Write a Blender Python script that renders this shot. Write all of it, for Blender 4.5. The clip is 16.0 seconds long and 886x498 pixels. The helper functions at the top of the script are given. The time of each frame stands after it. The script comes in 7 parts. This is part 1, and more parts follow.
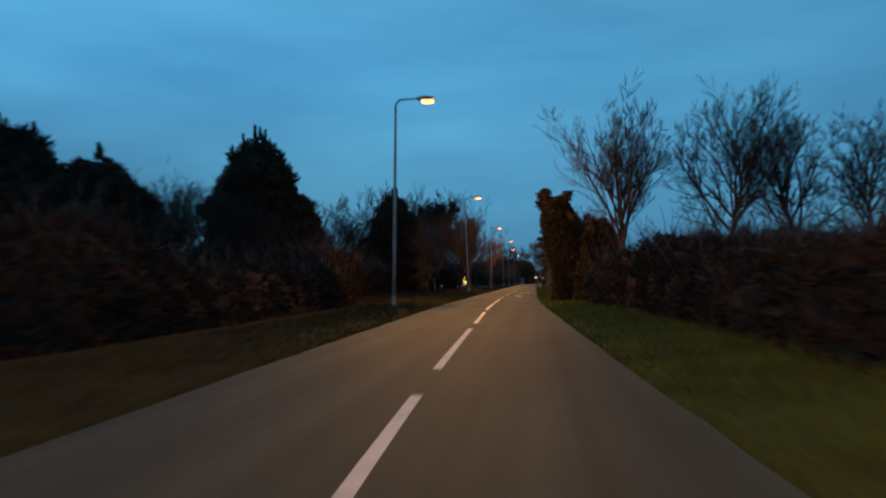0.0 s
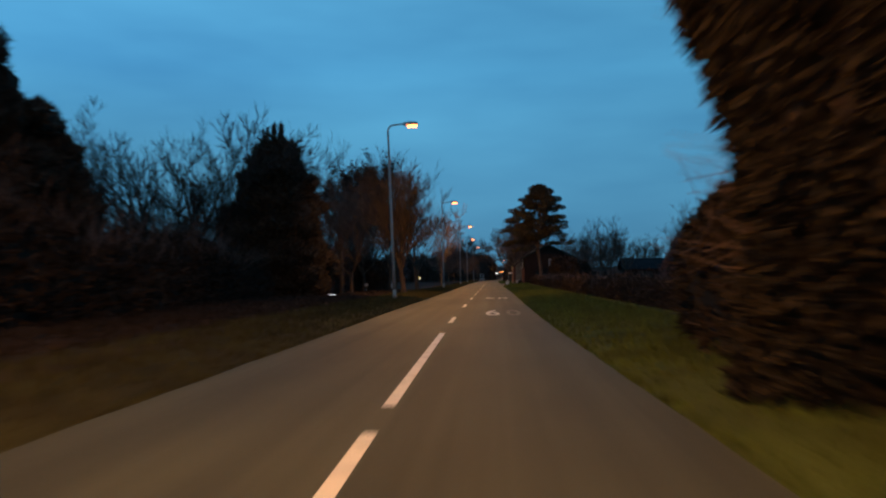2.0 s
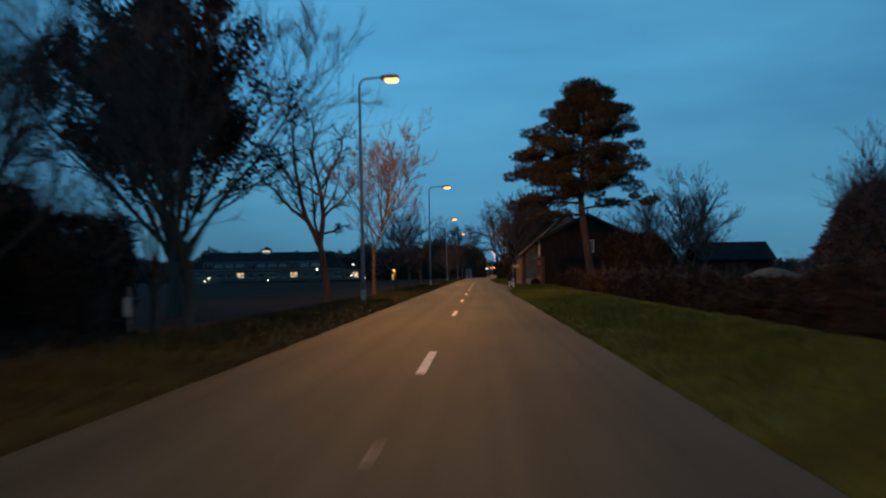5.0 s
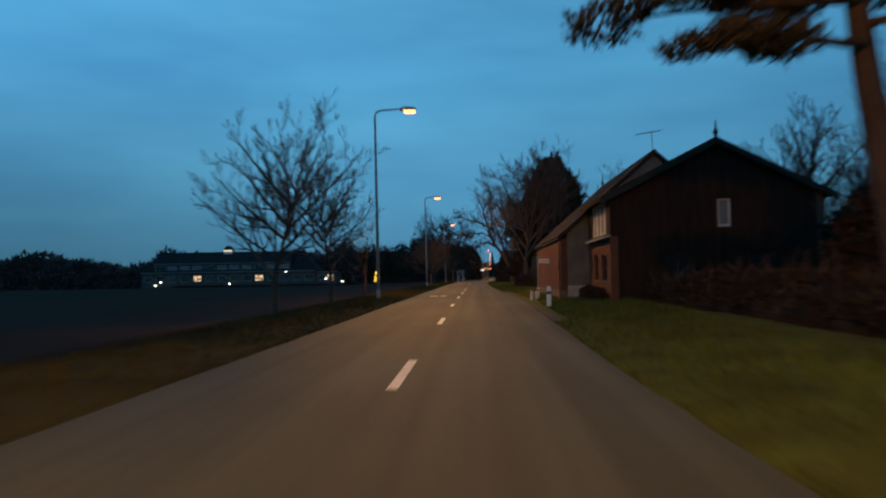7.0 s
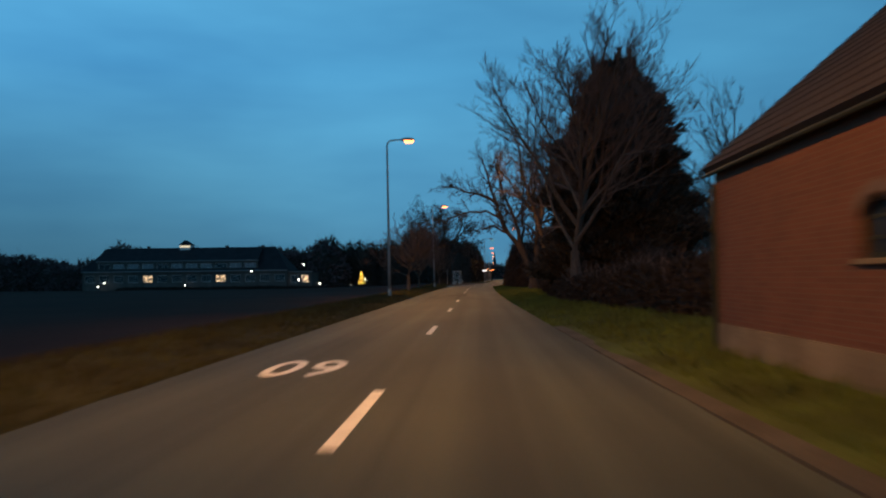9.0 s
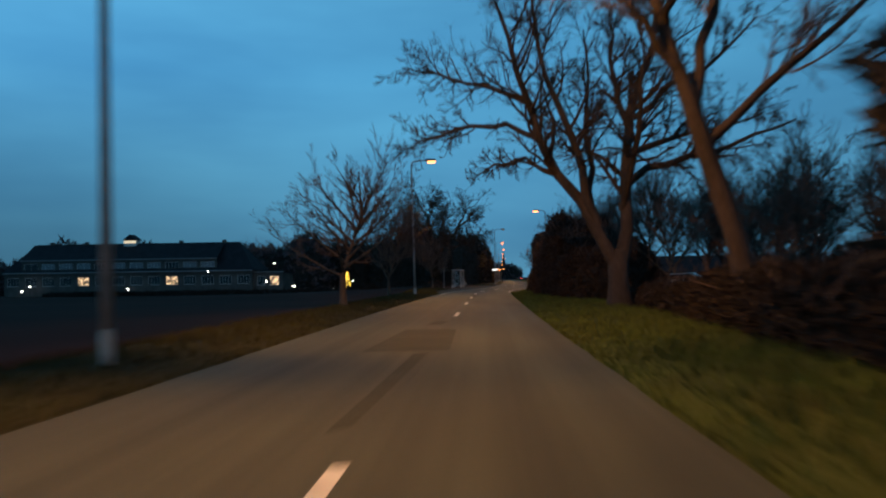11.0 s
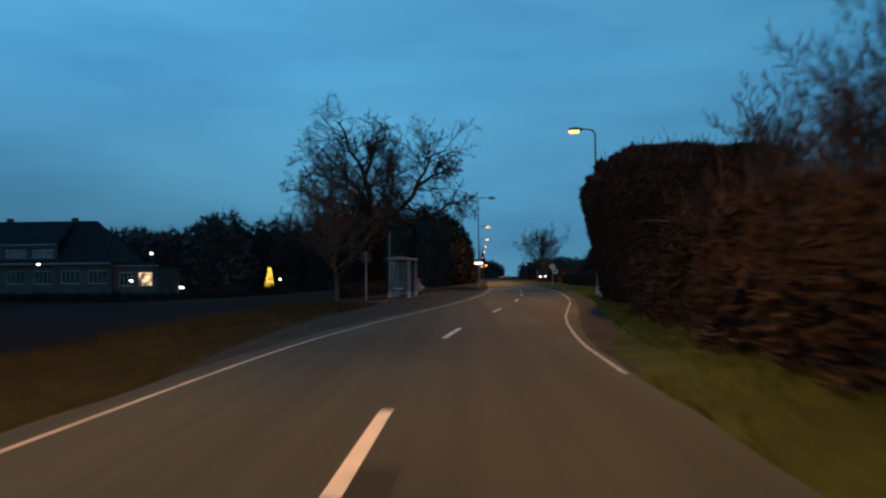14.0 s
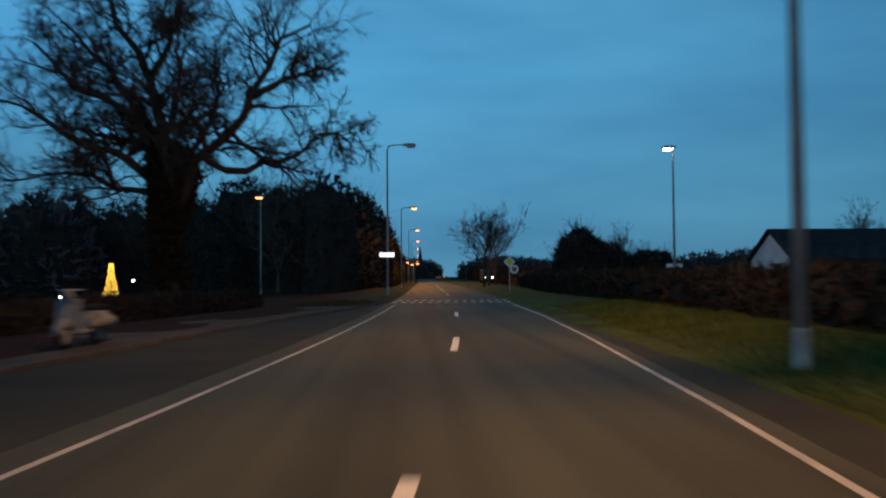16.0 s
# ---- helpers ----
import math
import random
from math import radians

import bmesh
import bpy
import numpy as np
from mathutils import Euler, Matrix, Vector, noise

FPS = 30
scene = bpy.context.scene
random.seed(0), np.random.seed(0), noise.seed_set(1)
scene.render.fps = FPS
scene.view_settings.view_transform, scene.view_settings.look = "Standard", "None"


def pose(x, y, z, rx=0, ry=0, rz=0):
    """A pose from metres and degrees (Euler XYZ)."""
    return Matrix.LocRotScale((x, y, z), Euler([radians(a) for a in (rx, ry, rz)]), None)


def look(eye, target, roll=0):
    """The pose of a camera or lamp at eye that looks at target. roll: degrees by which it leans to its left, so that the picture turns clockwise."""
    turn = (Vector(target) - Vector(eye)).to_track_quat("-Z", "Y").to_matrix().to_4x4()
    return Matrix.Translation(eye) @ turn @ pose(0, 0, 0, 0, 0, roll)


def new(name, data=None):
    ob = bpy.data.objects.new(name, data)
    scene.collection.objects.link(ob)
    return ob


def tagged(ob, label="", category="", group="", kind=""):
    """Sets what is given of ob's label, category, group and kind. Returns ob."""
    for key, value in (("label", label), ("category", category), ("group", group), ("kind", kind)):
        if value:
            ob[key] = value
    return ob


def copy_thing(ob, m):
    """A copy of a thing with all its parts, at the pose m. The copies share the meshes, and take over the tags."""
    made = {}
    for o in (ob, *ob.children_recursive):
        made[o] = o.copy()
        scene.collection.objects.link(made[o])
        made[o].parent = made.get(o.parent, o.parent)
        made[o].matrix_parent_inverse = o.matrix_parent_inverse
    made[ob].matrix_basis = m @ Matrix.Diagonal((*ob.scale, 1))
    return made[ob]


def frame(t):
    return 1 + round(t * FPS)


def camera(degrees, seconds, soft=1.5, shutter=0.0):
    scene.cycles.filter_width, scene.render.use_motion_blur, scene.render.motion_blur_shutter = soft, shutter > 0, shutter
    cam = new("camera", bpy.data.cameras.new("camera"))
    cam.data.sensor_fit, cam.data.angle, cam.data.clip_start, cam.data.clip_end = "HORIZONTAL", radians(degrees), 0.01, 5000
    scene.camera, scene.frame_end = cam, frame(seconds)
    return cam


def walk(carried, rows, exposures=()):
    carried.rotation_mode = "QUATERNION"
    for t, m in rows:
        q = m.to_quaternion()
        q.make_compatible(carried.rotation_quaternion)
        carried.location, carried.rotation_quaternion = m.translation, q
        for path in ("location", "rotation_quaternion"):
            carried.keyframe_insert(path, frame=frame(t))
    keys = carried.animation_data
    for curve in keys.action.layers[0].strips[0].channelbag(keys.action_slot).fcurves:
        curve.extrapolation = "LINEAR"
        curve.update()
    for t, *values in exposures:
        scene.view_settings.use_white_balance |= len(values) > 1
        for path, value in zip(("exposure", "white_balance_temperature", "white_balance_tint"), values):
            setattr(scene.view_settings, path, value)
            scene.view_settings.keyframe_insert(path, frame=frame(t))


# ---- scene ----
# ---- camera: a phone behind a windscreen, carried along the road ----
cam = camera(58.0, 16.0, soft=2.1, shutter=0.6)
# seconds, x, y, z, yaw, pitch, roll
PATH = [
    (0, 3.004, 0.000, 1.269, 6.63, 2.35, -0.45),
    (0.5, 2.619, 9.671, 1.292, 6.12, 2.14, -0.70),
    (1, 2.139, 19.550, 1.249, 5.24, 2.05, -0.60),
    (1.5, 1.865, 29.242, 1.286, 4.41, 2.00, -0.50),
    (2, 1.614, 38.950, 1.274, 3.63, 2.05, -0.58),
    (2.5, 1.463, 48.683, 1.267, 3.45, 1.90, -0.58),
    (3, 1.250, 58.390, 1.278, 3.20, 1.92, -0.72),
    (3.5, 1.217, 68.125, 1.281, 3.16, 1.87, -0.73),
    (4, 1.144, 77.694, 1.272, 3.09, 1.87, -0.85),
    (4.2, 1.110, 81.515, 1.277, 3.01, 1.81, -0.76),
    (6.5, 0.957, 126.803, 1.270, 2.39, 1.79, -0.99),
    (7, 1.004, 136.549, 1.264, 2.37, 1.94, -0.97),
    (7.5, 1.082, 146.406, 1.273, 2.41, 1.89, -1.22),
    (8, 0.975, 156.284, 1.282, 2.42, 2.00, -0.93),
    (8.5, 1.074, 165.746, 1.289, 2.53, 1.87, -0.64),
    (9, 1.064, 175.590, 1.276, 2.46, 2.05, -0.62),
    (9.2, 1.040, 179.528, 1.275, 2.55, 1.86, -0.48),
    (11.5, 0.945, 225.156, 1.271, 3.19, 2.16, -0.93),
    (12, 0.829, 234.780, 1.259, 3.32, 1.91, -0.93),
    (12.5, 0.765, 244.408, 1.266, 3.11, 2.08, -0.67),
    (13, 0.785, 254.117, 1.298, 2.87, 1.94, -0.77),
    (13.5, 0.799, 263.891, 1.279, 2.42, 1.87, -0.80),
    (14, 0.921, 273.596, 1.272, 1.42, 1.99, -0.59),
    (14.5, 1.270, 283.256, 1.280, -0.28, 2.02, -0.28),
    (15, 1.928, 292.977, 1.267, -2.08, 1.52, -0.61),
    (15.5, 2.883, 302.535, 1.270, -3.00, 2.22, -0.56),
    (16, 3.841, 311.934, 1.301, -2.87, 1.97, -0.46),
]


def aim(x, y, z, yaw, pitch, roll):
    a, b = radians(yaw), radians(pitch)
    ahead = Vector((-math.sin(a) * math.cos(b), math.cos(a) * math.cos(b), math.sin(b)))
    eye = Vector((x, y, z))
    return look(eye, eye + ahead, roll)


walk(cam, [(t, aim(*p)) for t, *p in PATH])

# ---- world: blue dusk sky under thin cloud ----
world = bpy.data.worlds.new("dusk_sky")
scene.world = world
world.use_nodes = True
wn, wl = world.node_tree.nodes, world.node_tree.links
wn.clear()
w_out = wn.new("ShaderNodeOutputWorld")
w_bg = wn.new("ShaderNodeBackground")
w_bg.inputs["Strength"].default_value = 1.0
w_co = wn.new("ShaderNodeTexCoord")
w_sep = wn.new("ShaderNodeSeparateXYZ")
w_ramp = wn.new("ShaderNodeValToRGB")
w_ramp.color_ramp.elements[0].position, w_ramp.color_ramp.elements[0].color = 0.0, (0.095, 0.31, 0.49, 1)
w_ramp.color_ramp.elements[1].position, w_ramp.color_ramp.elements[1].color = 0.9, (0.034, 0.135, 0.255, 1)
for w_pos, w_col in ((0.08, (0.085, 0.32, 0.55, 1)), (0.25, (0.082, 0.36, 0.66, 1)), (0.36, (0.078, 0.335, 0.62, 1)), (0.6, (0.046, 0.185, 0.345, 1))):
    w_el = w_ramp.color_ramp.elements.new(w_pos)
    w_el.color = w_col
w_map = wn.new("ShaderNodeMapping")
w_map.inputs["Scale"].default_value = (1.2, 1.2, 4.5)
w_noise = wn.new("ShaderNodeTexNoise")
w_noise.inputs["Scale"].default_value = 1.7
w_noise.inputs["Detail"].default_value = 4.0
w_noise.inputs["Roughness"].default_value = 0.5
w_cl = wn.new("ShaderNodeValToRGB")
w_cl.color_ramp.elements[0].position, w_cl.color_ramp.elements[0].color = 0.30, (0.76, 0.77, 0.81, 1)
w_cl.color_ramp.elements[1].position, w_cl.color_ramp.elements[1].color = 0.70, (1.34, 1.23, 1.13, 1)
w_mul = wn.new("ShaderNodeMix")
w_mul.data_type, w_mul.blend_type = "RGBA", "MULTIPLY"
w_mul.inputs[0].default_value = 1.0
wl.new(w_co.outputs["Generated"], w_sep.inputs[0])
wl.new(w_sep.outputs["Z"], w_ramp.inputs[0])
wl.new(w_co.outputs["Generated"], w_map.inputs[0])
wl.new(w_map.outputs[0], w_noise.inputs["Vector"])
wl.new(w_noise.outputs[0], w_cl.inputs[0])
wl.new(w_ramp.outputs[0], w_mul.inputs[6])
wl.new(w_cl.outputs[0], w_mul.inputs[7])
w_side = wn.new("ShaderNodeMapRange")
w_side.inputs["From Min"].default_value, w_side.inputs["From Max"].default_value = -0.45, 0.65
w_side.inputs["To Min"].default_value, w_side.inputs["To Max"].default_value = 1.12, 0.66
w_dim = wn.new("ShaderNodeVectorMath")
w_dim.operation = "SCALE"
wl.new(w_sep.outputs["X"], w_side.inputs["Value"])
wl.new(w_mul.outputs[2], w_dim.inputs[0])
wl.new(w_side.outputs[0], w_dim.inputs["Scale"])
# the sky is dimmer low down in the west
w_west = wn.new("ShaderNodeMapRange")
w_west.interpolation_type = "SMOOTHSTEP"
w_west.inputs["From Min"].default_value, w_west.inputs["From Max"].default_value = 0.05, -0.50
w_west.inputs["To Min"].default_value, w_west.inputs["To Max"].default_value = 0.0, 0.55
w_low = wn.new("ShaderNodeMapRange")
w_low.interpolation_type = "SMOOTHSTEP"
w_low.inputs["From Min"].default_value, w_low.inputs["From Max"].default_value = 0.30, 0.0
w_amt = wn.new("ShaderNodeMath")
w_amt.operation = "MULTIPLY"
w_inv = wn.new("ShaderNodeMath")
w_inv.operation = "SUBTRACT"
w_inv.inputs[0].default_value = 1.0
w_fade = wn.new("ShaderNodeVectorMath")
w_fade.operation = "SCALE"
wl.new(w_sep.outputs["X"], w_west.inputs["Value"]), wl.new(w_sep.outputs["Z"], w_low.inputs["Value"])
wl.new(w_west.outputs[0], w_amt.inputs[0]), wl.new(w_low.outputs[0], w_amt.inputs[1])
wl.new(w_amt.outputs[0], w_inv.inputs[1])
wl.new(w_dim.outputs[0], w_fade.inputs[0]), wl.new(w_inv.outputs[0], w_fade.inputs["Scale"])
wl.new(w_fade.outputs[0], w_bg.inputs["Color"])
wl.new(w_bg.outputs[0], w_out.inputs["Surface"])
scene.view_settings.exposure = 0.0

# colour and power of the road lamps
SODIUM = (1.0, 0.41, 0.06)
LAMP_POWER = 7000.0
LENS_GLOW = 8.5

# ---- materials ----


def material(name, base, second=None, scale=4.0, rough=0.8, metal=0.0, bump=0.0, bump_scale=40.0, fine=0.35,
             spread=(0.35, 0.65), stretch=(1, 1, 1), per_object=0.0, per_island=0.0, spec=0.04):
    """Two tones mixed by a broad noise, a fine grain over them, and a bump."""
    m = bpy.data.materials.new(name)
    m.use_nodes = True
    n, l = m.node_tree.nodes, m.node_tree.links
    b = n["Principled BSDF"]
    b.inputs["Roughness"].default_value, b.inputs["Metallic"].default_value = rough, metal
    b.inputs["Specular IOR Level"].default_value = spec if rough > 0.4 else 0.5
    co = n.new("ShaderNodeNewGeometry")
    mp = n.new("ShaderNodeMapping")
    mp.inputs["Scale"].default_value = stretch
    l.new(co.outputs["Position"], mp.inputs[0])
    big = n.new("ShaderNodeTexNoise")
    big.inputs["Scale"].default_value, big.inputs["Detail"].default_value = scale, 3.0
    l.new(mp.outputs[0], big.inputs["Vector"])
    ramp = n.new("ShaderNodeValToRGB")
    second = second or tuple(c * 0.7 for c in base)
    ramp.color_ramp.elements[0].position, ramp.color_ramp.elements[0].color = spread[0], (*second, 1)
    ramp.color_ramp.elements[1].position, ramp.color_ramp.elements[1].color = spread[1], (*base, 1)
    l.new(big.outputs[0], ramp.inputs[0])
    grain = n.new("ShaderNodeTexNoise")
    grain.inputs["Scale"].default_value, grain.inputs["Detail"].default_value = bump_scale, 2.0
    l.new(mp.outputs[0], grain.inputs["Vector"])
    val = n.new("ShaderNodeMapRange")
    val.inputs["To Min"].default_value, val.inputs["To Max"].default_value = 1 - fine, 1 + fine
    l.new(grain.outputs[0], val.inputs["Value"])
    hsv = n.new("ShaderNodeHueSaturation")
    l.new(ramp.outputs[0], hsv.inputs["Color"])
    last = val.outputs[0]
    for amount, node, socket in ((per_object, "ShaderNodeObjectInfo", "Random"), (per_island, "ShaderNodeNewGeometry", "Random Per Island")):
        if amount:
            info = n.new(node)
            r = n.new("ShaderNodeMapRange")
            r.inputs["To Min"].default_value, r.inputs["To Max"].default_value = 1 - amount, 1 + amount
            l.new(info.outputs[socket], r.inputs["Value"])
            mul = n.new("ShaderNodeMath")
            mul.operation = "MULTIPLY"
            l.new(last, mul.inputs[0]), l.new(r.outputs[0], mul.inputs[1])
            last = mul.outputs[0]
    l.new(last, hsv.inputs["Value"])
    l.new(hsv.outputs[0], b.inputs["Base Color"])
    if bump:
        bp = n.new("ShaderNodeBump")
        bp.inputs["Strength"].default_value, bp.inputs["Distance"].default_value = bump, 0.02
        l.new(grain.outputs[0], bp.inputs["Height"])
        l.new(bp.outputs[0], b.inputs["Normal"])
    return m


def glow(name, color, strength, base=0.3):
    m = bpy.data.materials.new(name)
    m.use_nodes = True
    b = m.node_tree.nodes["Principled BSDF"]
    b.inputs["Base Color"].default_value = (*[min(1, base + c * base) for c in color], 1)
    b.inputs["Emission Color"].default_value = (*color, 1)
    b.inputs["Emission Strength"].default_value = strength
    return m


def clear_glass(name, tint=(0.9, 0.95, 0.95), rough=0.03, pale_sheen=0.0):
    m = bpy.data.materials.new(name)
    m.use_nodes = True
    n, l = m.node_tree.nodes, m.node_tree.links
    b = n["Principled BSDF"]
    b.inputs["Base Color"].default_value = (*tint, 1)
    b.inputs["Roughness"].default_value = rough
    b.inputs["Transmission Weight"].default_value = 1.0
    b.inputs["IOR"].default_value = 1.1
    # Pale diffuse film mixed in to imitate headlamp light reflected by the panes.
    if pale_sheen:
        film = n.new("ShaderNodeBsdfDiffuse")
        film.inputs["Color"].default_value = (0.55, 0.55, 0.53, 1)
        mix = n.new("ShaderNodeMixShader")
        cloud = n.new("ShaderNodeTexNoise")
        cloud.inputs["Scale"].default_value, cloud.inputs["Detail"].default_value = 2.0, 4.0
        amount = n.new("ShaderNodeMapRange")
        amount.inputs["To Min"].default_value, amount.inputs["To Max"].default_value = pale_sheen * 0.6, pale_sheen * 1.4
        l.new(cloud.outputs[0], amount.inputs["Value"])
        l.new(amount.outputs[0], mix.inputs[0])
        l.new(b.outputs[0], mix.inputs[1])
        l.new(film.outputs[0], mix.inputs[2])
        l.new(mix.outputs[0], n["Material Output"].inputs["Surface"])
    return m


def brick_material(name, a, b2, mortar):
    m = material(name, a, b2, scale=1.2, rough=0.85, bump=0.2, bump_scale=30)
    n, l = m.node_tree.nodes, m.node_tree.links
    p = n["Principled BSDF"]
    tc = n.new("ShaderNodeTexCoord")
    mp = n.new("ShaderNodeMapping")
    l.new(tc.outputs["UV"], mp.inputs[0])
    br = n.new("ShaderNodeTexBrick")
    br.inputs["Scale"].default_value = 1.0
    br.inputs["Brick Width"].default_value, br.inputs["Row Height"].default_value = 0.22, 0.065
    br.inputs["Mortar Size"].default_value = 0.006
    br.inputs["Mortar"].default_value = (*mortar, 1)
    br.inputs["Color1"].default_value, br.inputs["Color2"].default_value = (*a, 1), (*b2, 1)
    l.new(mp.outputs[0], br.inputs["Vector"])
    old = p.inputs["Base Color"].links[0].from_socket
    mix = n.new("ShaderNodeMix")
    mix.data_type = "RGBA"
    mix.inputs[0].default_value = 0.6
    l.new(old, mix.inputs[6]), l.new(br.outputs[0], mix.inputs[7])
    l.new(mix.outputs[2], p.inputs["Base Color"])
    return m


M_ASPHALT = material("asphalt", (0.074, 0.08, 0.054), (0.05, 0.054, 0.038), scale=0.35, rough=0.75, bump=0.5, bump_scale=90, fine=0.3, stretch=(1, 0.3, 1), spec=0.12)


def streaks(m, low, high):
    """Long wear along the way of the traffic, over a material's colour."""
    n, l = m.node_tree.nodes, m.node_tree.links
    b = n["Principled BSDF"]
    geo = n.new("ShaderNodeNewGeometry")
    mp = n.new("ShaderNodeMapping")
    mp.inputs["Scale"].default_value = (1.9, 0.018, 1.0)
    tex = n.new("ShaderNodeTexNoise")
    tex.inputs["Scale"].default_value, tex.inputs["Detail"].default_value = 1.0, 4.0
    rng_ = n.new("ShaderNodeMapRange")
    rng_.inputs["From Min"].default_value, rng_.inputs["From Max"].default_value = 0.3, 0.7
    rng_.inputs["To Min"].default_value, rng_.inputs["To Max"].default_value = low, high
    hsv = n.new("ShaderNodeHueSaturation")
    old = b.inputs["Base Color"].links[0].from_socket
    l.new(geo.outputs["Position"], mp.inputs[0]), l.new(mp.outputs[0], tex.inputs["Vector"])
    l.new(tex.outputs[0], rng_.inputs["Value"]), l.new(rng_.outputs[0], hsv.inputs["Value"])
    l.new(old, hsv.inputs["Color"]), l.new(hsv.outputs[0], b.inputs["Base Color"])


streaks(M_ASPHALT, 0.72, 1.25)
M_PATCH = material("asphalt_patch", (0.05, 0.052, 0.038), (0.038, 0.039, 0.029), scale=0.8, rough=0.7, bump=0.4, bump_scale=90)
M_BAY = material("bay_asphalt", (0.05, 0.052, 0.042), (0.037, 0.038, 0.031), scale=0.5, rough=0.8, bump=0.4, bump_scale=90)
M_LINE = material("road_paint", (0.72, 0.70, 0.64), (0.42, 0.41, 0.38), scale=2.5, rough=0.6, bump=0.2, bump_scale=60, spread=(0.25, 0.5), per_object=0.12)
M_EDGE = material("worn_edge_paint", (0.52, 0.51, 0.47), (0.26, 0.25, 0.23), scale=3.0, rough=0.65, bump=0.2, bump_scale=60, spread=(0.30, 0.58))
M_WORN = material("worn_road_paint", (0.22, 0.21, 0.19), (0.085, 0.080, 0.072), scale=7.0, rough=0.7, spread=(0.42, 0.62))
M_GRASS = material("verge_grass", (0.075, 0.095, 0.022), (0.048, 0.055, 0.016), scale=0.6, rough=0.95, bump=0.8, bump_scale=25, fine=0.5)
M_BLADE = material("grass_blades", (0.092, 0.12, 0.026), (0.06, 0.07, 0.02), scale=0.9, spread=(0.40, 0.60), rough=0.8, fine=0.2, per_island=0.35)
# Darker copies for the west verge: lack of headlamp light put in the colour.
M_UNLITGRASS = material("unlit_verge_grass", (0.044, 0.043, 0.018), (0.029, 0.027, 0.013), scale=0.6, rough=0.95, bump=0.8, bump_scale=25, fine=0.5)
M_UNLITBLADE = material("unlit_grass_blades", (0.058, 0.057, 0.022), (0.037, 0.034, 0.016), scale=0.9, spread=(0.40, 0.60), rough=0.8, fine=0.2, per_island=0.35)
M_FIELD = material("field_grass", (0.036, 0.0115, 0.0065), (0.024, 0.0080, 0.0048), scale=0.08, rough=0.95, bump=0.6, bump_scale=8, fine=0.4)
M_SOIL = material("dark_soil", (0.045, 0.034, 0.024), (0.028, 0.022, 0.016), scale=0.5, rough=0.95, bump=0.7, bump_scale=12)
M_KERB = material("concrete_kerb", (0.095, 0.088, 0.078), (0.065, 0.060, 0.054), scale=1.5, rough=0.9, bump=0.3, bump_scale=40, per_object=0.12)
M_PAVE = material("paving", (0.090, 0.078, 0.060), (0.062, 0.053, 0.042), scale=1.0, rough=0.9, bump=0.3, bump_scale=25, per_object=0.15)
M_BARK = material("bark", (0.12, 0.086, 0.066), (0.072, 0.053, 0.042), scale=3.0, rough=0.95, bump=0.9, bump_scale=18, stretch=(1, 1, 0.25))
M_OLDBARK = material("dark_old_bark", (0.070, 0.054, 0.048), (0.045, 0.036, 0.032), scale=3.0, rough=0.95, bump=0.9, bump_scale=14, stretch=(1, 1, 0.3))
M_TWIG = material("twigs", (0.135, 0.095, 0.082), (0.09, 0.066, 0.058), scale=2.0, rough=0.95, fine=0.2)
M_CONIFER = material("conifer_needles", (0.075, 0.058, 0.046), (0.05, 0.04, 0.032), scale=0.9, rough=0.9, fine=0.3, per_island=0.35)
M_PINE = material("pine_needles", (0.07, 0.056, 0.036), (0.045, 0.038, 0.025), scale=1.2, rough=0.9, fine=0.3, per_island=0.35)
M_IVY = material("ivy_leaves", (0.042, 0.033, 0.023), (0.028, 0.022, 0.016), scale=1.1, rough=0.65, fine=0.3, per_island=0.45)
M_HEDGE = material("winter_hedge", (0.046, 0.034, 0.028), (0.032, 0.025, 0.021), scale=0.8, rough=0.95, fine=0.3, per_island=0.4)
M_CYPRESS = material("brownish_evergreen", (0.056, 0.04, 0.034), (0.038, 0.028, 0.025), scale=0.8, rough=0.95, fine=0.3, per_island=0.4)
M_BEECHTWIG = material("beech_twigs", (0.080, 0.050, 0.040), (0.054, 0.036, 0.031), scale=2.0, rough=0.95, fine=0.2)
M_BEECH = material("dry_beech_leaves", (0.06, 0.038, 0.032), (0.04, 0.027, 0.023), scale=1.0, rough=0.9, fine=0.3, per_island=0.4)
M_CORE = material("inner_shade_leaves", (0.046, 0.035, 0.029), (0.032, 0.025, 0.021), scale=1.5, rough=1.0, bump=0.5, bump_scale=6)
M_FARWOOD = material("far_wood", (0.15, 0.098, 0.098), (0.1, 0.068, 0.07), scale=0.3, rough=1.0, fine=0.3, per_island=0.3)
M_STEEL = material("galvanised_steel", (0.34, 0.32, 0.31), (0.25, 0.24, 0.23), scale=2.5, rough=0.6, metal=0.2, fine=0.12, bump_scale=30)
M_SLEEVE = material("pale_post_base", (0.46, 0.45, 0.41), (0.32, 0.31, 0.28), scale=3.0, rough=0.8, bump=0.2, bump_scale=30)
M_HEADGREY = material("lamp_housing", (0.30, 0.30, 0.30), (0.22, 0.22, 0.22), scale=3.0, rough=0.5, fine=0.1)
M_LENS = glow("sodium_lens", (1.0, 0.24, 0.055), LENS_GLOW)
M_WHITELENS = glow("white_lamp_lens", (1.0, 0.93, 0.80), 9.0)
M_FRAME = material("pale_painted_frame", (0.26, 0.26, 0.26), (0.19, 0.19, 0.19), scale=2.0, rough=0.5, fine=0.08)
M_DEADLENS = material("unlit_lens", (0.25, 0.27, 0.28), None, scale=4, rough=0.25, fine=0.05)
M_BRICK = brick_material("red_brick", (0.125, 0.056, 0.038), (0.092, 0.043, 0.031), (0.11, 0.078, 0.063))
M_DARKBRICK = brick_material("dark_brick", (0.11, 0.060, 0.045), (0.080, 0.046, 0.036), (0.12, 0.10, 0.09))
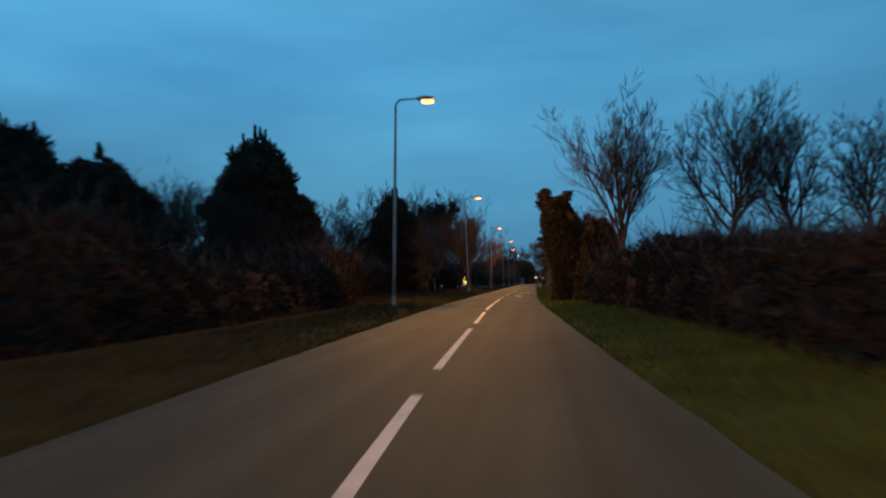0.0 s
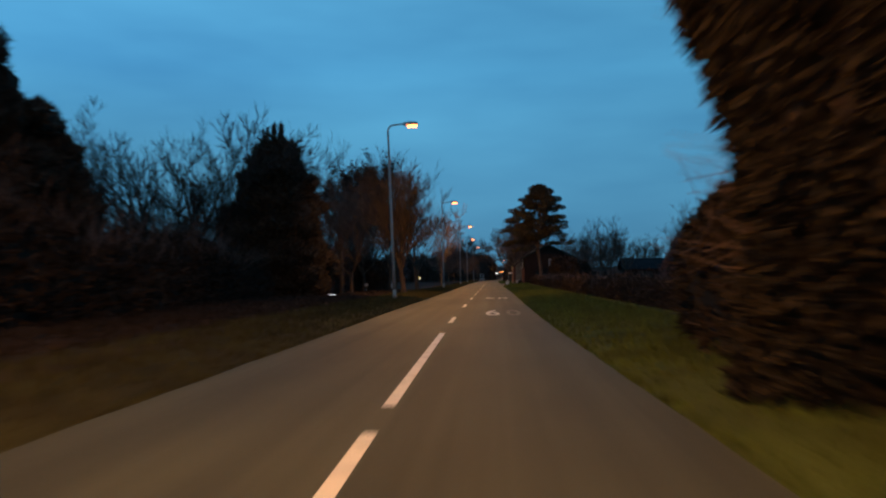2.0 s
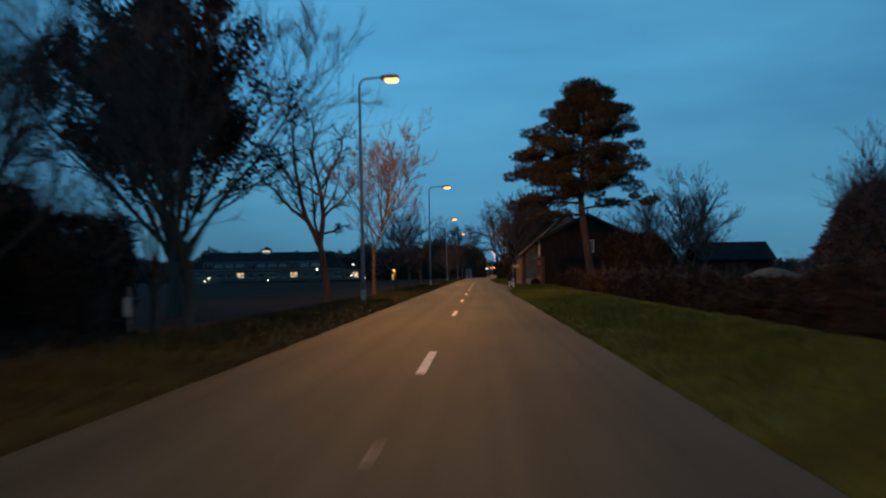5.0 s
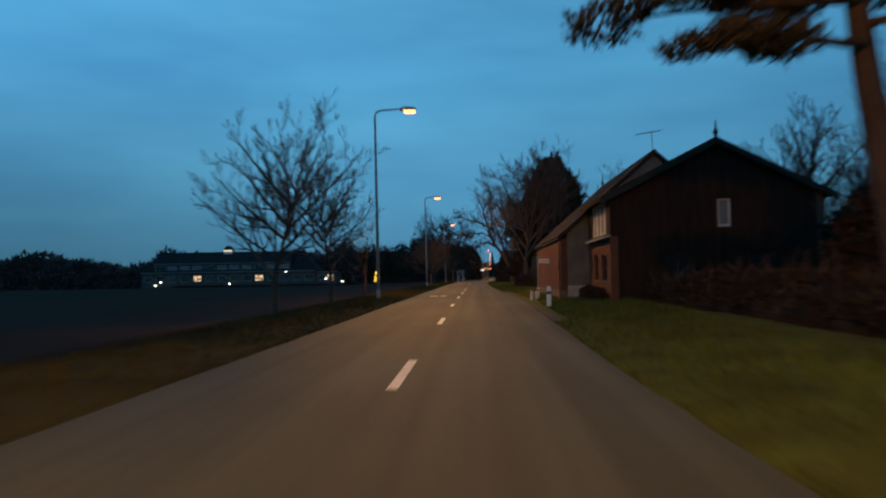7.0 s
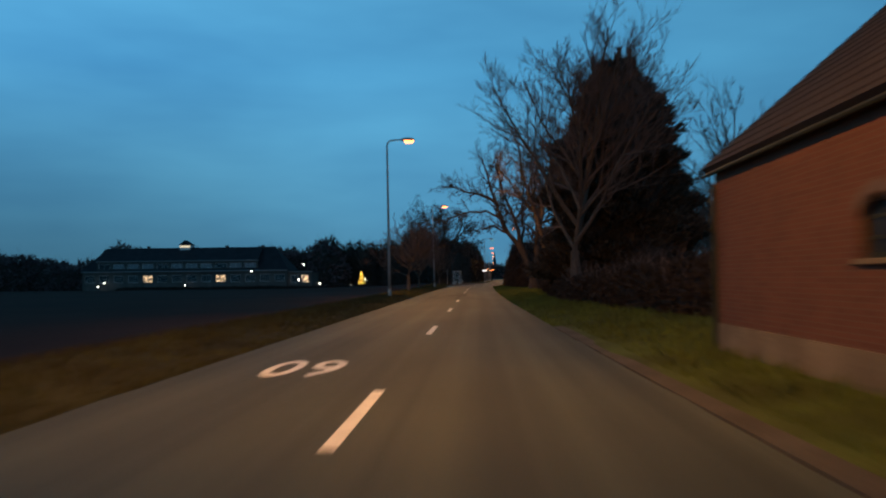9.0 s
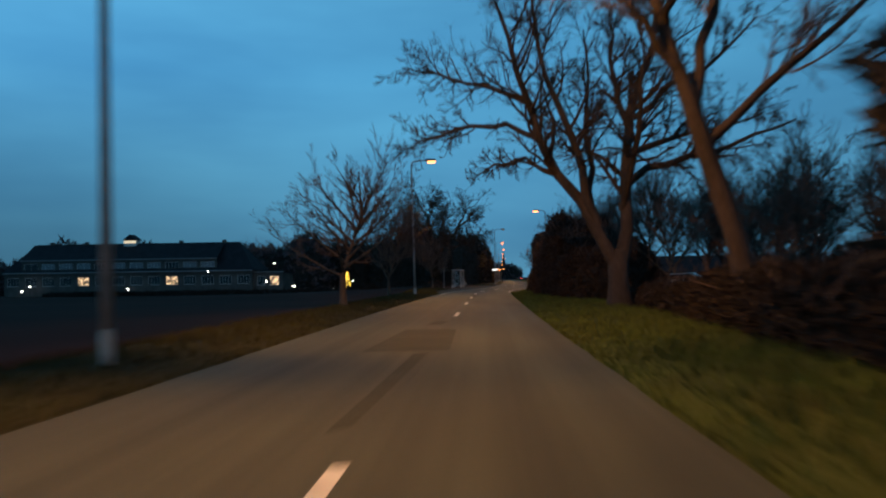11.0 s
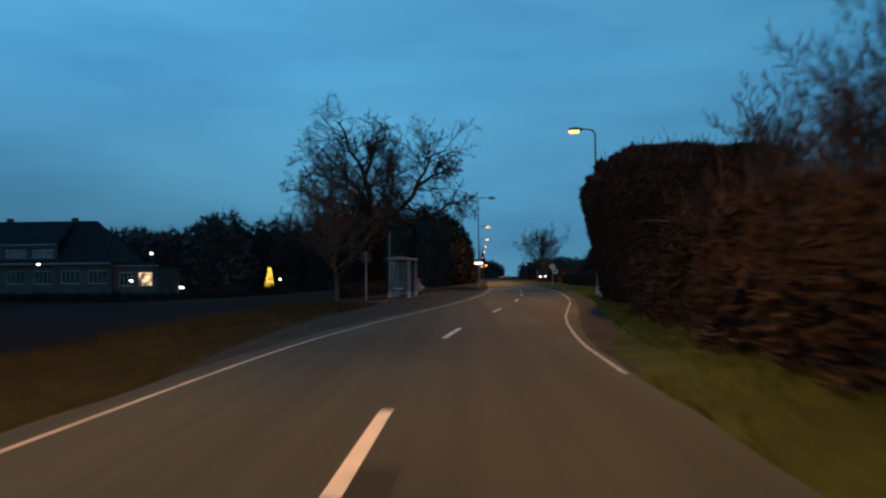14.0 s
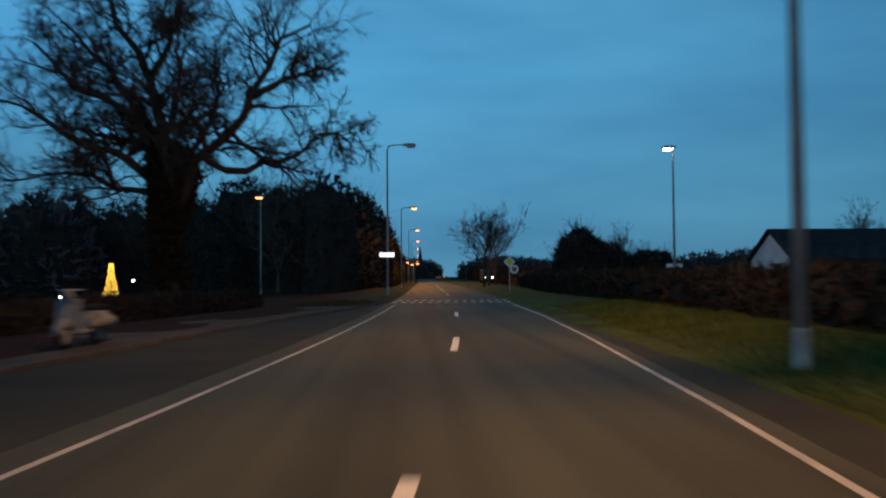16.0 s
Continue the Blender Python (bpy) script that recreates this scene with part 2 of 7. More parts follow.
M_PLINTH = material("rendered_plinth", (0.180, 0.142, 0.098), (0.120, 0.096, 0.068), scale=1.2, rough=0.9, bump=0.3, bump_scale=30)
M_ROOF = material("roof_tiles", (0.040, 0.034, 0.033), (0.027, 0.023, 0.023), scale=1.2, rough=0.85, bump=0.7, bump_scale=14, stretch=(1, 3, 1))
M_BOARDS = material("tarred_boards", (0.034, 0.021, 0.017), (0.023, 0.015, 0.012), scale=1.0, rough=0.8, bump=0.5, bump_scale=20, stretch=(4, 4, 0.5))
M_GREYRENDER = material("grey_render", (0.17, 0.17, 0.15), (0.12, 0.12, 0.11), scale=1.2, rough=0.9, bump=0.2, bump_scale=25)
M_WHITEPAINT = material("white_paint", (0.72, 0.71, 0.68), (0.58, 0.57, 0.54), scale=2.0, rough=0.6, fine=0.08)
M_DARKPAINT = material("dark_green_paint", (0.030, 0.036, 0.030), (0.022, 0.026, 0.022), scale=2.0, rough=0.5, fine=0.1)
M_DARKGLASS = material("dark_window_glass", (0.020, 0.024, 0.028), (0.014, 0.016, 0.02), scale=0.8, rough=0.18, fine=0.05)
M_CURTAIN = material("pale_blind", (0.22, 0.23, 0.235), (0.16, 0.17, 0.18), scale=2.0, rough=0.8, fine=0.1)
M_GLASS = clear_glass("shelter_glass", (0.84, 0.89, 0.89), 0.03, 0.09)
M_REFLECT = material("reflective_white", (0.82, 0.82, 0.80), (0.72, 0.72, 0.70), scale=3.0, rough=0.35, fine=0.05)
M_LITSIGN = glow("lit_sign_face", (0.95, 0.98, 1.0), 1.6)
M_YELLOW = material("yellow_sign", (0.80, 0.62, 0.02), (0.70, 0.54, 0.02), scale=2.0, rough=0.5, fine=0.06)
M_BLACK = material("black_print", (0.020, 0.020, 0.020), None, scale=4.0, rough=0.6, fine=0.1)
M_BULB = glow("yellow_fairy_bulb", (1.0, 0.58, 0.06), 6.0)
M_WINLIT = glow("lit_window", (1.0, 0.66, 0.36), 0.42, 0.03)
w_n, w_l = M_WINLIT.node_tree.nodes, M_WINLIT.node_tree.links
w_tex, w_rng, w_pos_in = w_n.new("ShaderNodeTexNoise"), w_n.new("ShaderNodeMapRange"), w_n.new("ShaderNodeNewGeometry")
w_tex.inputs["Scale"].default_value = 1.6
w_rng.inputs["From Min"].default_value, w_rng.inputs["From Max"].default_value = 0.42, 0.66
w_rng.inputs["To Min"].default_value, w_rng.inputs["To Max"].default_value = 0.03, 1.5
w_l.new(w_pos_in.outputs["Position"], w_tex.inputs["Vector"]), w_l.new(w_tex.outputs[0], w_rng.inputs["Value"])
w_l.new(w_rng.outputs[0], w_n["Principled BSDF"].inputs["Emission Strength"])
M_TURRET = glow("turret_light", (1.0, 0.80, 0.50), 0.9)
M_TAIL = glow("red_tail_lamp", (1.0, 0.06, 0.02), 9.0)
M_CARPAINT = material("dark_car_paint", (0.05, 0.052, 0.058), None, scale=2.0, rough=0.3, metal=0.3, fine=0.05)
M_PALECAR = material("pale_car_paint", (0.62, 0.62, 0.60), (0.52, 0.52, 0.51), scale=2.0, rough=0.3, fine=0.05)
M_TYRE = material("tyre_rubber", (0.02, 0.02, 0.02), None, scale=5.0, rough=0.9, fine=0.1)
M_WHITEWALL = material("white_wall", (0.62, 0.63, 0.62), (0.50, 0.51, 0.50), scale=0.8, rough=0.85, fine=0.08)
M_GREYWALL = material("pale_grey_wall", (0.11, 0.098, 0.088), (0.075, 0.068, 0.062), scale=0.6, rough=0.9, fine=0.1)
M_SLATE = material("slate_roof", (0.030, 0.030, 0.034), (0.021, 0.022, 0.025), scale=0.6, rough=0.8, fine=0.15, bump_scale=8)

# ---- building blocks ----


class Shape:
    """Vertices and faces of one mesh."""

    def __init__(self):
        self.v, self.f, self.uv = [], [], None

    def add(self, verts, faces):
        k = len(self.v)
        self.v += [tuple(p) for p in verts]
        self.f += [tuple(i + k for i in q) for q in faces]
        return self

    def box(self, x0, x1, y0, y1, z0, z1):
        p = [(x, y, z) for z in (z0, z1) for x, y in ((x0, y0), (x1, y0), (x1, y1), (x0, y1))]
        return self.add(p, [(3, 2, 1, 0), (4, 5, 6, 7), (0, 1, 5, 4), (1, 2, 6, 5), (2, 3, 7, 6), (3, 0, 4, 7)])

    def bar(self, a, b, w, h):
        """A bar from a to b, w wide and h high."""
        a, b = Vector(a), Vector(b)
        d = (b - a).normalized()
        s = d.cross(Vector((0, 0, 1)))
        s = Vector((1, 0, 0)) if s.length < 1e-3 else s.normalized()
        u = s.cross(d)
        p = [q + s * sx * w / 2 + u * sz * h / 2 for q in (a, b) for sx, sz in ((-1, -1), (1, -1), (1, 1), (-1, 1))]
        return self.add(p, [(3, 2, 1, 0), (4, 5, 6, 7), (0, 1, 5, 4), (1, 2, 6, 5), (2, 3, 7, 6), (3, 0, 4, 7)])

    def tube(self, pts, radii, n=8, caps=True):
        pts = [Vector(p) for p in pts]
        rings = []
        for i, p in enumerate(pts):
            d = (pts[min(i + 1, len(pts) - 1)] - pts[max(i - 1, 0)]).normalized()
            s = d.cross(Vector((0.31, 0.95, 0.02)))
            s = d.cross(Vector((1, 0, 0))).normalized() if s.length < 1e-2 else s.normalized()
            u = d.cross(s)
            rings.append([p + (s * math.cos(a) + u * math.sin(a)) * radii[i] for a in (2 * math.pi * j / n for j in range(n))])
        faces = [(i * n + j, i * n + (j + 1) % n, (i + 1) * n + (j + 1) % n, (i + 1) * n + j) for i in range(len(pts) - 1) for j in range(n)]
        if caps:
            faces += [tuple(range(n - 1, -1, -1)), tuple((len(pts) - 1) * n + j for j in range(n))]
        return self.add([q for r in rings for q in r], faces)

    def prism(self, outline, axis, a, b):
        """An outline of (u, v) pairs drawn out along an axis from a to b: x -> (y, z), y -> (x, z), z -> (x, y)."""
        place = {"x": lambda u, v, w: (w, u, v), "y": lambda u, v, w: (u, w, v), "z": lambda u, v, w: (u, v, w)}[axis]
        n = len(outline)
        p = [place(u, v, w) for w in (a, b) for u, v in outline]
        return self.add(p, [tuple(range(n)), tuple(range(2 * n - 1, n - 1, -1))] + [(i, n + i, n + (i + 1) % n, (i + 1) % n) for i in range(n)])


def mesh(name, verts, faces, mat, smooth=False, fix=False):
    me = bpy.data.meshes.new(name)
    me.from_pydata([tuple(p) for p in verts] if not isinstance(verts, np.ndarray) else verts.tolist(), [], faces if not isinstance(faces, np.ndarray) else faces.tolist())
    for m in mat if isinstance(mat, (list, tuple)) else (mat,):
        me.materials.append(m)
    if fix:
        bm = bmesh.new()
        bm.from_mesh(me)
        bmesh.ops.recalc_face_normals(bm, faces=bm.faces)
        bm.to_mesh(me)
        bm.free()
    if smooth:
        me.polygons.foreach_set("use_smooth", [True] * len(me.polygons))
    me.update()
    return me


def part(name, shape, mat, parent=None, label="", bevel=0.0, smooth=False, kind=""):
    """One mesh object out of a Shape, under a thing or a part."""
    me = mesh(name, shape.v, shape.f, mat, smooth, fix=True)
    if bevel:
        bm = bmesh.new()
        bm.from_mesh(me)
        bmesh.ops.bevel(bm, geom=bm.edges[:], offset=bevel, segments=1, affect="EDGES", clamp_overlap=True)
        bm.to_mesh(me)
        bm.free()
    ob = new(name, me)
    if parent is not None:
        ob.parent = parent
    return tagged(ob, label=label, kind=kind)


def raw_part(name, verts, faces, mat, parent=None, label="", smooth=False, kind=""):
    ob = new(name, mesh(name, verts, faces, mat, smooth))
    if parent is not None:
        ob.parent = parent
    return tagged(ob, label=label, kind=kind)


def thing(name, x, y, z, label, category, group="", turn=0.0):
    ob = new(name)
    ob.matrix_basis = pose(x, y, z, 0, 0, turn)
    return tagged(ob, label, category, group)


def wall_uv(ob):
    """Lays metres along the wall and up into a UV map, by the way each face looks."""
    me = ob.data
    uv = me.uv_layers.new(name="UVMap")
    for poly in me.polygons:
        nx, ny = abs(poly.normal.x), abs(poly.normal.y)
        for li in poly.loop_indices:
            co = me.vertices[me.loops[li].vertex_index].co
            uv.data[li].uv = (co.y if nx > ny else co.x, co.z)
    return ob


# ---- plan of the road ----
CENTRE = [(-400, 46), (-150, 14.5), (-80, 8.3), (-30, 4.2), (0, 2.1), (4.8, 1.83), (11.5, 1.55), (21.5, 1.23), (28, 1.04), (36, 0.76), (45.5, 0.57), (57, 0.42), (65, 0.33), (77, 0.28), (110, 0.2), (137, 0.05), (160, 0.0), (172, -0.07), (185, -0.07), (210, -0.03), (245, -0.05),
          (269, 0.06), (281, 0.16), (287, 0.27), (290, 0.44), (293, 0.78), (299, 1.52), (305, 2.4), (317, 3.9), (329, 5.0), (341, 5.78), (368, 7.0), (410, 8.2), (458, 9.6), (556, 11.5), (700, 14.5), (1000, 20.0), (2500, 50.0)]
LEFT = [(-400, 3.0), (40, 2.7), (57, 2.6), (86, 2.65), (135, 2.75), (173, 2.85), (242, 3.2), (262, 3.15), (272, 3.1), (290, 3.15), (700, 3.2), (2500, 3.2)]
RIGHT = [(-400, 2.75), (40, 2.75), (59, 2.7), (86, 2.78), (135, 2.9), (146, 2.8), (160, 3.05), (177, 3.4), (190, 3.1), (215, 2.75), (234, 2.68), (272, 2.8), (285, 2.9), (300, 3.0), (700, 3.1), (2500, 3.1)]


def smooth_line(table):
    ys = np.arange(table[0][0], 760.0, 1.0)
    xs = np.interp(ys, *zip(*table))
    k = np.hanning(15)
    xs = np.convolve(np.pad(xs, 7, mode="reflect", reflect_type="odd"), k / k.sum(), mode="valid")
    return lambda y: float(np.interp(y, ys, xs)) if y < 745 else float(np.interp(y, *zip(*table)))


cx, left_w, right_w = smooth_line(CENTRE), smooth_line(LEFT), smooth_line(RIGHT)


def heading(y):
    return math.atan2(cx(y + 1) - cx(y - 1), 2.0)


def along(s, y, z=0.0):
    """The place s metres to the right of the centre line, abreast of y."""
    a = heading(y)
    return (cx(y) + s * math.cos(a), y - s * math.sin(a), z)


def blend(a, b, t):
    t = min(1.0, max(0.0, t))
    return a + (b - a) * t * t * (3 - 2 * t)


BAY = [(283, 3.02), (292, 4.3), (300, 5.4), (312, 6.3), (322, 6.2), (331, 5.9), (338, 5.2), (346, 3.9), (352, 3.25)]


def ground_z(x, y):
    """Height of the ground: a low verge by the road, a ditch and a lower field to the west."""
    s = x - cx(y)
    lw, rw = left_w(y), right_w(y)
    if 283 < y < 352:
        lw = max(lw, float(np.interp(y, *zip(*BAY))) + 0.1)
    if 284 < y < 345:
        rw = rw + 0.75 * blend(0, 1, (y - 285) / 10) * blend(1, 0, (y - 318) / 20)
    if -lw + 0.02 < s < rw - 0.02:
        return -0.10
    out = -s - lw if s < 0 else s - rw
    z = blend(0.0, 0.07, out / 1.2)
    if s < 0:
        open_field = blend(0, 1, (y - 112) / 14) * blend(1, 0, (y - 288) / 20)
        ditch = open_field * (blend(0, 1, (out - 2.6) / 1.6) * blend(1, 0, (out - 5.2) / 1.6))
        z -= 0.75 * ditch
        z -= (0.35 + 0.25 * open_field) * blend(0, 1, (out - 3.0) / 5) * (1 - ditch * 0.5)
        z -= 1.2 * blend(0, 1, (out - 18) / 20) * blend(0, 1, (y - 300) / 60)
    else:
        z += 0.10 * blend(0, 1, (out - 1) / 3)
        z -= 0.25 * blend(0, 1, (out - 6) / 12)
    return z


# ---- ground: one sheet to the horizon ----
def build_ground():
    ys = [-1500, -700, -350, -200, -120] + [float(v) for v in np.arange(-80, 725, 2.5)] + [760, 820, 900, 1100, 1500, 2500]
    outs = [0.0, 0.03, 0.25, 0.6, 1.0, 1.5, 2.1, 2.7, 3.2, 3.7, 4.3, 5.0, 5.7, 6.5, 7.5, 9, 11, 14, 18, 24, 32, 45, 70, 120, 200, 400, 900, 2000]
    verts, faces, mats = [], [], []
    nx = 2 * len(outs)
    for y in ys:
        lw, rw = left_w(y), right_w(y)
        row = [-(lw - 0.06 + o) for o in reversed(outs)] + [rw - 0.06 + o for o in outs]
        for s in row:
            x = cx(y) + s
            z = ground_z(x, y)
            if abs(s) > 3.2:
                z += 0.05 * noise.noise((x * 0.35, y * 0.35, 0)) + 0.02 * noise.noise((x * 1.7, y * 1.7, 3))
            verts.append((x, y, z))
    for i in range(len(ys) - 1):
        for j in range(nx - 1):
            faces.append((i * nx + j, i * nx + j + 1, (i + 1) * nx + j + 1, (i + 1) * nx + j))
            o = outs[len(outs) - 1 - j] if j < len(outs) else outs[j - len(outs)]
            west = j < len(outs)
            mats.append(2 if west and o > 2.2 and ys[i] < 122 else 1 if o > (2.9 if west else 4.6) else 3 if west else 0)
    me = mesh("ground", verts, faces, [M_GRASS, M_FIELD, M_SOIL, M_UNLITGRASS], smooth=True)
    me.polygons.foreach_set("material_index", mats)
    return tagged(new("ground", me), "flat grass verges and dim winter fields beside the road", "ground", kind="structure")


ground = build_ground()


def strip(y0, y1, step, s_left, s_right, z, depth=0.12):
    """A slab along the road between two side lines, given as functions of y."""
    sh = Shape()
    ys = [float(v) for v in np.arange(y0, y1, step)] + [float(y1)]
    verts = []
    for y in ys:
        a, b = s_left(y), s_right(y)
        pts = [along(a, y, z - depth), along(a, y, z), along((a + b) / 2, y, z + 0.0), along(b, y, z), along(b, y, z - depth)]
        verts += pts
    faces = [(i * 5 + j, i * 5 + j + 1, i * 5 + j + 6, i * 5 + j + 5) for i in range(len(ys) - 1) for j in range(4)]
    faces += [(4, 3, 2, 1, 0), tuple((len(ys) - 1) * 5 + j for j in range(5))]
    return sh.add(verts, faces)


def ragged(w, sign):
    return lambda y: sign * (w(y) + 0.05 * noise.noise((y * 0.6, sign * 5, 0)) + 0.03 * noise.noise((y * 2.3, sign * 9, 0)))


road = part("road", strip(-150, 745, 1.0, ragged(left_w, -1), ragged(right_w, 1), 0.0), M_ASPHALT, None, "", kind="structure")
tagged(road, "worn grey asphalt two-lane road with patches", "road")


def flat_on_road(name, s0, s1, y0, y1, mat, z=0.004, label="", step=1.5):
    n = max(2, int((y1 - y0) / step) + 1)
    ys = np.linspace(y0, y1, n)
    verts = [along(s, float(y), z) for y in ys for s in (s0, s1)]
    faces = [(2 * i, 2 * i + 1, 2 * i + 3, 2 * i + 2) for i in range(n - 1)]
    return raw_part(name, verts, faces, mat, road, label)


def patch_shape(name, pts, mat, z):
    verts = [along(s, y, z) for s, y in pts]
    return raw_part(name, verts, [tuple(range(len(pts)))], mat, road, "darker asphalt repair patch")


# centre dashes: long ones where the road bends, short ones further on
DASH = [(-24.0, -15.0), (-12.0, -3.0), (0.5, 8.9), (11.6, 21.6), (24.2, 33.2), (35.8, 45.5), (46.9, 57.3), (61.4, 64.8), (73.4, 76.7), (84.9, 88.3), (97.0, 99.9), (107.4, 110.3), (121.5, 124.6)]
DASH += [(y - 3.1, y) for y in (136.6, 148.65, 160.67, 172.7, 184.65, 196.67, 208.66, 220.8, 245.3, 257.3, 269.2, 281.25, 293.3, 305.2, 317.1, 329.0, 341.0)]
DASH += [(y - 3.1, y) for y in (372.0, 384.0, 396.0, 408.0, 420.0, 432.0, 444.0, 456.0, 468.0, 480.0)]
for d0, d1 in DASH:
    flat_on_road("centre_dash", -0.065, 0.065, d0, d1, M_LINE)
for d0, d1 in ((79.3, 81.4), (89.6, 90.2), (92.4, 93.2), (102.5, 103.2)):
    flat_on_road("centre_dash", -0.05, 0.05, d0, d1, M_WORN)
flat_on_road("edge_line", -2.735, -2.655, 277.5, 349.0, M_EDGE)
for line in ([(3.0, 284.0), (3.1, 288.0), (3.27, 290.5), (3.62, 294.5), (4.08, 298.5), (4.73, 303.0), (5.45, 308.0), (5.75, 310.0), (6.17, 313.2)], [(6.4, 315.2), (6.9, 319.7), (7.75, 329.0), (8.4, 338.0), (8.9, 349.0)]):
    verts = [(x + side * 0.042, y, 0.004) for x, y in line for side in (-1, 1)]
    raw_part("edge_line", verts, [(2 * i, 2 * i + 1, 2 * i + 3, 2 * i + 2) for i in range(len(line) - 1)], M_EDGE, road)
for k in range(14):
    s = -3.0 + k * 0.44
    flat_on_road("table_block", s, s + 0.24, 352.0, 352.6, M_LINE)
    flat_on_road("table_block", s + 0.10, s + 0.34, 355.2, 355.8, M_LINE)

# repairs in the asphalt
for pts in ([(-1.18, 229.4), (0.36, 229.6), (0.28, 235.4), (-1.0, 235.5)], [(-0.34, 222.0), (-0.16, 222.3), (0.02, 229.2), (-0.22, 229.0)], [(-0.62, 237.5), (-0.2, 237.4), (-0.1, 239.2), (-0.5, 239.4)],
            [(-0.22, 262.0), (0.15, 262.0), (0.35, 279.0), (-0.05, 279.0)]):
    patch_shape("repair_patch", pts, M_PATCH, 0.002)


def painted_number(x, y, width, length, mat, flip=False, text="60"):
    cu = bpy.data.curves.new("speed_number", "FONT")
    cu.body, cu.size, cu.align_x, cu.align_y = text, 1.0, "CENTER", "CENTER"
    cu.space_character = 1.15
    cu.offset = 0.012
    tmp = bpy.data.objects.new("speed_number", cu)
    scene.collection.objects.link(tmp)
    dg = bpy.context.evaluated_depsgraph_get()
    me = bpy.data.meshes.new_from_object(tmp.evaluated_get(dg))
    bpy.data.objects.remove(tmp)
    me.materials.clear()
    me.materials.append(mat)
    co = np.array([v.co for v in me.vertices])
    lo, hi = co.min(0), co.max(0)
    sx, sy = width / (hi[0] - lo[0]), length / (hi[1] - lo[1])
    ob = new("painted_" + text, me)
    ob.parent = road
    ob.matrix_basis = pose(x, y, 0.005, 0, 0, (180 if flip else 0) - math.degrees(heading(y))) @ Matrix.Diagonal((sx, sy, 1, 1)) @ Matrix.Translation((-(lo[0] + hi[0]) / 2, -(lo[1] + hi[1]) / 2, 0))
    return tagged(ob, "white painted speed number sixty")


painted_number(1.35, 87.57, 0.57, 1.95, M_LINE, text="6")
painted_number(2.11, 87.5, 0.60, 1.95, M_LINE, text="0")
painted_number(-1.42, 187.0, 1.06, 2.0, M_LINE, flip=True)
painted_number(1.55, 67.7, 0.50, 4.2, M_LINE, text="6")
painted_number(2.28, 67.7, 0.50, 4.2, M_WORN, text="0")

# bus bay, platform and kerbs beside the shelter
bay_w = lambda y: float(np.interp(y, *zip(*BAY)))
bay = part("bus_bay", strip(283, 352, 1.0, lambda y: -bay_w(y) - 0.02, lambda y: -2.85, -0.006, 0.05), M_BAY, None, "", kind="structure")
tagged(bay, "dark asphalt bus bay beside the road", "pavement")
platform = part("platform", strip(312, 346, 1.0, lambda y: -bay_w(y) - 3.4, lambda y: -bay_w(y) - 0.15, 0.06, 0.5), M_PAVE, None, "", kind="structure")
tagged(platform, "grey paved bus stop platform", "pavement")
kerb = new("kerb")
tagged(kerb, "pale concrete kerb stones along the bus bay", "kerb", kind="structure")
kb = Shape().box(-0.07, 0.07, -0.49, 0.49, -0.3, 0.0)
kb_me = mesh("kerb_stone", kb.v, kb.f, M_KERB, fix=True)
for y in np.arange(311.5, 351, 1.0):
    x, yy, _ = along(-bay_w(float(y)) - 0.08, float(y))
    slope = math.degrees(math.atan2(bay_w(float(y) - 0.5) - bay_w(float(y) + 0.5), 1.0) + heading(float(y)))
    st = new("kerb_stone", kb_me)
    st.parent = kerb
    st.matrix_basis = pose(x, yy, 0.066, 0, 0, -slope)
shoulder = part("shoulder", strip(284, 345, 1.0, lambda y: 2.9, lambda y: 3.05 + 0.75 * blend(0, 1, (y - 285) / 10) * blend(1, 0, (y - 318) / 20), -0.01, 0.06), M_BAY, None, kind="structure")
tagged(shoulder, "dark asphalt shoulder by the hedge", "pavement")
edge_strip = part("pavement_edge", strip(158, 196, 1.0, lambda y: right_w(y) + 0.02, lambda y: right_w(y) + 0.30, 0.012, 0.3), M_PAVE, None, kind="structure")
tagged(edge_strip, "pale paved strip in front of the barn", "pavement")


# ---- plants ----
def batch_tubes(P, R, n):
    """Tubes along N polylines of k points each; P is (N, k, 3), R is (N, k)."""
    N, k = R.shape
    d = P[:, -1] - P[:, 0]
    d /= np.linalg.norm(d, axis=1, keepdims=True) + 1e-9
    ref = np.where(np.abs(d[:, 2:3]) > 0.8, np.array([[1.0, 0.2, 0.1]]), np.array([[0.1, 0.2, 1.0]]))
    s = np.cross(d, ref)
    s /= np.linalg.norm(s, axis=1, keepdims=True) + 1e-9
    u = np.cross(d, s)
    a = np.arange(n) * 2 * np.pi / n
    ring = s[:, None, None, :] * np.cos(a)[None, None, :, None] + u[:, None, None, :] * np.sin(a)[None, None, :, None]
    V = P[:, :, None, :] + ring * R[:, :, None, None]
    base = (np.arange(N) * k * n)[:, None, None] + (np.arange(k - 1) * n)[None, :, None]
    j = np.arange(n)[None, None, :]
    j2 = (np.arange(n) + 1) % n
    F = np.stack([base + j, base + j2[None, None, :], base + n + j2[None, None, :], base + n + j], -1)
    return V.reshape(-1, 3), F.reshape(-1, 4)


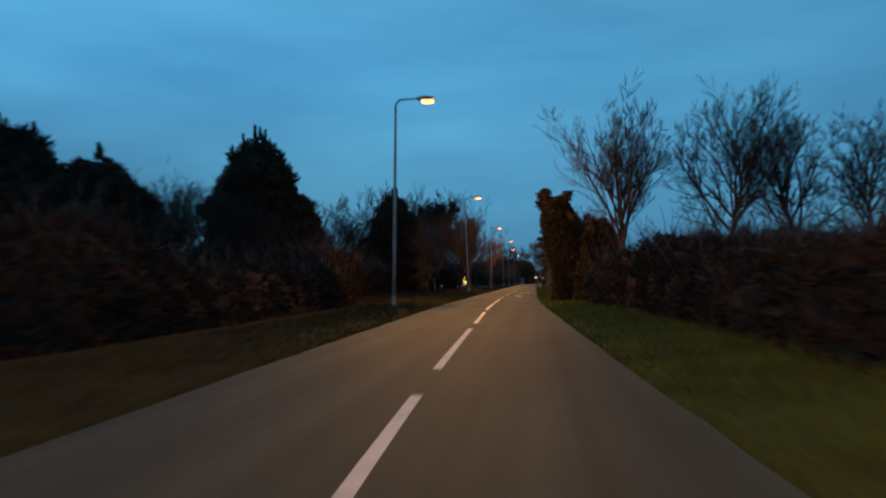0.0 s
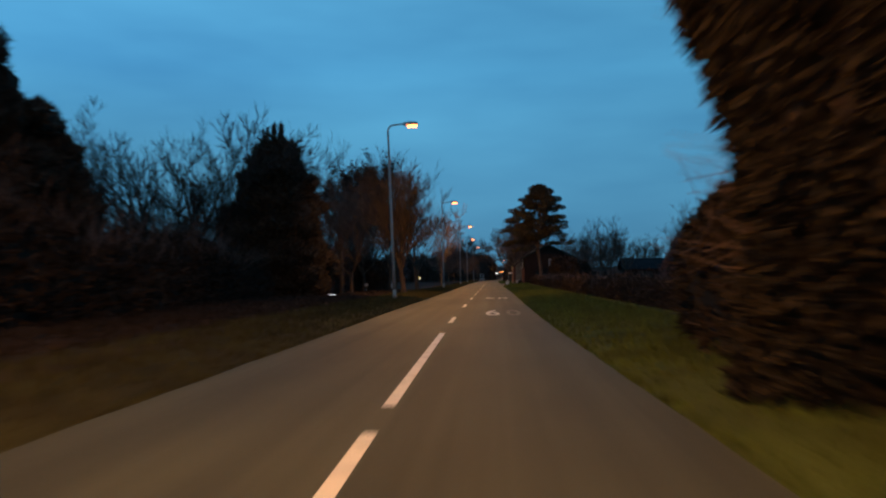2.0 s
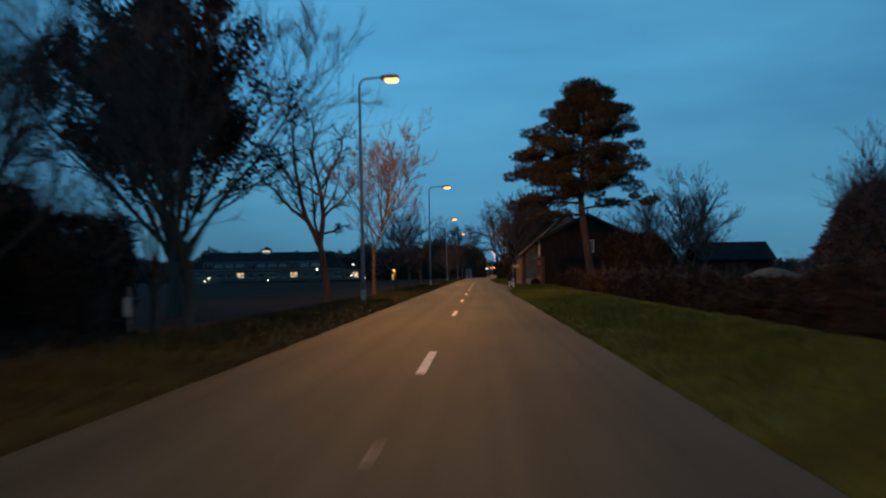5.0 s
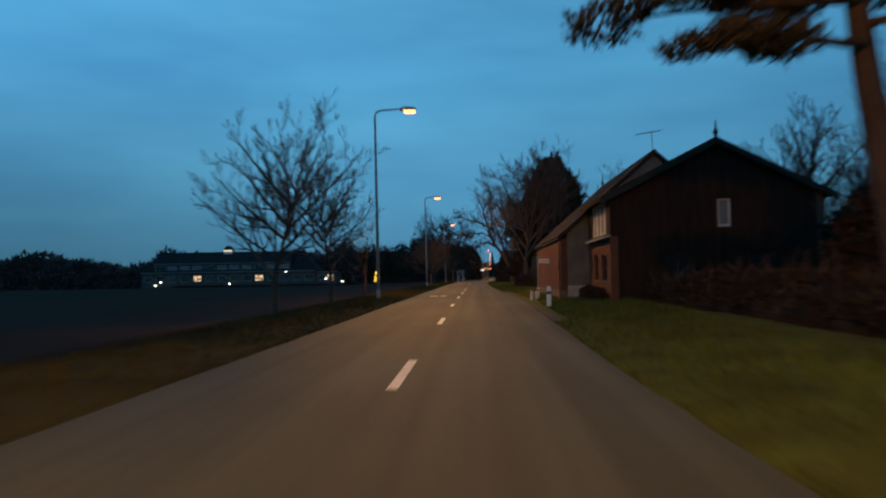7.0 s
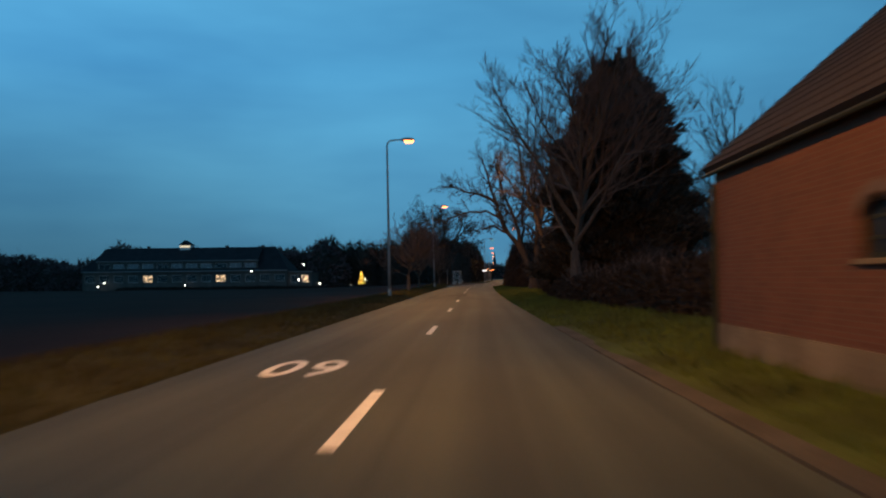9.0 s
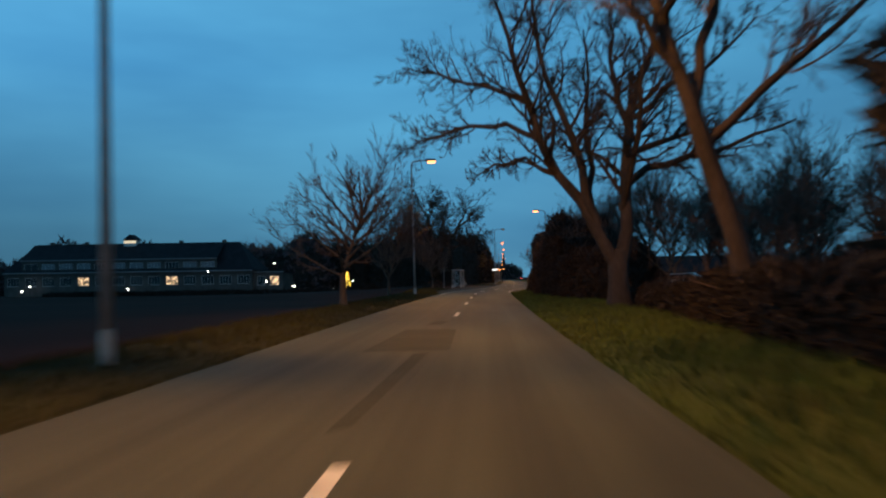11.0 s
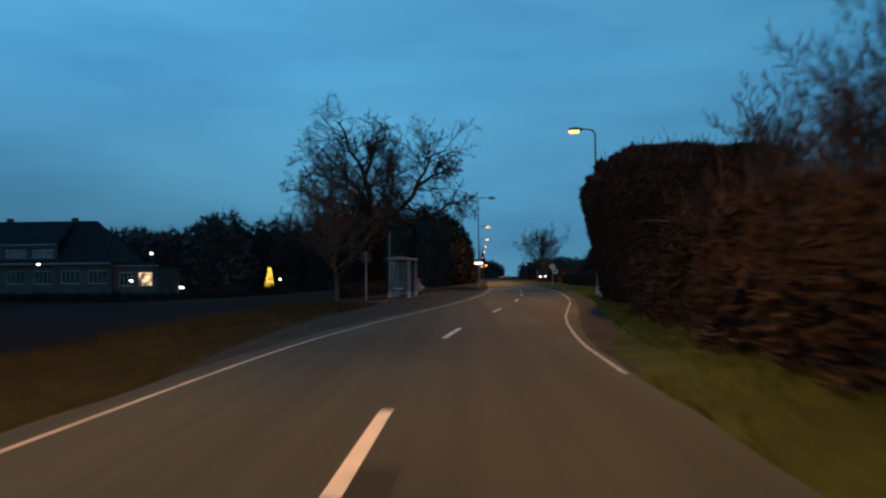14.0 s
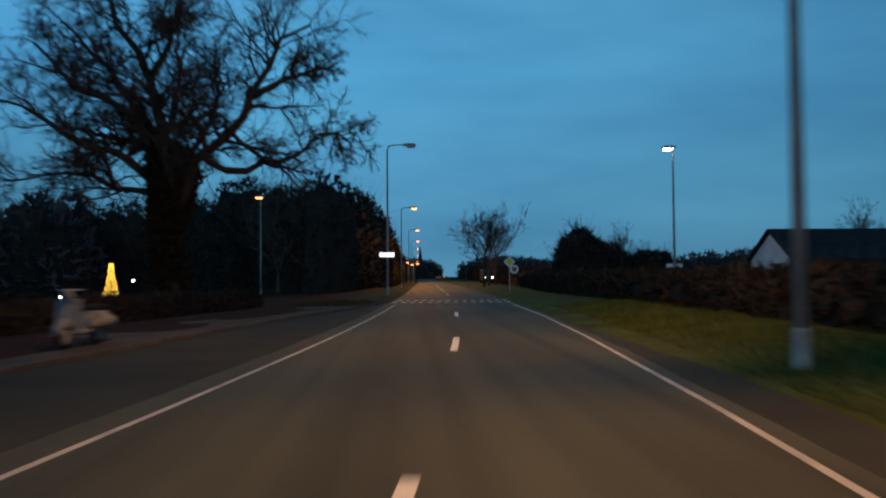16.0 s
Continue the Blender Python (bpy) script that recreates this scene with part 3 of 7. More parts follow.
def batch_spikes(P, R):
    """Twigs as slim pointed spikes from the first to the last point of each polyline."""
    a, b = P[:, 0], P[:, -1]
    d = (b - a) / (np.linalg.norm(b - a, axis=1, keepdims=True) + 1e-9)
    ref = np.where(np.abs(d[:, 2:3]) > 0.8, np.array([[1.0, 0.2, 0.1]]), np.array([[0.1, 0.2, 1.0]]))
    s = np.cross(d, ref)
    s /= np.linalg.norm(s, axis=1, keepdims=True) + 1e-9
    u = np.cross(d, s)
    r = R[:, :1]
    V = np.stack([a + s * r, a + (-0.5 * s + 0.866 * u) * r, a + (-0.5 * s - 0.866 * u) * r, b], 1).reshape(-1, 3)
    k = (np.arange(len(P)) * 4)[:, None]
    F = np.concatenate([k + np.array([[0, 1, 3]]), k + np.array([[1, 2, 3]]), k + np.array([[2, 0, 3]])])
    return V, F


def grow(P, R, count, u0, u1, angle, length, k, up, wobble, thin, g, taper=0.25):
    """count children on each of N polylines."""
    N, kk = R.shape
    idx = np.repeat(np.arange(N), count)
    u = g.uniform(u0, u1, len(idx)) ** 0.85 * (kk - 1)
    i = np.clip(u.astype(int), 0, kk - 2)
    f = (u - i)[:, None]
    a, b = P[idx, i], P[idx, i + 1]
    start = a + (b - a) * f
    r0 = R[idx, i] + (R[idx, i + 1] - R[idx, i]) * f[:, 0]
    d = (b - a) / (np.linalg.norm(b - a, axis=1, keepdims=True) + 1e-9)
    rnd = g.normal(size=d.shape)
    side = rnd - d * (rnd * d).sum(1, keepdims=True)
    side /= np.linalg.norm(side, axis=1, keepdims=True) + 1e-9
    ang = np.radians(angle) * g.uniform(0.65, 1.3, (len(idx), 1))
    way = d * np.cos(ang) + side * np.sin(ang)
    plen = np.linalg.norm(P[:, -1] - P[:, 0], axis=1)[idx]
    L = plen * length * g.uniform(0.6, 1.2, len(idx)) * (1.15 - 0.45 * u / (kk - 1))
    pts = [start]
    for step in range(k - 1):
        way = way + np.array([0, 0, up]) / (k - 1) + g.normal(size=way.shape) * wobble
        way /= np.linalg.norm(way, axis=1, keepdims=True)
        pts.append(pts[-1] + way * (L / (k - 1))[:, None])
    P2 = np.stack(pts, 1)
    t = np.linspace(1, taper, k)[None, :]
    R2 = np.minimum(r0 * thin, r0 * 0.9)[:, None] * t
    return P2, R2


def tree_meshes(seed, height, radius, trunk=0.35, limb=1.0, **kw):
    """Trunk and crown of a bare tree of the given height; a first growth tells how long the limbs may be."""
    tips = sprout(seed, height, radius, trunk, limb=limb, **kw)[2]
    th = height * trunk
    top = float(np.quantile(tips[..., 2], 0.985))
    return sprout(seed, height, radius, trunk, limb=limb * (height * 1.04 - th) / max(0.5, top - th), **kw)


def sprout(seed, height, radius, trunk=0.35, stems=6, spread=38, counts=(8, 7, 6), lengths=(0.50, 0.46, 0.42), up=0.30, twig=0.0055, lean=(0.0, 0.0), wob=0.10, limb=1.0, leader=False):
    """Trunk, limbs and twigs: arrays of vertices and faces."""
    g = np.random.default_rng(seed)
    k = 7
    th = height * trunk
    z = np.linspace(0, 1, k)
    T = np.stack([lean[0] * th * z**1.5 + g.normal(0, 0.02, k).cumsum() * th * 0.1, lean[1] * th * z**1.5 + g.normal(0, 0.02, k).cumsum() * th * 0.1, th * z - 0.15], 1)[None]
    TR = (radius * (1.0 - 0.35 * z) * (1 + 0.5 * np.exp(-z * 14)))[None]
    # main stems rise from the top of the trunk
    top, P1, R1 = T[0, -1], [], []
    for i in range(stems):
        a = 2 * np.pi * (i + g.uniform(-0.3, 0.3)) / max(1, stems)
        tilt = np.radians(spread) * (g.uniform(0.25, 0.5) if i == 0 else g.uniform(0.7, 1.2))
        way = np.array([np.cos(a) * np.sin(tilt), np.sin(a) * np.sin(tilt), np.cos(tilt)])
        start = T[0, k - 1 - (i % 3)]
        L = (height - th) * limb * g.uniform(0.8, 1.05) / max(0.75, np.cos(tilt))
        if leader and i:
            # side limbs leave the leader one above the other, the lower ones flatter
            f = 0.62 * (i - 1) / max(1, stems - 1)
            tilt = np.radians(spread) * (1.22 - 0.95 * f) * g.uniform(0.85, 1.1)
            a = i * 2.4 + g.uniform(-0.4, 0.4)
            way = np.array([np.cos(a) * np.sin(tilt), np.sin(a) * np.sin(tilt), np.cos(tilt)])
            q = f * (k - 1)
            start = np.array(P1[0][int(q)]) + (np.array(P1[0][int(q) + 1]) - np.array(P1[0][int(q)])) * (q % 1)
            L = (height - th) * limb * (0.70 - 0.45 * f) * g.uniform(0.85, 1.1)
        pts = [start]
        for s_ in range(k - 1):
            way = way + np.array([0, 0, up * 0.5]) / (k - 1) + g.normal(size=3) * wob
            way /= np.linalg.norm(way)
            pts.append(pts[-1] + way * L / (k - 1))
        P1.append(pts)
        R1.append(radius * g.uniform(0.30, 0.46) * np.linspace(1, 0.14, k))
    P1, R1 = np.array(P1), np.array(R1)
    P2, R2 = grow(P1, R1, counts[0], 0.12, 1.0, 42, lengths[0], 5, up, wob * 0.6, 0.6, g)
    P3, R3 = grow(P2, R2, counts[1], 0.12, 1.0, 40, lengths[1], 3, up, wob * 0.6, 0.6, g)
    P4, R4 = grow(P3, R3, counts[2] * 2, 0.1, 1.0, 36, lengths[2] * 1.5, 2, up, wob * 0.6, 0.7, g)
    R3, R4 = np.maximum(R3, twig * 1.25), np.maximum(R4, twig)
    parts_a = [batch_tubes(T, TR, 9), batch_tubes(P1, R1, 6)]
    twigs = [batch_tubes(P2, R2, 4), batch_tubes(P3, R3, 3)]
    V, F = join(twigs)
    v, f = batch_spikes(P4, R4)
    parts_b = (np.concatenate([V, v]), F.tolist() + (f + len(V)).tolist())
    return join(parts_a), parts_b, P4


def join(chunks):
    V, F, k = [], [], 0
    for v, f in chunks:
        V.append(v), F.append(f + k)
        k += len(v)
    return np.concatenate(V), np.concatenate(F)


def tufts(pos, nor, size, g, blades=3, width=0.22, flare=0.7):
    """Small pointed leaves that stand off from places on a surface, as triangles."""
    N = len(pos)
    p = np.repeat(pos, blades, 0)
    n = np.repeat(nor, blades, 0) + g.normal(size=(N * blades, 3)) * flare
    n /= np.linalg.norm(n, axis=1, keepdims=True) + 1e-9
    s = np.cross(n, g.normal(size=n.shape))
    s /= np.linalg.norm(s, axis=1, keepdims=True) + 1e-9
    L = size * g.uniform(0.5, 1.3, (N * blades, 1))
    back = n * L * 0.3
    V = np.stack([p - back - s * L * width, p - back + s * L * width, p + n * L], 1).reshape(-1, 3)
    return V, np.arange(len(V)).reshape(-1, 3)


def bare_tree(name, x, y, seed, height, radius, label, group="roadside trees", turn=0.0, z=None, dark=False, **kw):
    (tv, tf), (cv, cf), _ = tree_meshes(seed, height, radius, **kw)
    root = thing(name, x, y, ground_z(x, y) if z is None else z, label, "tree", group, turn)
    raw_part("trunk", tv, tf, M_OLDBARK if dark else M_BARK, root, smooth=True)
    raw_part("crown", cv, cf, M_OLDBARK if dark else M_TWIG, root, "bare twigs")
    return root


def again(src, x, y, turn, scale, label="", z=None):
    ob = copy_thing(src, pose(x, y, ground_z(x, y) if z is None else z, 0, 0, turn) @ Matrix.Scale(scale, 4))
    if label:
        tagged(ob, label)
    return ob


def revolve(profile, seg, g, rough, height):
    """A lumpy body of revolution; profile is a list of (z, r)."""
    rows = []
    for i, (z, r) in enumerate(profile):
        a = np.arange(seg) * 2 * np.pi / seg
        rr = r * (1 + rough * g.normal(size=seg))
        rows.append(np.stack([np.cos(a) * rr, np.sin(a) * rr, np.full(seg, z)], 1))
    V = np.concatenate(rows)
    F = [(i * seg + j, i * seg + (j + 1) % seg, (i + 1) * seg + (j + 1) % seg, (i + 1) * seg + j) for i in range(len(profile) - 1) for j in range(seg)]
    F += [tuple(range(seg - 1, -1, -1)), tuple((len(profile) - 1) * seg + j for j in range(seg))]
    return V, F


def conifer(name, x, y, seed, height, radius, label, n=9000, size=0.42, mat=None, group="conifers", base=0.2, power=0.75, tips=7, category="tree"):
    g = np.random.default_rng(seed)
    root = thing(name, x, y, ground_z(x, y) - 0.05, label, category, group)
    tr = Shape().tube([(0, 0, 0), (0, 0, height * 0.5), (0, 0, height * 0.97)], [radius * 0.10, radius * 0.06, 0.02], 8)
    part("trunk", tr, M_BARK, root)
    prof = [(base + (height - base) * t, radius * 0.80 * (1 - t**2.0) ** power * min(1, 0.45 + 6 * t)) for t in np.linspace(0, 0.96, 12)]
    V, F = revolve(prof, 14, g, 0.10, height)
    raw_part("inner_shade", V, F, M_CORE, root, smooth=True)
    # lumps round the body give an uneven outline
    lump_a, lump_z = g.uniform(0, 2 * np.pi, 70), g.uniform(0, 1, 70)
    t = 1 - np.sqrt(g.uniform(0, 1, n))
    t = np.clip(t * 1.0, 0, 0.995)
    a = g.uniform(0, 2 * np.pi, n)
    lump = np.zeros(n)
    for la, lz in zip(lump_a, lump_z):
        da = np.abs((a - la + np.pi) % (2 * np.pi) - np.pi)
        lump = np.maximum(lump, np.exp(-((da / 0.26) ** 2) - ((t - lz) / 0.04) ** 2))
    r = radius * (1 - t**2.0) ** power * np.minimum(1, 0.5 + 6 * t) * (0.76 + 0.34 * lump + g.uniform(-0.12, 0.08, n))
    pos = np.stack([np.cos(a) * r, np.sin(a) * r, base + (height - base) * t], 1)
    nor = np.stack([np.cos(a), np.sin(a), np.full(n, 0.65)], 1)
    chunks = [tufts(pos, nor, size, g, 3, 0.20, 0.45)]
    # leading shoots at the top
    for i in range(tips):
        q = g.uniform(0.80, 1.0)
        aa, rr = g.uniform(0, 2 * np.pi), radius * (1 - q**2.0) ** power * 0.8
        m = 60
        zz = np.linspace(0, 1, m)
        hh = height * g.uniform(0.05, 0.09)
        pp = np.stack([np.cos(aa) * rr + g.normal(0, 0.10, m) * (1 - zz), np.sin(aa) * rr + g.normal(0, 0.10, m) * (1 - zz), base + (height - base) * q + zz * hh], 1)
        chunks.append(tufts(pp, np.tile([[np.cos(aa) * 0.3, np.sin(aa) * 0.3, 1.0]], (m, 1)), size * 0.7, g, 3, 0.16, 0.5))
    V, F = join(chunks)
    raw_part("foliage", V, F, mat or M_CONIFER, root)
    return root


def hedge_body(path, width, height, g, step=0.8, ring=11, power=0.6, rough=0.16, under=0.0):
    """Cross-sections along a path; width and height are functions of the distance gone, 0 to 1."""
    pts = [Vector((*p, 0)) for p in path]
    lens = [0.0]
    for a, b in zip(pts, pts[1:]):
        lens.append(lens[-1] + (b - a).length)
    n = max(4, int(lens[-1] / step))
    rows = []
    for i in range(n + 1):
        d = lens[-1] * i / n
        x = np.interp(d, lens, [p.x for p in pts])
        y = np.interp(d, lens, [p.y for p in pts])
        x2, y2 = np.interp(min(d + 0.1, lens[-1]), lens, [p.x for p in pts]), np.interp(min(d + 0.1, lens[-1]), lens, [p.y for p in pts])
        x1, y1 = np.interp(max(d - 0.1, 0), lens, [p.x for p in pts]), np.interp(max(d - 0.1, 0), lens, [p.y for p in pts])
        t = Vector((x2 - x1, y2 - y1, 0)).normalized()
        s = Vector((t.y, -t.x, 0))
        u = i / n
        end = min(1.0, (min(u, 1 - u) * lens[-1] / max(0.5, width(u))) ** 0.5 + 0.05)
        w, h = width(u) * end, height(u) * (0.55 + 0.45 * end)
        gz = ground_z(x, y) - 0.12
        row = []
        for j in range(ring):
            a = math.pi * j / (ring - 1)
            c, sn = math.cos(a), math.sin(a)
            k = 1 + rough * noise.noise((x * 0.5 + c * 2, y * 0.5, sn * 3 + h)) * 1.6 + rough * 0.6 * noise.noise((x * 1.6, y * 1.6 + c * 4, sn * 5))
            cut = 1 - under * (1 - max(0.0, sn) ** power)
            q = Vector((x, y, 0)) + s * (math.copysign(abs(c) ** power, c) * w * k * cut)
            row.append((q.x, q.y, gz + max(0.0, sn) ** power * h * k))
        rows.append(row)
    return np.array(rows)


def hedge(name, path, width, height, seed, label, category="hedge", group="", mat=None, n=6000, size=0.3, power=0.6, rough=0.16, blades=3, core=0.90, step=0.8, flare=0.7, twigs=0, twig_len=1.0, under=0.0):
    g = np.random.default_rng(seed)
    wf = width if callable(width) else (lambda u: width)
    hf = height if callable(height) else (lambda u: height)
    rows = hedge_body(path, wf, hf, g, step, 11 if not under else 19, power, rough, under)
    m, ring, _ = rows.shape
    mid = rows.mean(axis=1, keepdims=True)
    mid[..., 2] = rows[..., 2].min()
    inner = mid + (rows - mid) * core
    V = inner.reshape(-1, 3)
    F = [(i * ring + j, i * ring + j + 1, (i + 1) * ring + j + 1, (i + 1) * ring + j) for i in range(m - 1) for j in range(ring - 1)]
    F += [tuple(range(ring - 1, -1, -1)), tuple((m - 1) * ring + j for j in range(ring))]
    x0, y0 = path[0]
    root = thing(name, x0, y0, ground_z(x0, y0) - 0.05, label, category, group)
    off = np.array([[x0, y0, ground_z(x0, y0) - 0.05]])
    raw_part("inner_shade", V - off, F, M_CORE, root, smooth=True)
    # leaves by area over the outer face
    A, B, C, D = rows[:-1, :-1], rows[:-1, 1:], rows[1:, 1:], rows[1:, :-1]
    nrm = np.cross(C - A, D - B).reshape(-1, 3)
    area = np.linalg.norm(nrm, axis=1)
    pick = g.choice(len(area), n, p=area / area.sum())
    a, b, c, d = (q.reshape(-1, 3)[pick] for q in (A, B, C, D))
    u, v = g.uniform(0, 1, (2, n, 1))
    pos = a * (1 - u) * (1 - v) + b * u * (1 - v) + c * u * v + d * (1 - u) * v
    nn = nrm[pick] / (area[pick][:, None] + 1e-9)
    out = pos - np.repeat(mid, ring - 1, 1)[:-1].reshape(-1, 3)[pick]
    nn *= np.sign((nn * out).sum(1, keepdims=True))
    pos = pos + nn * g.normal(0, size * 0.35, (n, 1))
    chunks = [tufts(pos, nn + np.array([0, 0, 0.25]), size, g, blades, 0.22, flare)]
    V, F = join(chunks)
    raw_part("foliage", V - off, F, mat or M_HEDGE, root)
    if twigs:
        topm = pos[:, 2] > np.quantile(pos[:, 2], 0.45)
        start = pos[topm][g.integers(0, topm.sum(), twigs)]
        way = g.normal(size=(twigs, 3)) * 0.45 + np.array([0, 0, 1.0])
        way /= np.linalg.norm(way, axis=1, keepdims=True)
        L = twig_len * g.uniform(0.4, 1.3, (twigs, 1))
        bend = g.normal(size=(twigs, 3)) * 0.2 * L
        P = np.stack([start - way * 0.3, start + way * L * 0.5 + bend * 0.4, start + way * L + bend], 1)
        V, F = batch_tubes(P, np.tile([[0.016, 0.011, 0.006]], (twigs, 1)), 3)
        raw_part("brushwood", V - off, F, M_TWIG, root, "bare shoots above the top", kind="stuff")
    return root


# ---- street lamps ----
def street_lamp(x, y, arm, height, label, lens=None, lit=True, turn=0.0, lean=0.0, light=True, dim=1.0):
    """Tapered steel pole with an arm that reaches `arm` metres to +x and a flat lantern."""
    root = thing("street_lamp", x, y, ground_z(x, y) - 0.03, label, "street lamp", "street lamps", turn)
    root.matrix_basis = pose(x, y, ground_z(x, y) - 0.03, 0, lean, turn)
    sg = 1 if arm > 0 else -1
    part("base_sleeve", Shape().tube([(0, 0, 0), (0, 0, 0.05), (0, 0, 0.52), (0, 0, 0.56)], [0.125, 0.112, 0.108, 0.098], 12), M_SLEEVE, root, "pale grey sleeve at the foot", smooth=False)
    part("pole", Shape().tube([(0, 0, 0.5), (0, 0, 3.0), (0, 0, height - 0.35)], [0.095, 0.085, 0.055], 12), M_STEEL, root, smooth=True)
    bend = [(sg * 0.35 * (1 - math.cos(t)), 0, height - 0.36 + 0.36 * math.sin(t)) for t in np.linspace(0, math.pi / 2, 6)]
    part("arm", Shape().tube(bend + [(arm - sg * 0.45, 0, height + 0.05)], [0.05] * 6 + [0.036], 8), M_STEEL, root, smooth=True)
    hx0, hx1 = sorted((arm - sg * 0.55, arm + sg * 0.35))
    hz = height + 0.02
    head = Shape().prism([(hx0, hz - 0.04), (hx0 + 0.06, hz - 0.07), (hx1 - 0.06, hz - 0.07), (hx1, hz - 0.02), (hx1 - 0.08, hz + 0.08), ((hx0 + hx1) / 2, hz + 0.13), (hx0 + 0.06, hz + 0.08)], "y", -0.15, 0.15)
    hd = part("lantern", head, M_HEADGREY, root, "flat grey lantern", bevel=0.012)
    g0, g1 = hx0 + (0.22 if sg > 0 else 0.06), hx1 - (0.06 if sg > 0 else 0.22)
    bowl = Shape().prism([(g0, hz - 0.07), (g0 + 0.05, hz - 0.20), (g1 - 0.05, hz - 0.20), (g1, hz - 0.07)], "y", -0.125, 0.125)
    part("lens", bowl, (lens or M_LENS) if lit else M_DEADLENS, hd, "glowing orange lens" if lit and lens is None else "", bevel=0.01)
    if lit and light:
        # road optics: one beam up the road and one down it, both turned a little over the carriageway
        for fore in (-1, 1):
            la = bpy.data.lights.new("lamp_light", "SPOT")
            la.shadow_soft_size, la.spot_size, la.spot_blend = 0.12, radians(132), 0.9
            la.color, la.energy = (SODIUM, LAMP_POWER * dim) if lens is None else ((1.0, 0.85, 0.65), 110.0)
            lo = new("lamp_light", la)
            lo.parent = root
            lo.matrix_basis = pose((g0 + g1) / 2, 0.1 * fore, hz - 0.26, 54 * fore, -sg * 30, 0)
    return root


ORANGE = "tall grey steel street lamp burning orange"
# Unseen lamp behind the start, at the row's spacing, added for warm light.
street_lamp(-2.3, -9.0, 1.6, 10.2, ORANGE + " by a dark hedge")
street_lamp(-3.9, 38.5, 1.6, 10.2, ORANGE + " by a dark hedge", lean=0.8)
street_lamp(-4.17, 85.3, 1.45, 10.2, ORANGE + " on the grass verge", lean=-1.9)
street_lamp(-4.3, 132.8, 1.5, 10.1, ORANGE + " where the field opens", lean=-0.6)
street_lamp(-4.25, 179.2, 1.9, 10.2, ORANGE + " opposite the brick barn", lean=-0.4)
street_lamp(-4.6, 226.9, 1.45, 10.15, ORANGE + " beside the open field", lean=-0.6)
street_lamp(-4.33, 275.4, 1.55, 10.15, ORANGE + " beside a bare tree", lean=-1.0, dim=0.88)
street_lamp(9.05, 322.2, -1.3, 10.1, ORANGE + " past the tall hedge", dim=0.7)
street_lamp(2.78, 367.6, 1.68, 10.45, "unlit grey street lamp at the crossing", lit=False)
for lx, ly in ((3.65, 410.3), (4.9, 456.5), (5.8, 501.0), (6.8, 554.0), (8.2, 632.0), (10.2, 745.0)):
    street_lamp(lx, ly, 1.6, 9.75, ORANGE + " far along the road", light=ly < 520)
street_lamp(21.55, 363.3, -0.35, 9.6, "slim street lamp with a small white lantern", lens=M_WHITELENS)
street_lamp(61.4, 362.1, -0.35, 8.3, "slim street lamp with a small white lantern", lens=M_WHITELENS, light=False)
# Three lamp posts stand in for a far cluster of lights of unknown kind.
for lx, ly, lh in ((4.0, 480.0, 4.3), (4.9, 482.0, 3.9), (6.0, 479.0, 4.1)):
    street_lamp(lx, ly, 0.9, lh, "low lamp post standing in for an unknown light at the far junction", light=False)
street_lamp(-9.6, 388.3, -0.2, 9.3, "slim path lamp with a small warm lantern", lens=M_LENS)
# the second row, where the road bends away in the distance
for lx, ly in ((13.5, 842.0), (-14.0, 700.0), (-20.0, 705.0), (-27.0, 720.0)):
    street_lamp(lx, ly, 1.6, 9.6, ORANGE + " at the far junction", light=False)


# ---- farmhouse and barn ----
def wall(name, axis, at, a0, a1, z0, z1, thick, holes, mat, parent, label=""):
    """A wall along y (axis 'y', at x) or along x (axis 'x', at y), with square holes (a0, a1, z0, z1) through it; thick goes inward."""
    us = sorted({a0, a1, *[h[0] for h in holes], *[h[1] for h in holes]})
    zs = sorted({z0, z1, *[h[2] for h in holes], *[h[3] for h in holes]})
    sh = Shape()
    for u0, u1 in zip(us, us[1:]):
        for v0, v1 in zip(zs, zs[1:]):
            if any(h[0] <= u0 and u1 <= h[1] and h[2] <= v0 and v1 <= h[3] for h in holes):
                continue
            lo, hi = sorted((at, at + thick))
            sh.box(lo, hi, u0, u1, v0, v1) if axis == "y" else sh.box(u0, u1, lo, hi, v0, v1)
    keys, verts, count = {}, [], {}
    faces = []
    for f in sh.f:
        q = []
        for i in f:
            k = tuple(round(c, 4) for c in sh.v[i])
            if k not in keys:
                keys[k] = len(verts)
                verts.append(k)
            q.append(keys[k])
        faces.append(tuple(q))
        count[frozenset(q)] = count.get(frozenset(q), 0) + 1
    one = Shape()
    one.v, one.f = verts, [f for f in faces if count[frozenset(f)] == 1]
    return wall_uv(part(name, one, mat, parent, label))


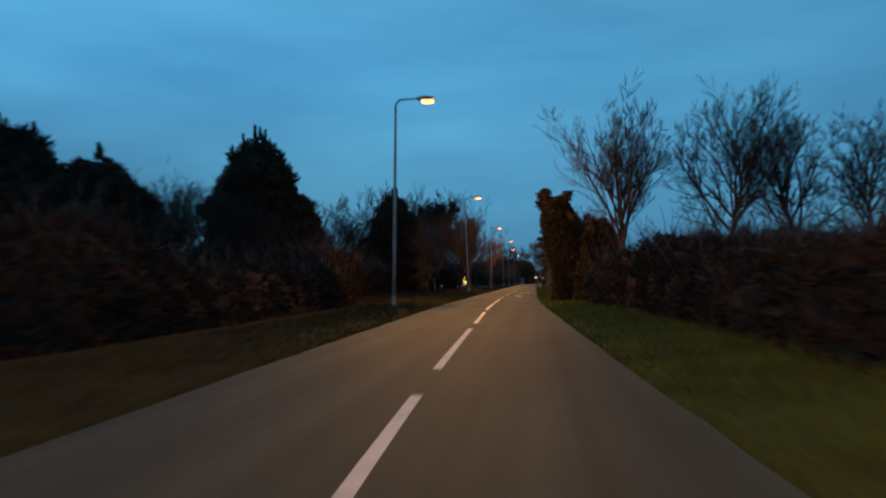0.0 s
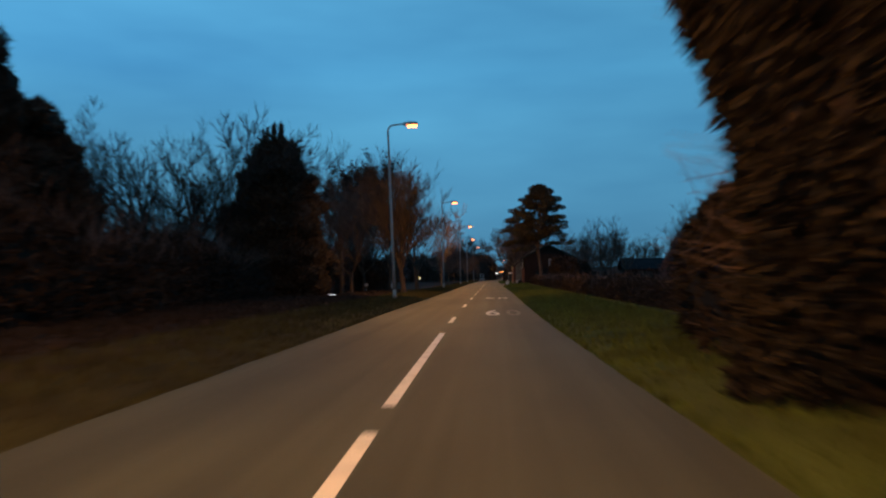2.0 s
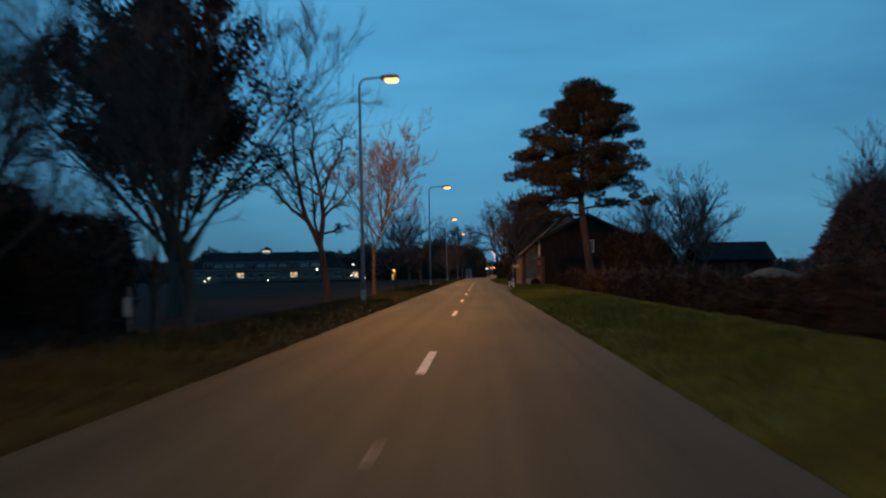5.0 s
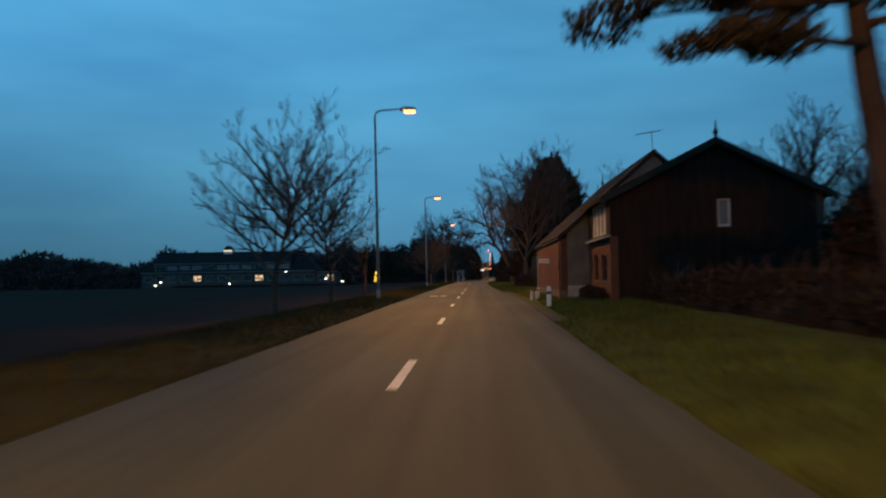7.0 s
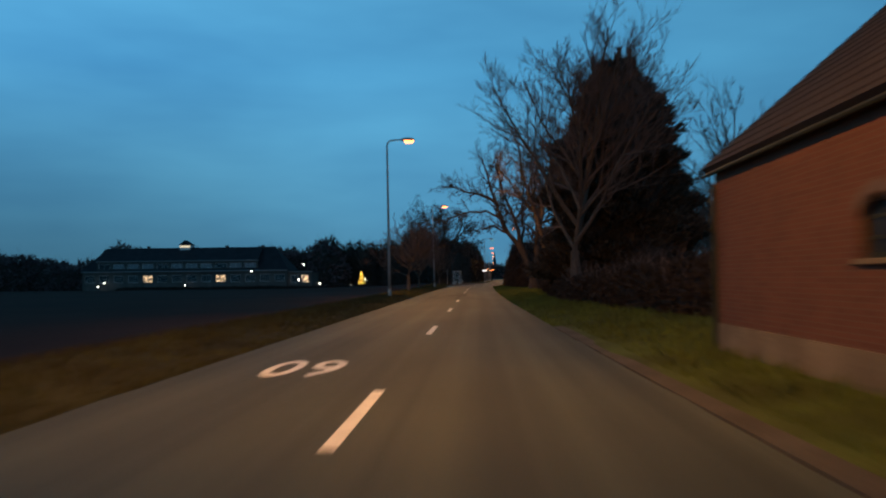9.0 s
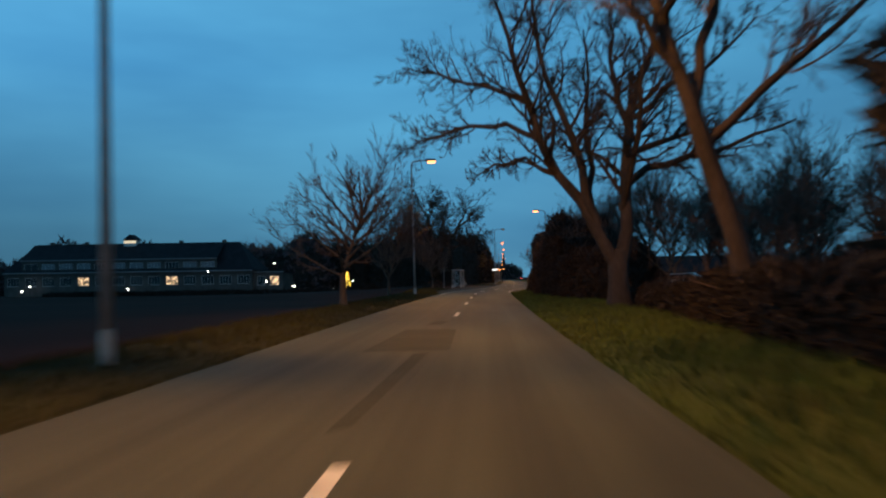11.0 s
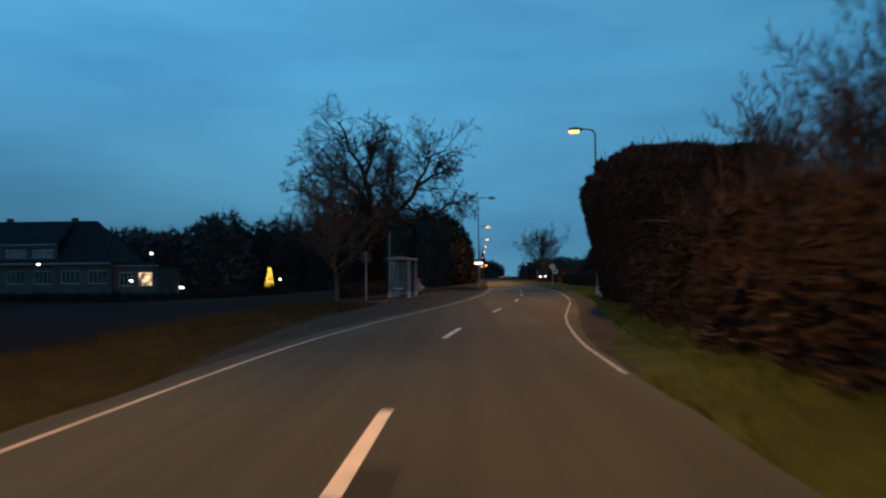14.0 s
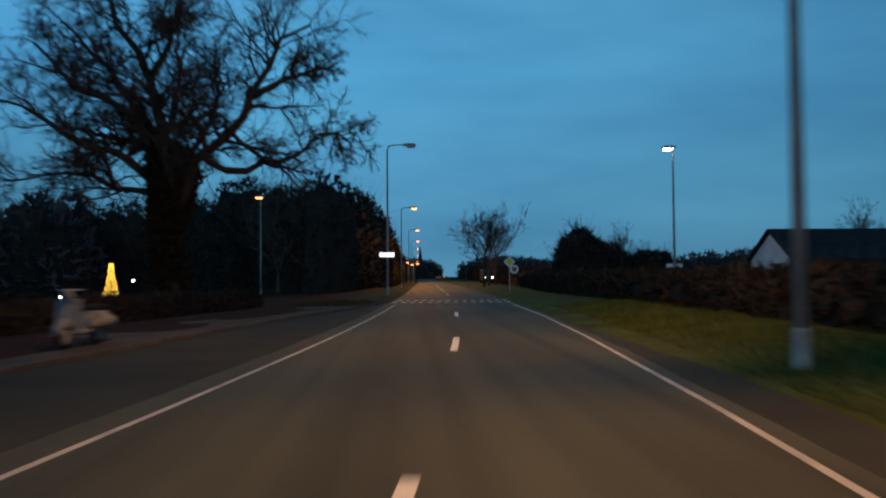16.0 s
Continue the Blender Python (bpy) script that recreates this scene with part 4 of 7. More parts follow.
def window(axis, at, a0, a1, z0, z1, parent, thick=0.3, frame_mat=None, glass=None, bars=1, cross=1, label="", name="window"):
    """Frame, bars, pane and sill set into a hole."""
    sg = 1 if thick > 0 else -1
    frame_mat = frame_mat or M_WHITEPAINT

    def bx(sh, d0, d1, u0, u1, v0, v1):
        lo, hi = sorted((at + sg * d0, at + sg * d1))
        return sh.box(lo, hi, u0, u1, v0, v1) if axis == "y" else sh.box(u0, u1, lo, hi, v0, v1)

    fr = Shape()
    w = 0.06
    bx(fr, 0.08, 0.16, a0, a0 + w, z0, z1), bx(fr, 0.08, 0.16, a1 - w, a1, z0, z1)
    bx(fr, 0.08, 0.16, a0 + w, a1 - w, z0, z0 + w), bx(fr, 0.08, 0.16, a0 + w, a1 - w, z1 - w, z1)
    win = part(name, fr, frame_mat, parent, label)
    for i in range(bars):
        u = a0 + (a1 - a0) * (i + 1) / (bars + 1)
        part("glazing_bar", bx(Shape(), 0.09, 0.15, u - 0.02, u + 0.02, z0 + w, z1 - w), frame_mat, win)
    for i in range(cross):
        v = z0 + (z1 - z0) * (i + 1) / (cross + 1)
        part("glazing_bar", bx(Shape(), 0.095, 0.145, a0 + w, a1 - w, v - 0.02, v + 0.02), frame_mat, win)
    part("pane", bx(Shape(), 0.115, 0.13, a0 + w, a1 - w, z0 + w, z1 - w), glass or M_DARKGLASS, win)
    part("sill", bx(Shape(), -0.05, 0.08, a0 - 0.05, a1 + 0.05, z0 - 0.06, z0), M_PLINTH, win, bevel=0.008)
    return win


def gable(name, xs, xm, y0, y1, z_e, z_r, mat, parent, z_from=0.0):
    """A gable wall across x with its top at z_r over xm."""
    sh = Shape().prism([(xs[0], z_from), (xs[1], z_from), (xs[1], z_e), (xm, z_r), (xs[0], z_e)], "y", y0, y1)
    return wall_uv(part(name, sh, mat, parent))


def roof_slope(name, xe, ze, xr, zr, y0, y1, mat, parent, thick=0.14, over=0.35):
    """One slope from the eave to the ridge, with a row of ribs like tile courses."""
    dx, dz = xr - xe, zr - ze
    L = math.hypot(dx, dz)
    ex, ez = xe - dx / L * over, ze - dz / L * over
    nx, nz = (-dz / L, dx / L) if dx > 0 else (dz / L, -dx / L)
    sh = Shape().prism([(ex, ez), (xr, zr), (xr + nx * thick, zr + abs(nz) * thick), (ex + nx * thick, ez + abs(nz) * thick)], "y", y0, y1)
    ob = part(name, sh, mat, parent)
    n = int(L / 0.30)
    for i in range(n):
        t = (i + 0.5) / n
        px, pz = ex + (xr - ex) * t + nx * thick, ez + (zr - ez) * t + abs(nz) * thick
        q = Shape().bar((px, y0 + 0.02, pz), (px, y1 - 0.02, pz), 0.03, 0.03)
        part("tile_course", q, mat, ob)
    return ob


def farmhouse():
    root = thing("farmhouse", 0, 0, 0, "old red brick farmhouse and barn with tiled roofs", "house")
    # barn beside the road: long brick wall under a low eave
    X0, X1, Y0, Y1, ZE, XR, ZR = 4.95, 13.7, 174.0, 188.8, 2.93, 9.33, 6.80
    holes = [(174.5, 175.45, 1.40, 2.04), (183.1, 183.9, 1.42, 2.06)]
    wall("wall", "y", X0, Y0, Y1, 0.5, ZE, 0.3, holes, M_BRICK, root, "red brick wall")
    part("plinth", Shape().box(X0 - 0.04, X0 + 0.3, Y0 - 0.02, Y1 + 0.02, -0.3, 0.5), M_PLINTH, root, "pale rendered plinth")
    for a, b, c, d in holes:
        window("y", X0, a, b, c, d, root, frame_mat=M_DARKPAINT, bars=1, cross=2, label="small dark barn window")
        # a flat brick arch: the corners of the opening are filled under the curve
        m_, r_ = (a + b) / 2, (b - a) / 2
        for side in (-1, 1):
            arc = [(m_ + side * r_ * q, d - 0.20 * q * q) for q in np.linspace(0, 1, 7)]
            part("arch", Shape().prism(arc + [(m_ + side * r_, d)], "x", X0 + 0.004, X0 + 0.075), M_BRICK, root)
        ring = [(m_ + r_ * 1.12 * q, d + 0.02 - 0.20 * q * q) for q in np.linspace(-1, 1, 9)]
        part("arch_course", Shape().prism(ring + [(u, v + 0.12) for u, v in reversed(ring)], "x", X0 - 0.012, X0 + 0.003), M_DARKBRICK, root, "dark brick arch course")
    wall("wall", "y", X1, Y0, Y1, -0.3, ZE, -0.3, [], M_BRICK, root)
    gable("gable_wall", (X0 + 0.3, X1 - 0.3), XR, Y1 - 0.3, Y1, ZE + 0.25, ZR - 0.05, M_BRICK, root, -0.3)
    gable("gable_wall", (X0 + 0.3, X1 - 0.3), XR, Y0, Y0 + 0.3, ZE + 0.25, ZR - 0.05, M_GREYRENDER, root, -0.3)
    part("plinth", Shape().box(X0 + 0.302, 6.24, Y0 - 0.05, Y0 - 0.002, -0.3, 0.72), M_SLEEVE, root, "pale painted plinth")
    roof_slope("roof", X0 - 0.05, ZE, XR, ZR, Y0 - 0.25, Y1 + 0.22, M_ROOF, root, over=0.05)
    roof_slope("roof", X1 + 0.05, ZE, XR, ZR, Y0 - 0.25, Y1 + 0.22, M_ROOF, root)
    part("ridge_tiles", Shape().tube([(XR, Y0 - 0.28, ZR + 0.05), (XR, Y1 + 0.25, ZR + 0.05)], [0.12, 0.12], 10), M_ROOF, root)
    gut = Shape().tube([(X0 - 0.10, Y0 - 0.2, ZE - 0.01), (X0 - 0.10, Y1 + 0.2, ZE - 0.02)], [0.038, 0.038], 8)
    part("gutter", gut, M_DARKPAINT, root, "dark gutter")
    part("downpipe", Shape().tube([(X0 - 0.06, Y0 + 0.12, ZE - 0.2), (X0 - 0.06, Y0 + 0.12, 0.1)], [0.04, 0.04], 8), M_DARKPAINT, root)
    part("downpipe", Shape().tube([(X0 - 0.06, Y1 - 0.12, ZE - 0.2), (X0 - 0.06, Y1 - 0.12, 0.1)], [0.04, 0.04], 8), M_DARKPAINT, root)
    part("finial", Shape().tube([(XR, Y1 + 0.1, ZR + 0.15), (XR, Y1 + 0.1, ZR + 0.35), (XR, Y1 + 0.1, ZR + 0.5), (XR, Y1 + 0.1, ZR + 0.85)], [0.05, 0.10, 0.04, 0.015], 8), M_DARKPAINT, root)
    # dwelling with its dark boarded gable towards the pine
    A0, A1, B0, B1, ZE2, XR2, ZR2 = 6.25, 14.5, 168.0, 173.9, 4.26, 10.37, 6.33
    sideholes = [(168.9, 170.2, 0.95, 2.02), (171.2, 172.3, 0.95, 2.06), (168.9, 173.0, 2.86, 4.20)]
    wall("wall", "y", A0, B0, B1, -0.3, 2.70, 0.3, sideholes[:2], M_BRICK, root, "brick side wall")
    wall("wall", "y", A0, B0, B1, 2.702, ZE2, 0.3, sideholes[2:], M_BOARDS, root, "dark boarded upper wall")
    for a, b, c, d in sideholes[:2]:
        window("y", A0, a, b, c, d, root, bars=0, cross=1, frame_mat=M_DARKPAINT, label="dark side window")
    window("y", A0, *sideholes[2], root, bars=3, cross=0, glass=M_CURTAIN, label="wide pale upper window")
    part("canopy", Shape().prism([(A0 - 0.25, 2.62), (A0 - 0.002, 2.70), (A0 - 0.002, 2.78), (A0 - 0.25, 2.69)], "y", 167.9, 173.3), M_FRAME, root, "pale canopy edge under the upper window")
    gh = [(10.42, 10.92, 3.03, 4.10), (8.4, 9.3, 0.9, 2.1), (11.6, 12.6, 0.9, 2.1)]
    wall("gable_wall", "x", B0, A0 + 0.3, A1 - 0.3, -0.3, ZE2, 0.3, gh, M_BOARDS, root, "dark boarded gable wall")
    slope = (ZR2 - ZE2) / (XR2 - A0)
    part("gable_wall", Shape().prism([(A0 + 0.3, ZE2 + 0.002), (A1 - 0.3, ZE2 + 0.002), (A1 - 0.3, ZE2 + slope * 0.3 - 0.06), (XR2, ZR2 - 0.06), (A0 + 0.3, ZE2 + slope * 0.3 - 0.06)], "y", B0, B0 + 0.3), M_BOARDS, root)
    window("x", B0, *gh[0], root, bars=0, cross=0, glass=M_CURTAIN, label="narrow pale gable window")
    for h in gh[1:]:
        window("x", B0, *h, root, bars=1, cross=1, frame_mat=M_DARKPAINT, label="dark gable window")
    wall("wall", "y", A1, B0, B1, -0.3, ZE2, -0.3, [], M_DARKBRICK, root)
    roof_slope("roof", A0 - 0.05, ZE2, XR2, ZR2, B0 - 0.3, B1, M_ROOF, root)
    roof_slope("roof", A1 + 0.05, ZE2, XR2, ZR2, B0 - 0.3, B1, M_ROOF, root)
    part("verge_board", Shape().prism([(A0 - 0.4, ZE2 - 0.32), (XR2, ZR2 - 0.12), (XR2, ZR2 + 0.12), (A0 - 0.4, ZE2 - 0.10)], "y", B0 - 0.36, B0 - 0.305), M_DARKPAINT, root)
    part("verge_board", Shape().prism([(A1 + 0.4, ZE2 - 0.32), (XR2, ZR2 - 0.12), (XR2, ZR2 + 0.12), (A1 + 0.4, ZE2 - 0.10)], "y", B0 - 0.36, B0 - 0.305), M_DARKPAINT, root)
    part("ridge_tiles", Shape().tube([(XR2, B0 - 0.32, ZR2 + 0.05), (XR2, B1, ZR2 + 0.05)], [0.12, 0.12], 10), M_ROOF, root)
    part("finial", Shape().tube([(XR2, B0 - 0.2, ZR2 + 0.15), (XR2, B0 - 0.2, ZR2 + 0.35), (XR2, B0 - 0.2, ZR2 + 0.5), (XR2, B0 - 0.2, ZR2 + 0.8)], [0.05, 0.10, 0.04, 0.015], 8), M_DARKPAINT, root)
    return root


farmhouse()


def tv_antenna(x, y, z):
    root = thing("tv_antenna", x, y, z, "thin metal television aerial on the roof ridge", "antenna")
    part("mast", Shape().tube([(0, 0, -0.4), (0, 0, 0.9)], [0.022, 0.018], 6), M_STEEL, root)
    part("boom", Shape().bar((-0.75, -0.1, 0.72), (0.45, 0.06, 0.92), 0.03, 0.03), M_STEEL, root)
    for i in range(7):
        t = i / 6
        q = Vector((-0.75, -0.1, 0.72)).lerp(Vector((0.45, 0.06, 0.92)), t)
        part("element", Shape().bar(q + Vector((0.03, -0.28, 0)), q + Vector((-0.03, 0.28, 0)), 0.015, 0.015), M_STEEL, root)
    return root


tv_antenna(9.33, 174.2, 7.0)


def post(x, y, h, label, category="bollard", name="bollard", r=0.09, mat=None, cap=None):
    root = thing(name, x, y, ground_z(x, y) - 0.02, label, category)
    part("shaft", Shape().tube([(0, 0, 0), (0, 0, h * 0.94), (0, 0, h)], [r, r * 0.92, r * 0.6], 10), mat or M_REFLECT, root)
    part("band", Shape().tube([(0, 0, h * 0.62), (0, 0, h * 0.76)], [r * 1.04, r * 1.03], 10), cap or M_DARKPAINT, root)
    return root


post(3.74, 167.1, 0.80, "short white marker post on the verge", "marker post", "marker_post", 0.09, None, M_PLINTH)


def verge_bench(x, y):
    root = thing("bench", x, y, ground_z(x, y), "low brown plank bench on two white posts by the barn", "bench", turn=16)
    part("seat", Shape().box(-0.15, 0.15, -0.45, 0.45, 0.46, 0.51), M_BARK, root, "brown plank", bevel=0.012)
    for s in (-0.33, 0.33):
        part("leg", Shape().box(-0.065, 0.065, s - 0.055, s + 0.055, -0.02, 0.46), M_REFLECT, root, "white post", bevel=0.012)
    return root


verge_bench(3.81, 175.9)


def sign_post(x, y):
    root = thing("sign_post", x, y, ground_z(x, y), "grey pole with a tall dark panel and a white board", "sign")
    part("pole", Shape().tube([(0, 0, 0), (0, 0, 2.15)], [0.038, 0.038], 10), M_STEEL, root, smooth=True)
    part("foot", Shape().tube([(0, 0, 0), (0, 0, 0.50), (0, 0, 0.53)], [0.065, 0.062, 0.045], 10), M_REFLECT, root, "white foot sleeve")
    case = part("panel", Shape().box(-0.29, -0.05, -0.04, 0.04, 1.25, 2.12), M_DARKPAINT, root, "tall dark panel", bevel=0.02)
    part("pane", Shape().box(-0.26, -0.08, -0.048, -0.042, 1.31, 2.06), M_DARKGLASS, case)
    bd = part("board", Shape().box(0.06, 0.60, -0.035, -0.010, 1.79, 2.00), M_REFLECT, root, "white board", bevel=0.006)
    part("text_bar", Shape().box(0.12, 0.52, -0.041, -0.037, 1.88, 1.91), M_STEEL, bd)
    for zc in (1.84, 1.95):
        part("clamp", Shape().box(-0.06, 0.08, -0.012, 0.045, zc - 0.015, zc + 0.015), M_STEEL, root)
    return root


sign_post(4.14, 177.7)


def earth_heap(x, y):
    g = np.random.default_rng(19)
    V, F = revolve([(-0.2, 3.1), (0.15, 2.7), (0.6, 2.0), (1.0, 1.3), (1.3, 0.6), (1.4, 0.15)], 20, g, 0.06, 1.4)
    root = thing("earth_heap", x, y, ground_z(x, y), "low pale heap of earth in the field", "heap")
    raw_part("heap", V, F, M_HEAP, root, smooth=True)
    return root


M_HEAP = material("dry_pale_earth", (0.20, 0.17, 0.14), (0.13, 0.11, 0.09), scale=1.2, rough=0.95, bump=0.8, bump_scale=9)
earth_heap(16.4, 140.4)


def outbuilding(x, y, low=1.0):
    root = thing("shed", x, y, ground_z(x, y), "low dark farm shed behind the fields", "shed")
    root.matrix_basis = root.matrix_basis @ Matrix.Diagonal((1.5 if low < 1 else 1.0, 1.0, low, 1.0))
    part("wall", Shape().box(-4, 4, -3, 3, -0.3, 2.6), M_BOARDS, root)
    part("roof", Shape().prism([(-3.4, 2.5), (0, 4.5), (3.4, 2.5), (3.4, 2.65), (0, 4.65), (-3.4, 2.65)], "x", -4.3, 4.3), M_SLATE, root)
    part("door", Shape().box(-1.2, 1.2, -3.05, -3.003, 0, 2.2), M_DARKPAINT, root)
    return root


outbuilding(29.5, 191)
outbuilding(20.5, 288.0, 0.62)


# ---- long building across the western field ----
def terrace():
    x0, x1, y0, y1 = -106.0, -50.0, 388.0, 399.0
    zg = -0.2
    root = thing("terrace_building", 0, 0, zg, "long pale two-storey building with lit ground-floor windows", "building")
    low, up_, eave, ridge = 0.0, 4.0, 6.6, 10.3
    n = 14
    pitch = (x1 - x0) / n
    holes_l, holes_u = [], []
    for i in range(n):
        a = x0 + i * pitch
        holes_l.append((a + 0.7, a + pitch - 0.7, 1.0, 2.9))
        if 0 < i < n - 2:
            holes_u.append((a + 0.5, a + pitch - 0.5, 4.6, 6.0))
    wall("wall", "x", y0, x0, x1, -2.0, 3.9, 0.3, holes_l, M_GREYWALL, root)
    d0, d1 = x0 + pitch, x1 - 2 * pitch
    wall("dormer_wall", "x", y0 + 0.05, d0, d1, 3.902, eave, 0.3, holes_u, M_GREYWALL, root, "long grey dormer wall")
    lit = {4: 1, 9: 1}
    for i, h in enumerate(holes_l):
        window("x", y0, *h, root, bars=3, cross=0, glass=M_WINLIT if i in lit else M_DARKGLASS, label="lit window" if i in lit else "")
    for i, h in enumerate(holes_u):
        window("x", y0 + 0.05, *h, root, bars=3 if i % 3 else 1, cross=0, glass=M_CURTAIN if i % 4 else M_DARKGLASS)
    part("wall", Shape().box(x0, x1, y1 - 0.3, y1, -2.0, 3.9), M_GREYWALL, root)
    for xa in (x0, x1 - 0.3):
        part("gable_wall", Shape().prism([(y0 + 0.3, -2.0), (y1 - 0.3, -2.0), (y1 - 0.3, 3.9), (y0 + 0.3, 3.9)], "x", xa, xa + 0.3), M_GREYWALL, root)
    part("band", Shape().box(x0 - 0.1, x1 + 0.1, y0 - 0.62, y0 - 0.54, 3.80, 4.05), M_FRAME, root, "white band between the storeys")
    e, ym = 0.5, (y0 + y1) / 2
    hip = [(x0 - e, y0 - e, 3.91), (x1 + e, y0 - e, 3.91), (x1 + e, y1 + e, 3.91), (x0 - e, y1 + e, 3.91)]
    hip += [(x, y, z + 0.1) for x, y, z in hip] + [(x0 + 4.5, ym, ridge + 0.2), (x1 - 4.5, ym, ridge + 0.2)]
    part("roof", Shape().add(hip, [(3, 2, 1, 0), (0, 1, 5, 4), (1, 2, 6, 5), (2, 3, 7, 6), (3, 0, 4, 7), (4, 5, 9, 8), (5, 6, 9), (6, 7, 8, 9), (7, 4, 8)]), M_SLATE, root)
    part("dormer_roof", Shape().prism([(y0 - 0.25, eave + 0.004), (ym - 0.2, ridge - 0.1), (ym - 0.2, ridge + 0.1), (y0 - 0.25, eave + 0.2)], "x", d0 - 0.2, d1 + 0.2), M_SLATE, root)
    part("dormer_fascia", Shape().box(d0 - 0.2, d1 + 0.2, y0 - 0.33, y0 - 0.254, eave, eave + 0.2), M_FRAME, root, "pale fascia board")
    for xa in (d0, d1 - 0.2):
        part("dormer_cheek", Shape().prism([(y0 + 0.36, 4.4), (y0 + 0.36, eave), (ym - 1.5, ridge - 1.2)], "x", xa, xa + 0.2), M_SLATE, root)
    wall("wing_wall", "x", y0 + 1.0, x1, x1 + 6.5, -2.0, 3.3, 0.3, [(x1 + 0.8, x1 + 2.6, 0.6, 2.6), (x1 + 3.6, x1 + 5.6, 0.6, 2.6)], M_GREYWALL, root, "low wing")
    window("x", y0 + 1.0, x1 + 0.8, x1 + 2.6, 0.6, 2.6, root, bars=2, cross=0)
    # This glowing pane stands in for a shrub hung with light strings.
    window("x", y0 + 1.0, x1 + 3.6, x1 + 5.6, 0.6, 2.6, root, bars=2, cross=0, glass=M_WINLIT, label="lit window")
    part("wing_wall", Shape().box(x1 + 6.2, x1 + 6.5, y0 + 1.3, y1 - 1.0, -2.0, 3.3), M_GREYWALL, root)
    part("wing_roof", Shape().box(x1 - 0.05, x1 + 6.8, y0 + 0.7, y1 - 0.8, 3.302, 3.6), M_SLATE, root)
    part("fascia", Shape().box(x1 + 0.1, x1 + 6.8, y0 + 0.62, y0 + 0.696, 3.40, 3.62), M_FRAME, root, "white fascia")
    for cxp in (-98, -90, -68, -58):
        part("chimney", Shape().box(cxp - 0.4, cxp + 0.4, 393.2, 393.9, ridge - 0.3, ridge + 0.7), M_DARKBRICK, root)
    cup = part("cupola", Shape().box(-80.8, -78.0, 392.4, 394.9, ridge - 0.6, ridge + 0.9), M_WHITEPAINT, root, "small white roof turret")
    part("cupola_light", Shape().box(-80.82, -77.98, 392.3, 392.396, ridge + 0.25, ridge + 0.75), M_TURRET, cup, "lit turret window")
    part("cupola_roof", Shape().prism([(-81.1, ridge + 0.9), (-77.7, ridge + 0.9), (-79.4, ridge + 2.2)], "y", 392.1, 395.2), M_SLATE, cup)
    return root


terrace()


def garden_light(x, y, h, label="small white garden lamp on a low post", zg=None, big=0.16):
    z = ground_z(x, y) if zg is None else zg
    root = thing("garden_lamp", x, y, z, label, "lamp", "garden lamps")
    part("post", Shape().tube([(0, 0, -0.1), (0, 0, h)], [0.04, 0.035], 6), M_DARKPAINT, root)
    part("globe", Shape().tube([(0, 0, h - 0.02), (0, 0, h + big * 0.5), (0, 0, h + big * 1.5), (0, 0, h + big * 2)], [big * 0.5, big, big, big * 0.4], 8), M_WHITELENS, root, "glowing white globe")
    return root


# ---- rope-light tree on a mast in a garden ----
def light_tree(x, y, zg, h):
    root = thing("light_tree", x, y, zg, "flagpole hung with yellow fairy lights like a fir tree", "light decoration")
    part("mast", Shape().tube([(0, 0, 0), (0, 0, h)], [0.05, 0.03], 8), M_STEEL, root)
    part("ground_ring", Shape().tube([(1.5 * math.cos(a), 1.5 * math.sin(a), 0.06) for a in np.linspace(0, 2 * math.pi, 25)], [0.03] * 25, 5, caps=False), M_STEEL, root)
    for k in range(12):
        a = 2 * math.pi * k / 12
        pts = []
        for t in np.linspace(0, 1, 15):
            r = 0.20 + 0.72 * t + 0.72 * t**5
            pts.append((r * math.cos(a), r * math.sin(a), h * (1 - t) + 0.05))
        st = part("light_string", Shape().tube(pts, [0.008] * len(pts), 3), M_DARKPAINT, root)
        bulbs = Shape()
        for t in np.linspace(0.02, 1, 30) + 0.012 * math.sin(k * 5.1):
            r = 0.20 + 0.72 * t + 0.72 * t**5
            b = Vector((r * math.cos(a + 0.03), r * math.sin(a + 0.03), h * (1 - t) + 0.05))
            s = 0.042
            bulbs.add([b + Vector(q) * s for q in ((1, 0, 0), (-1, 0, 0), (0, 1, 0), (0, -1, 0), (0, 0, 1), (0, 0, -1))],
                      [(0, 2, 4), (2, 1, 4), (1, 3, 4), (3, 0, 4), (2, 0, 5), (1, 2, 5), (3, 1, 5), (0, 3, 5)])
        part("bulbs", bulbs, M_BULB, st, "glowing yellow bulbs", kind="stuff")
    return root


light_tree(-34.5, 419.1, -1.75, 5.1)
for gx, gy, gz in ((-34.5, 427.8, 0.9), (-47.4, 396.4, 5.2), (-46.6, 386.9, 1.0), (-47.9, 395.8, 0.3), (-43.0, 397.8, -0.1), (-43.6, 398.2, -0.1), (-49.9, 426.5, 0.9), (-35.8, 406.6, -0.9), (-58.5, 384.0, 3.4), (-99.0, 386.0, 0.6), (-100.5, 385.5, -0.4), (-77.0, 386.0, -0.2)):
    garden_light(gx, gy, gz - ground_z(gx, gy), zg=ground_z(gx, gy))


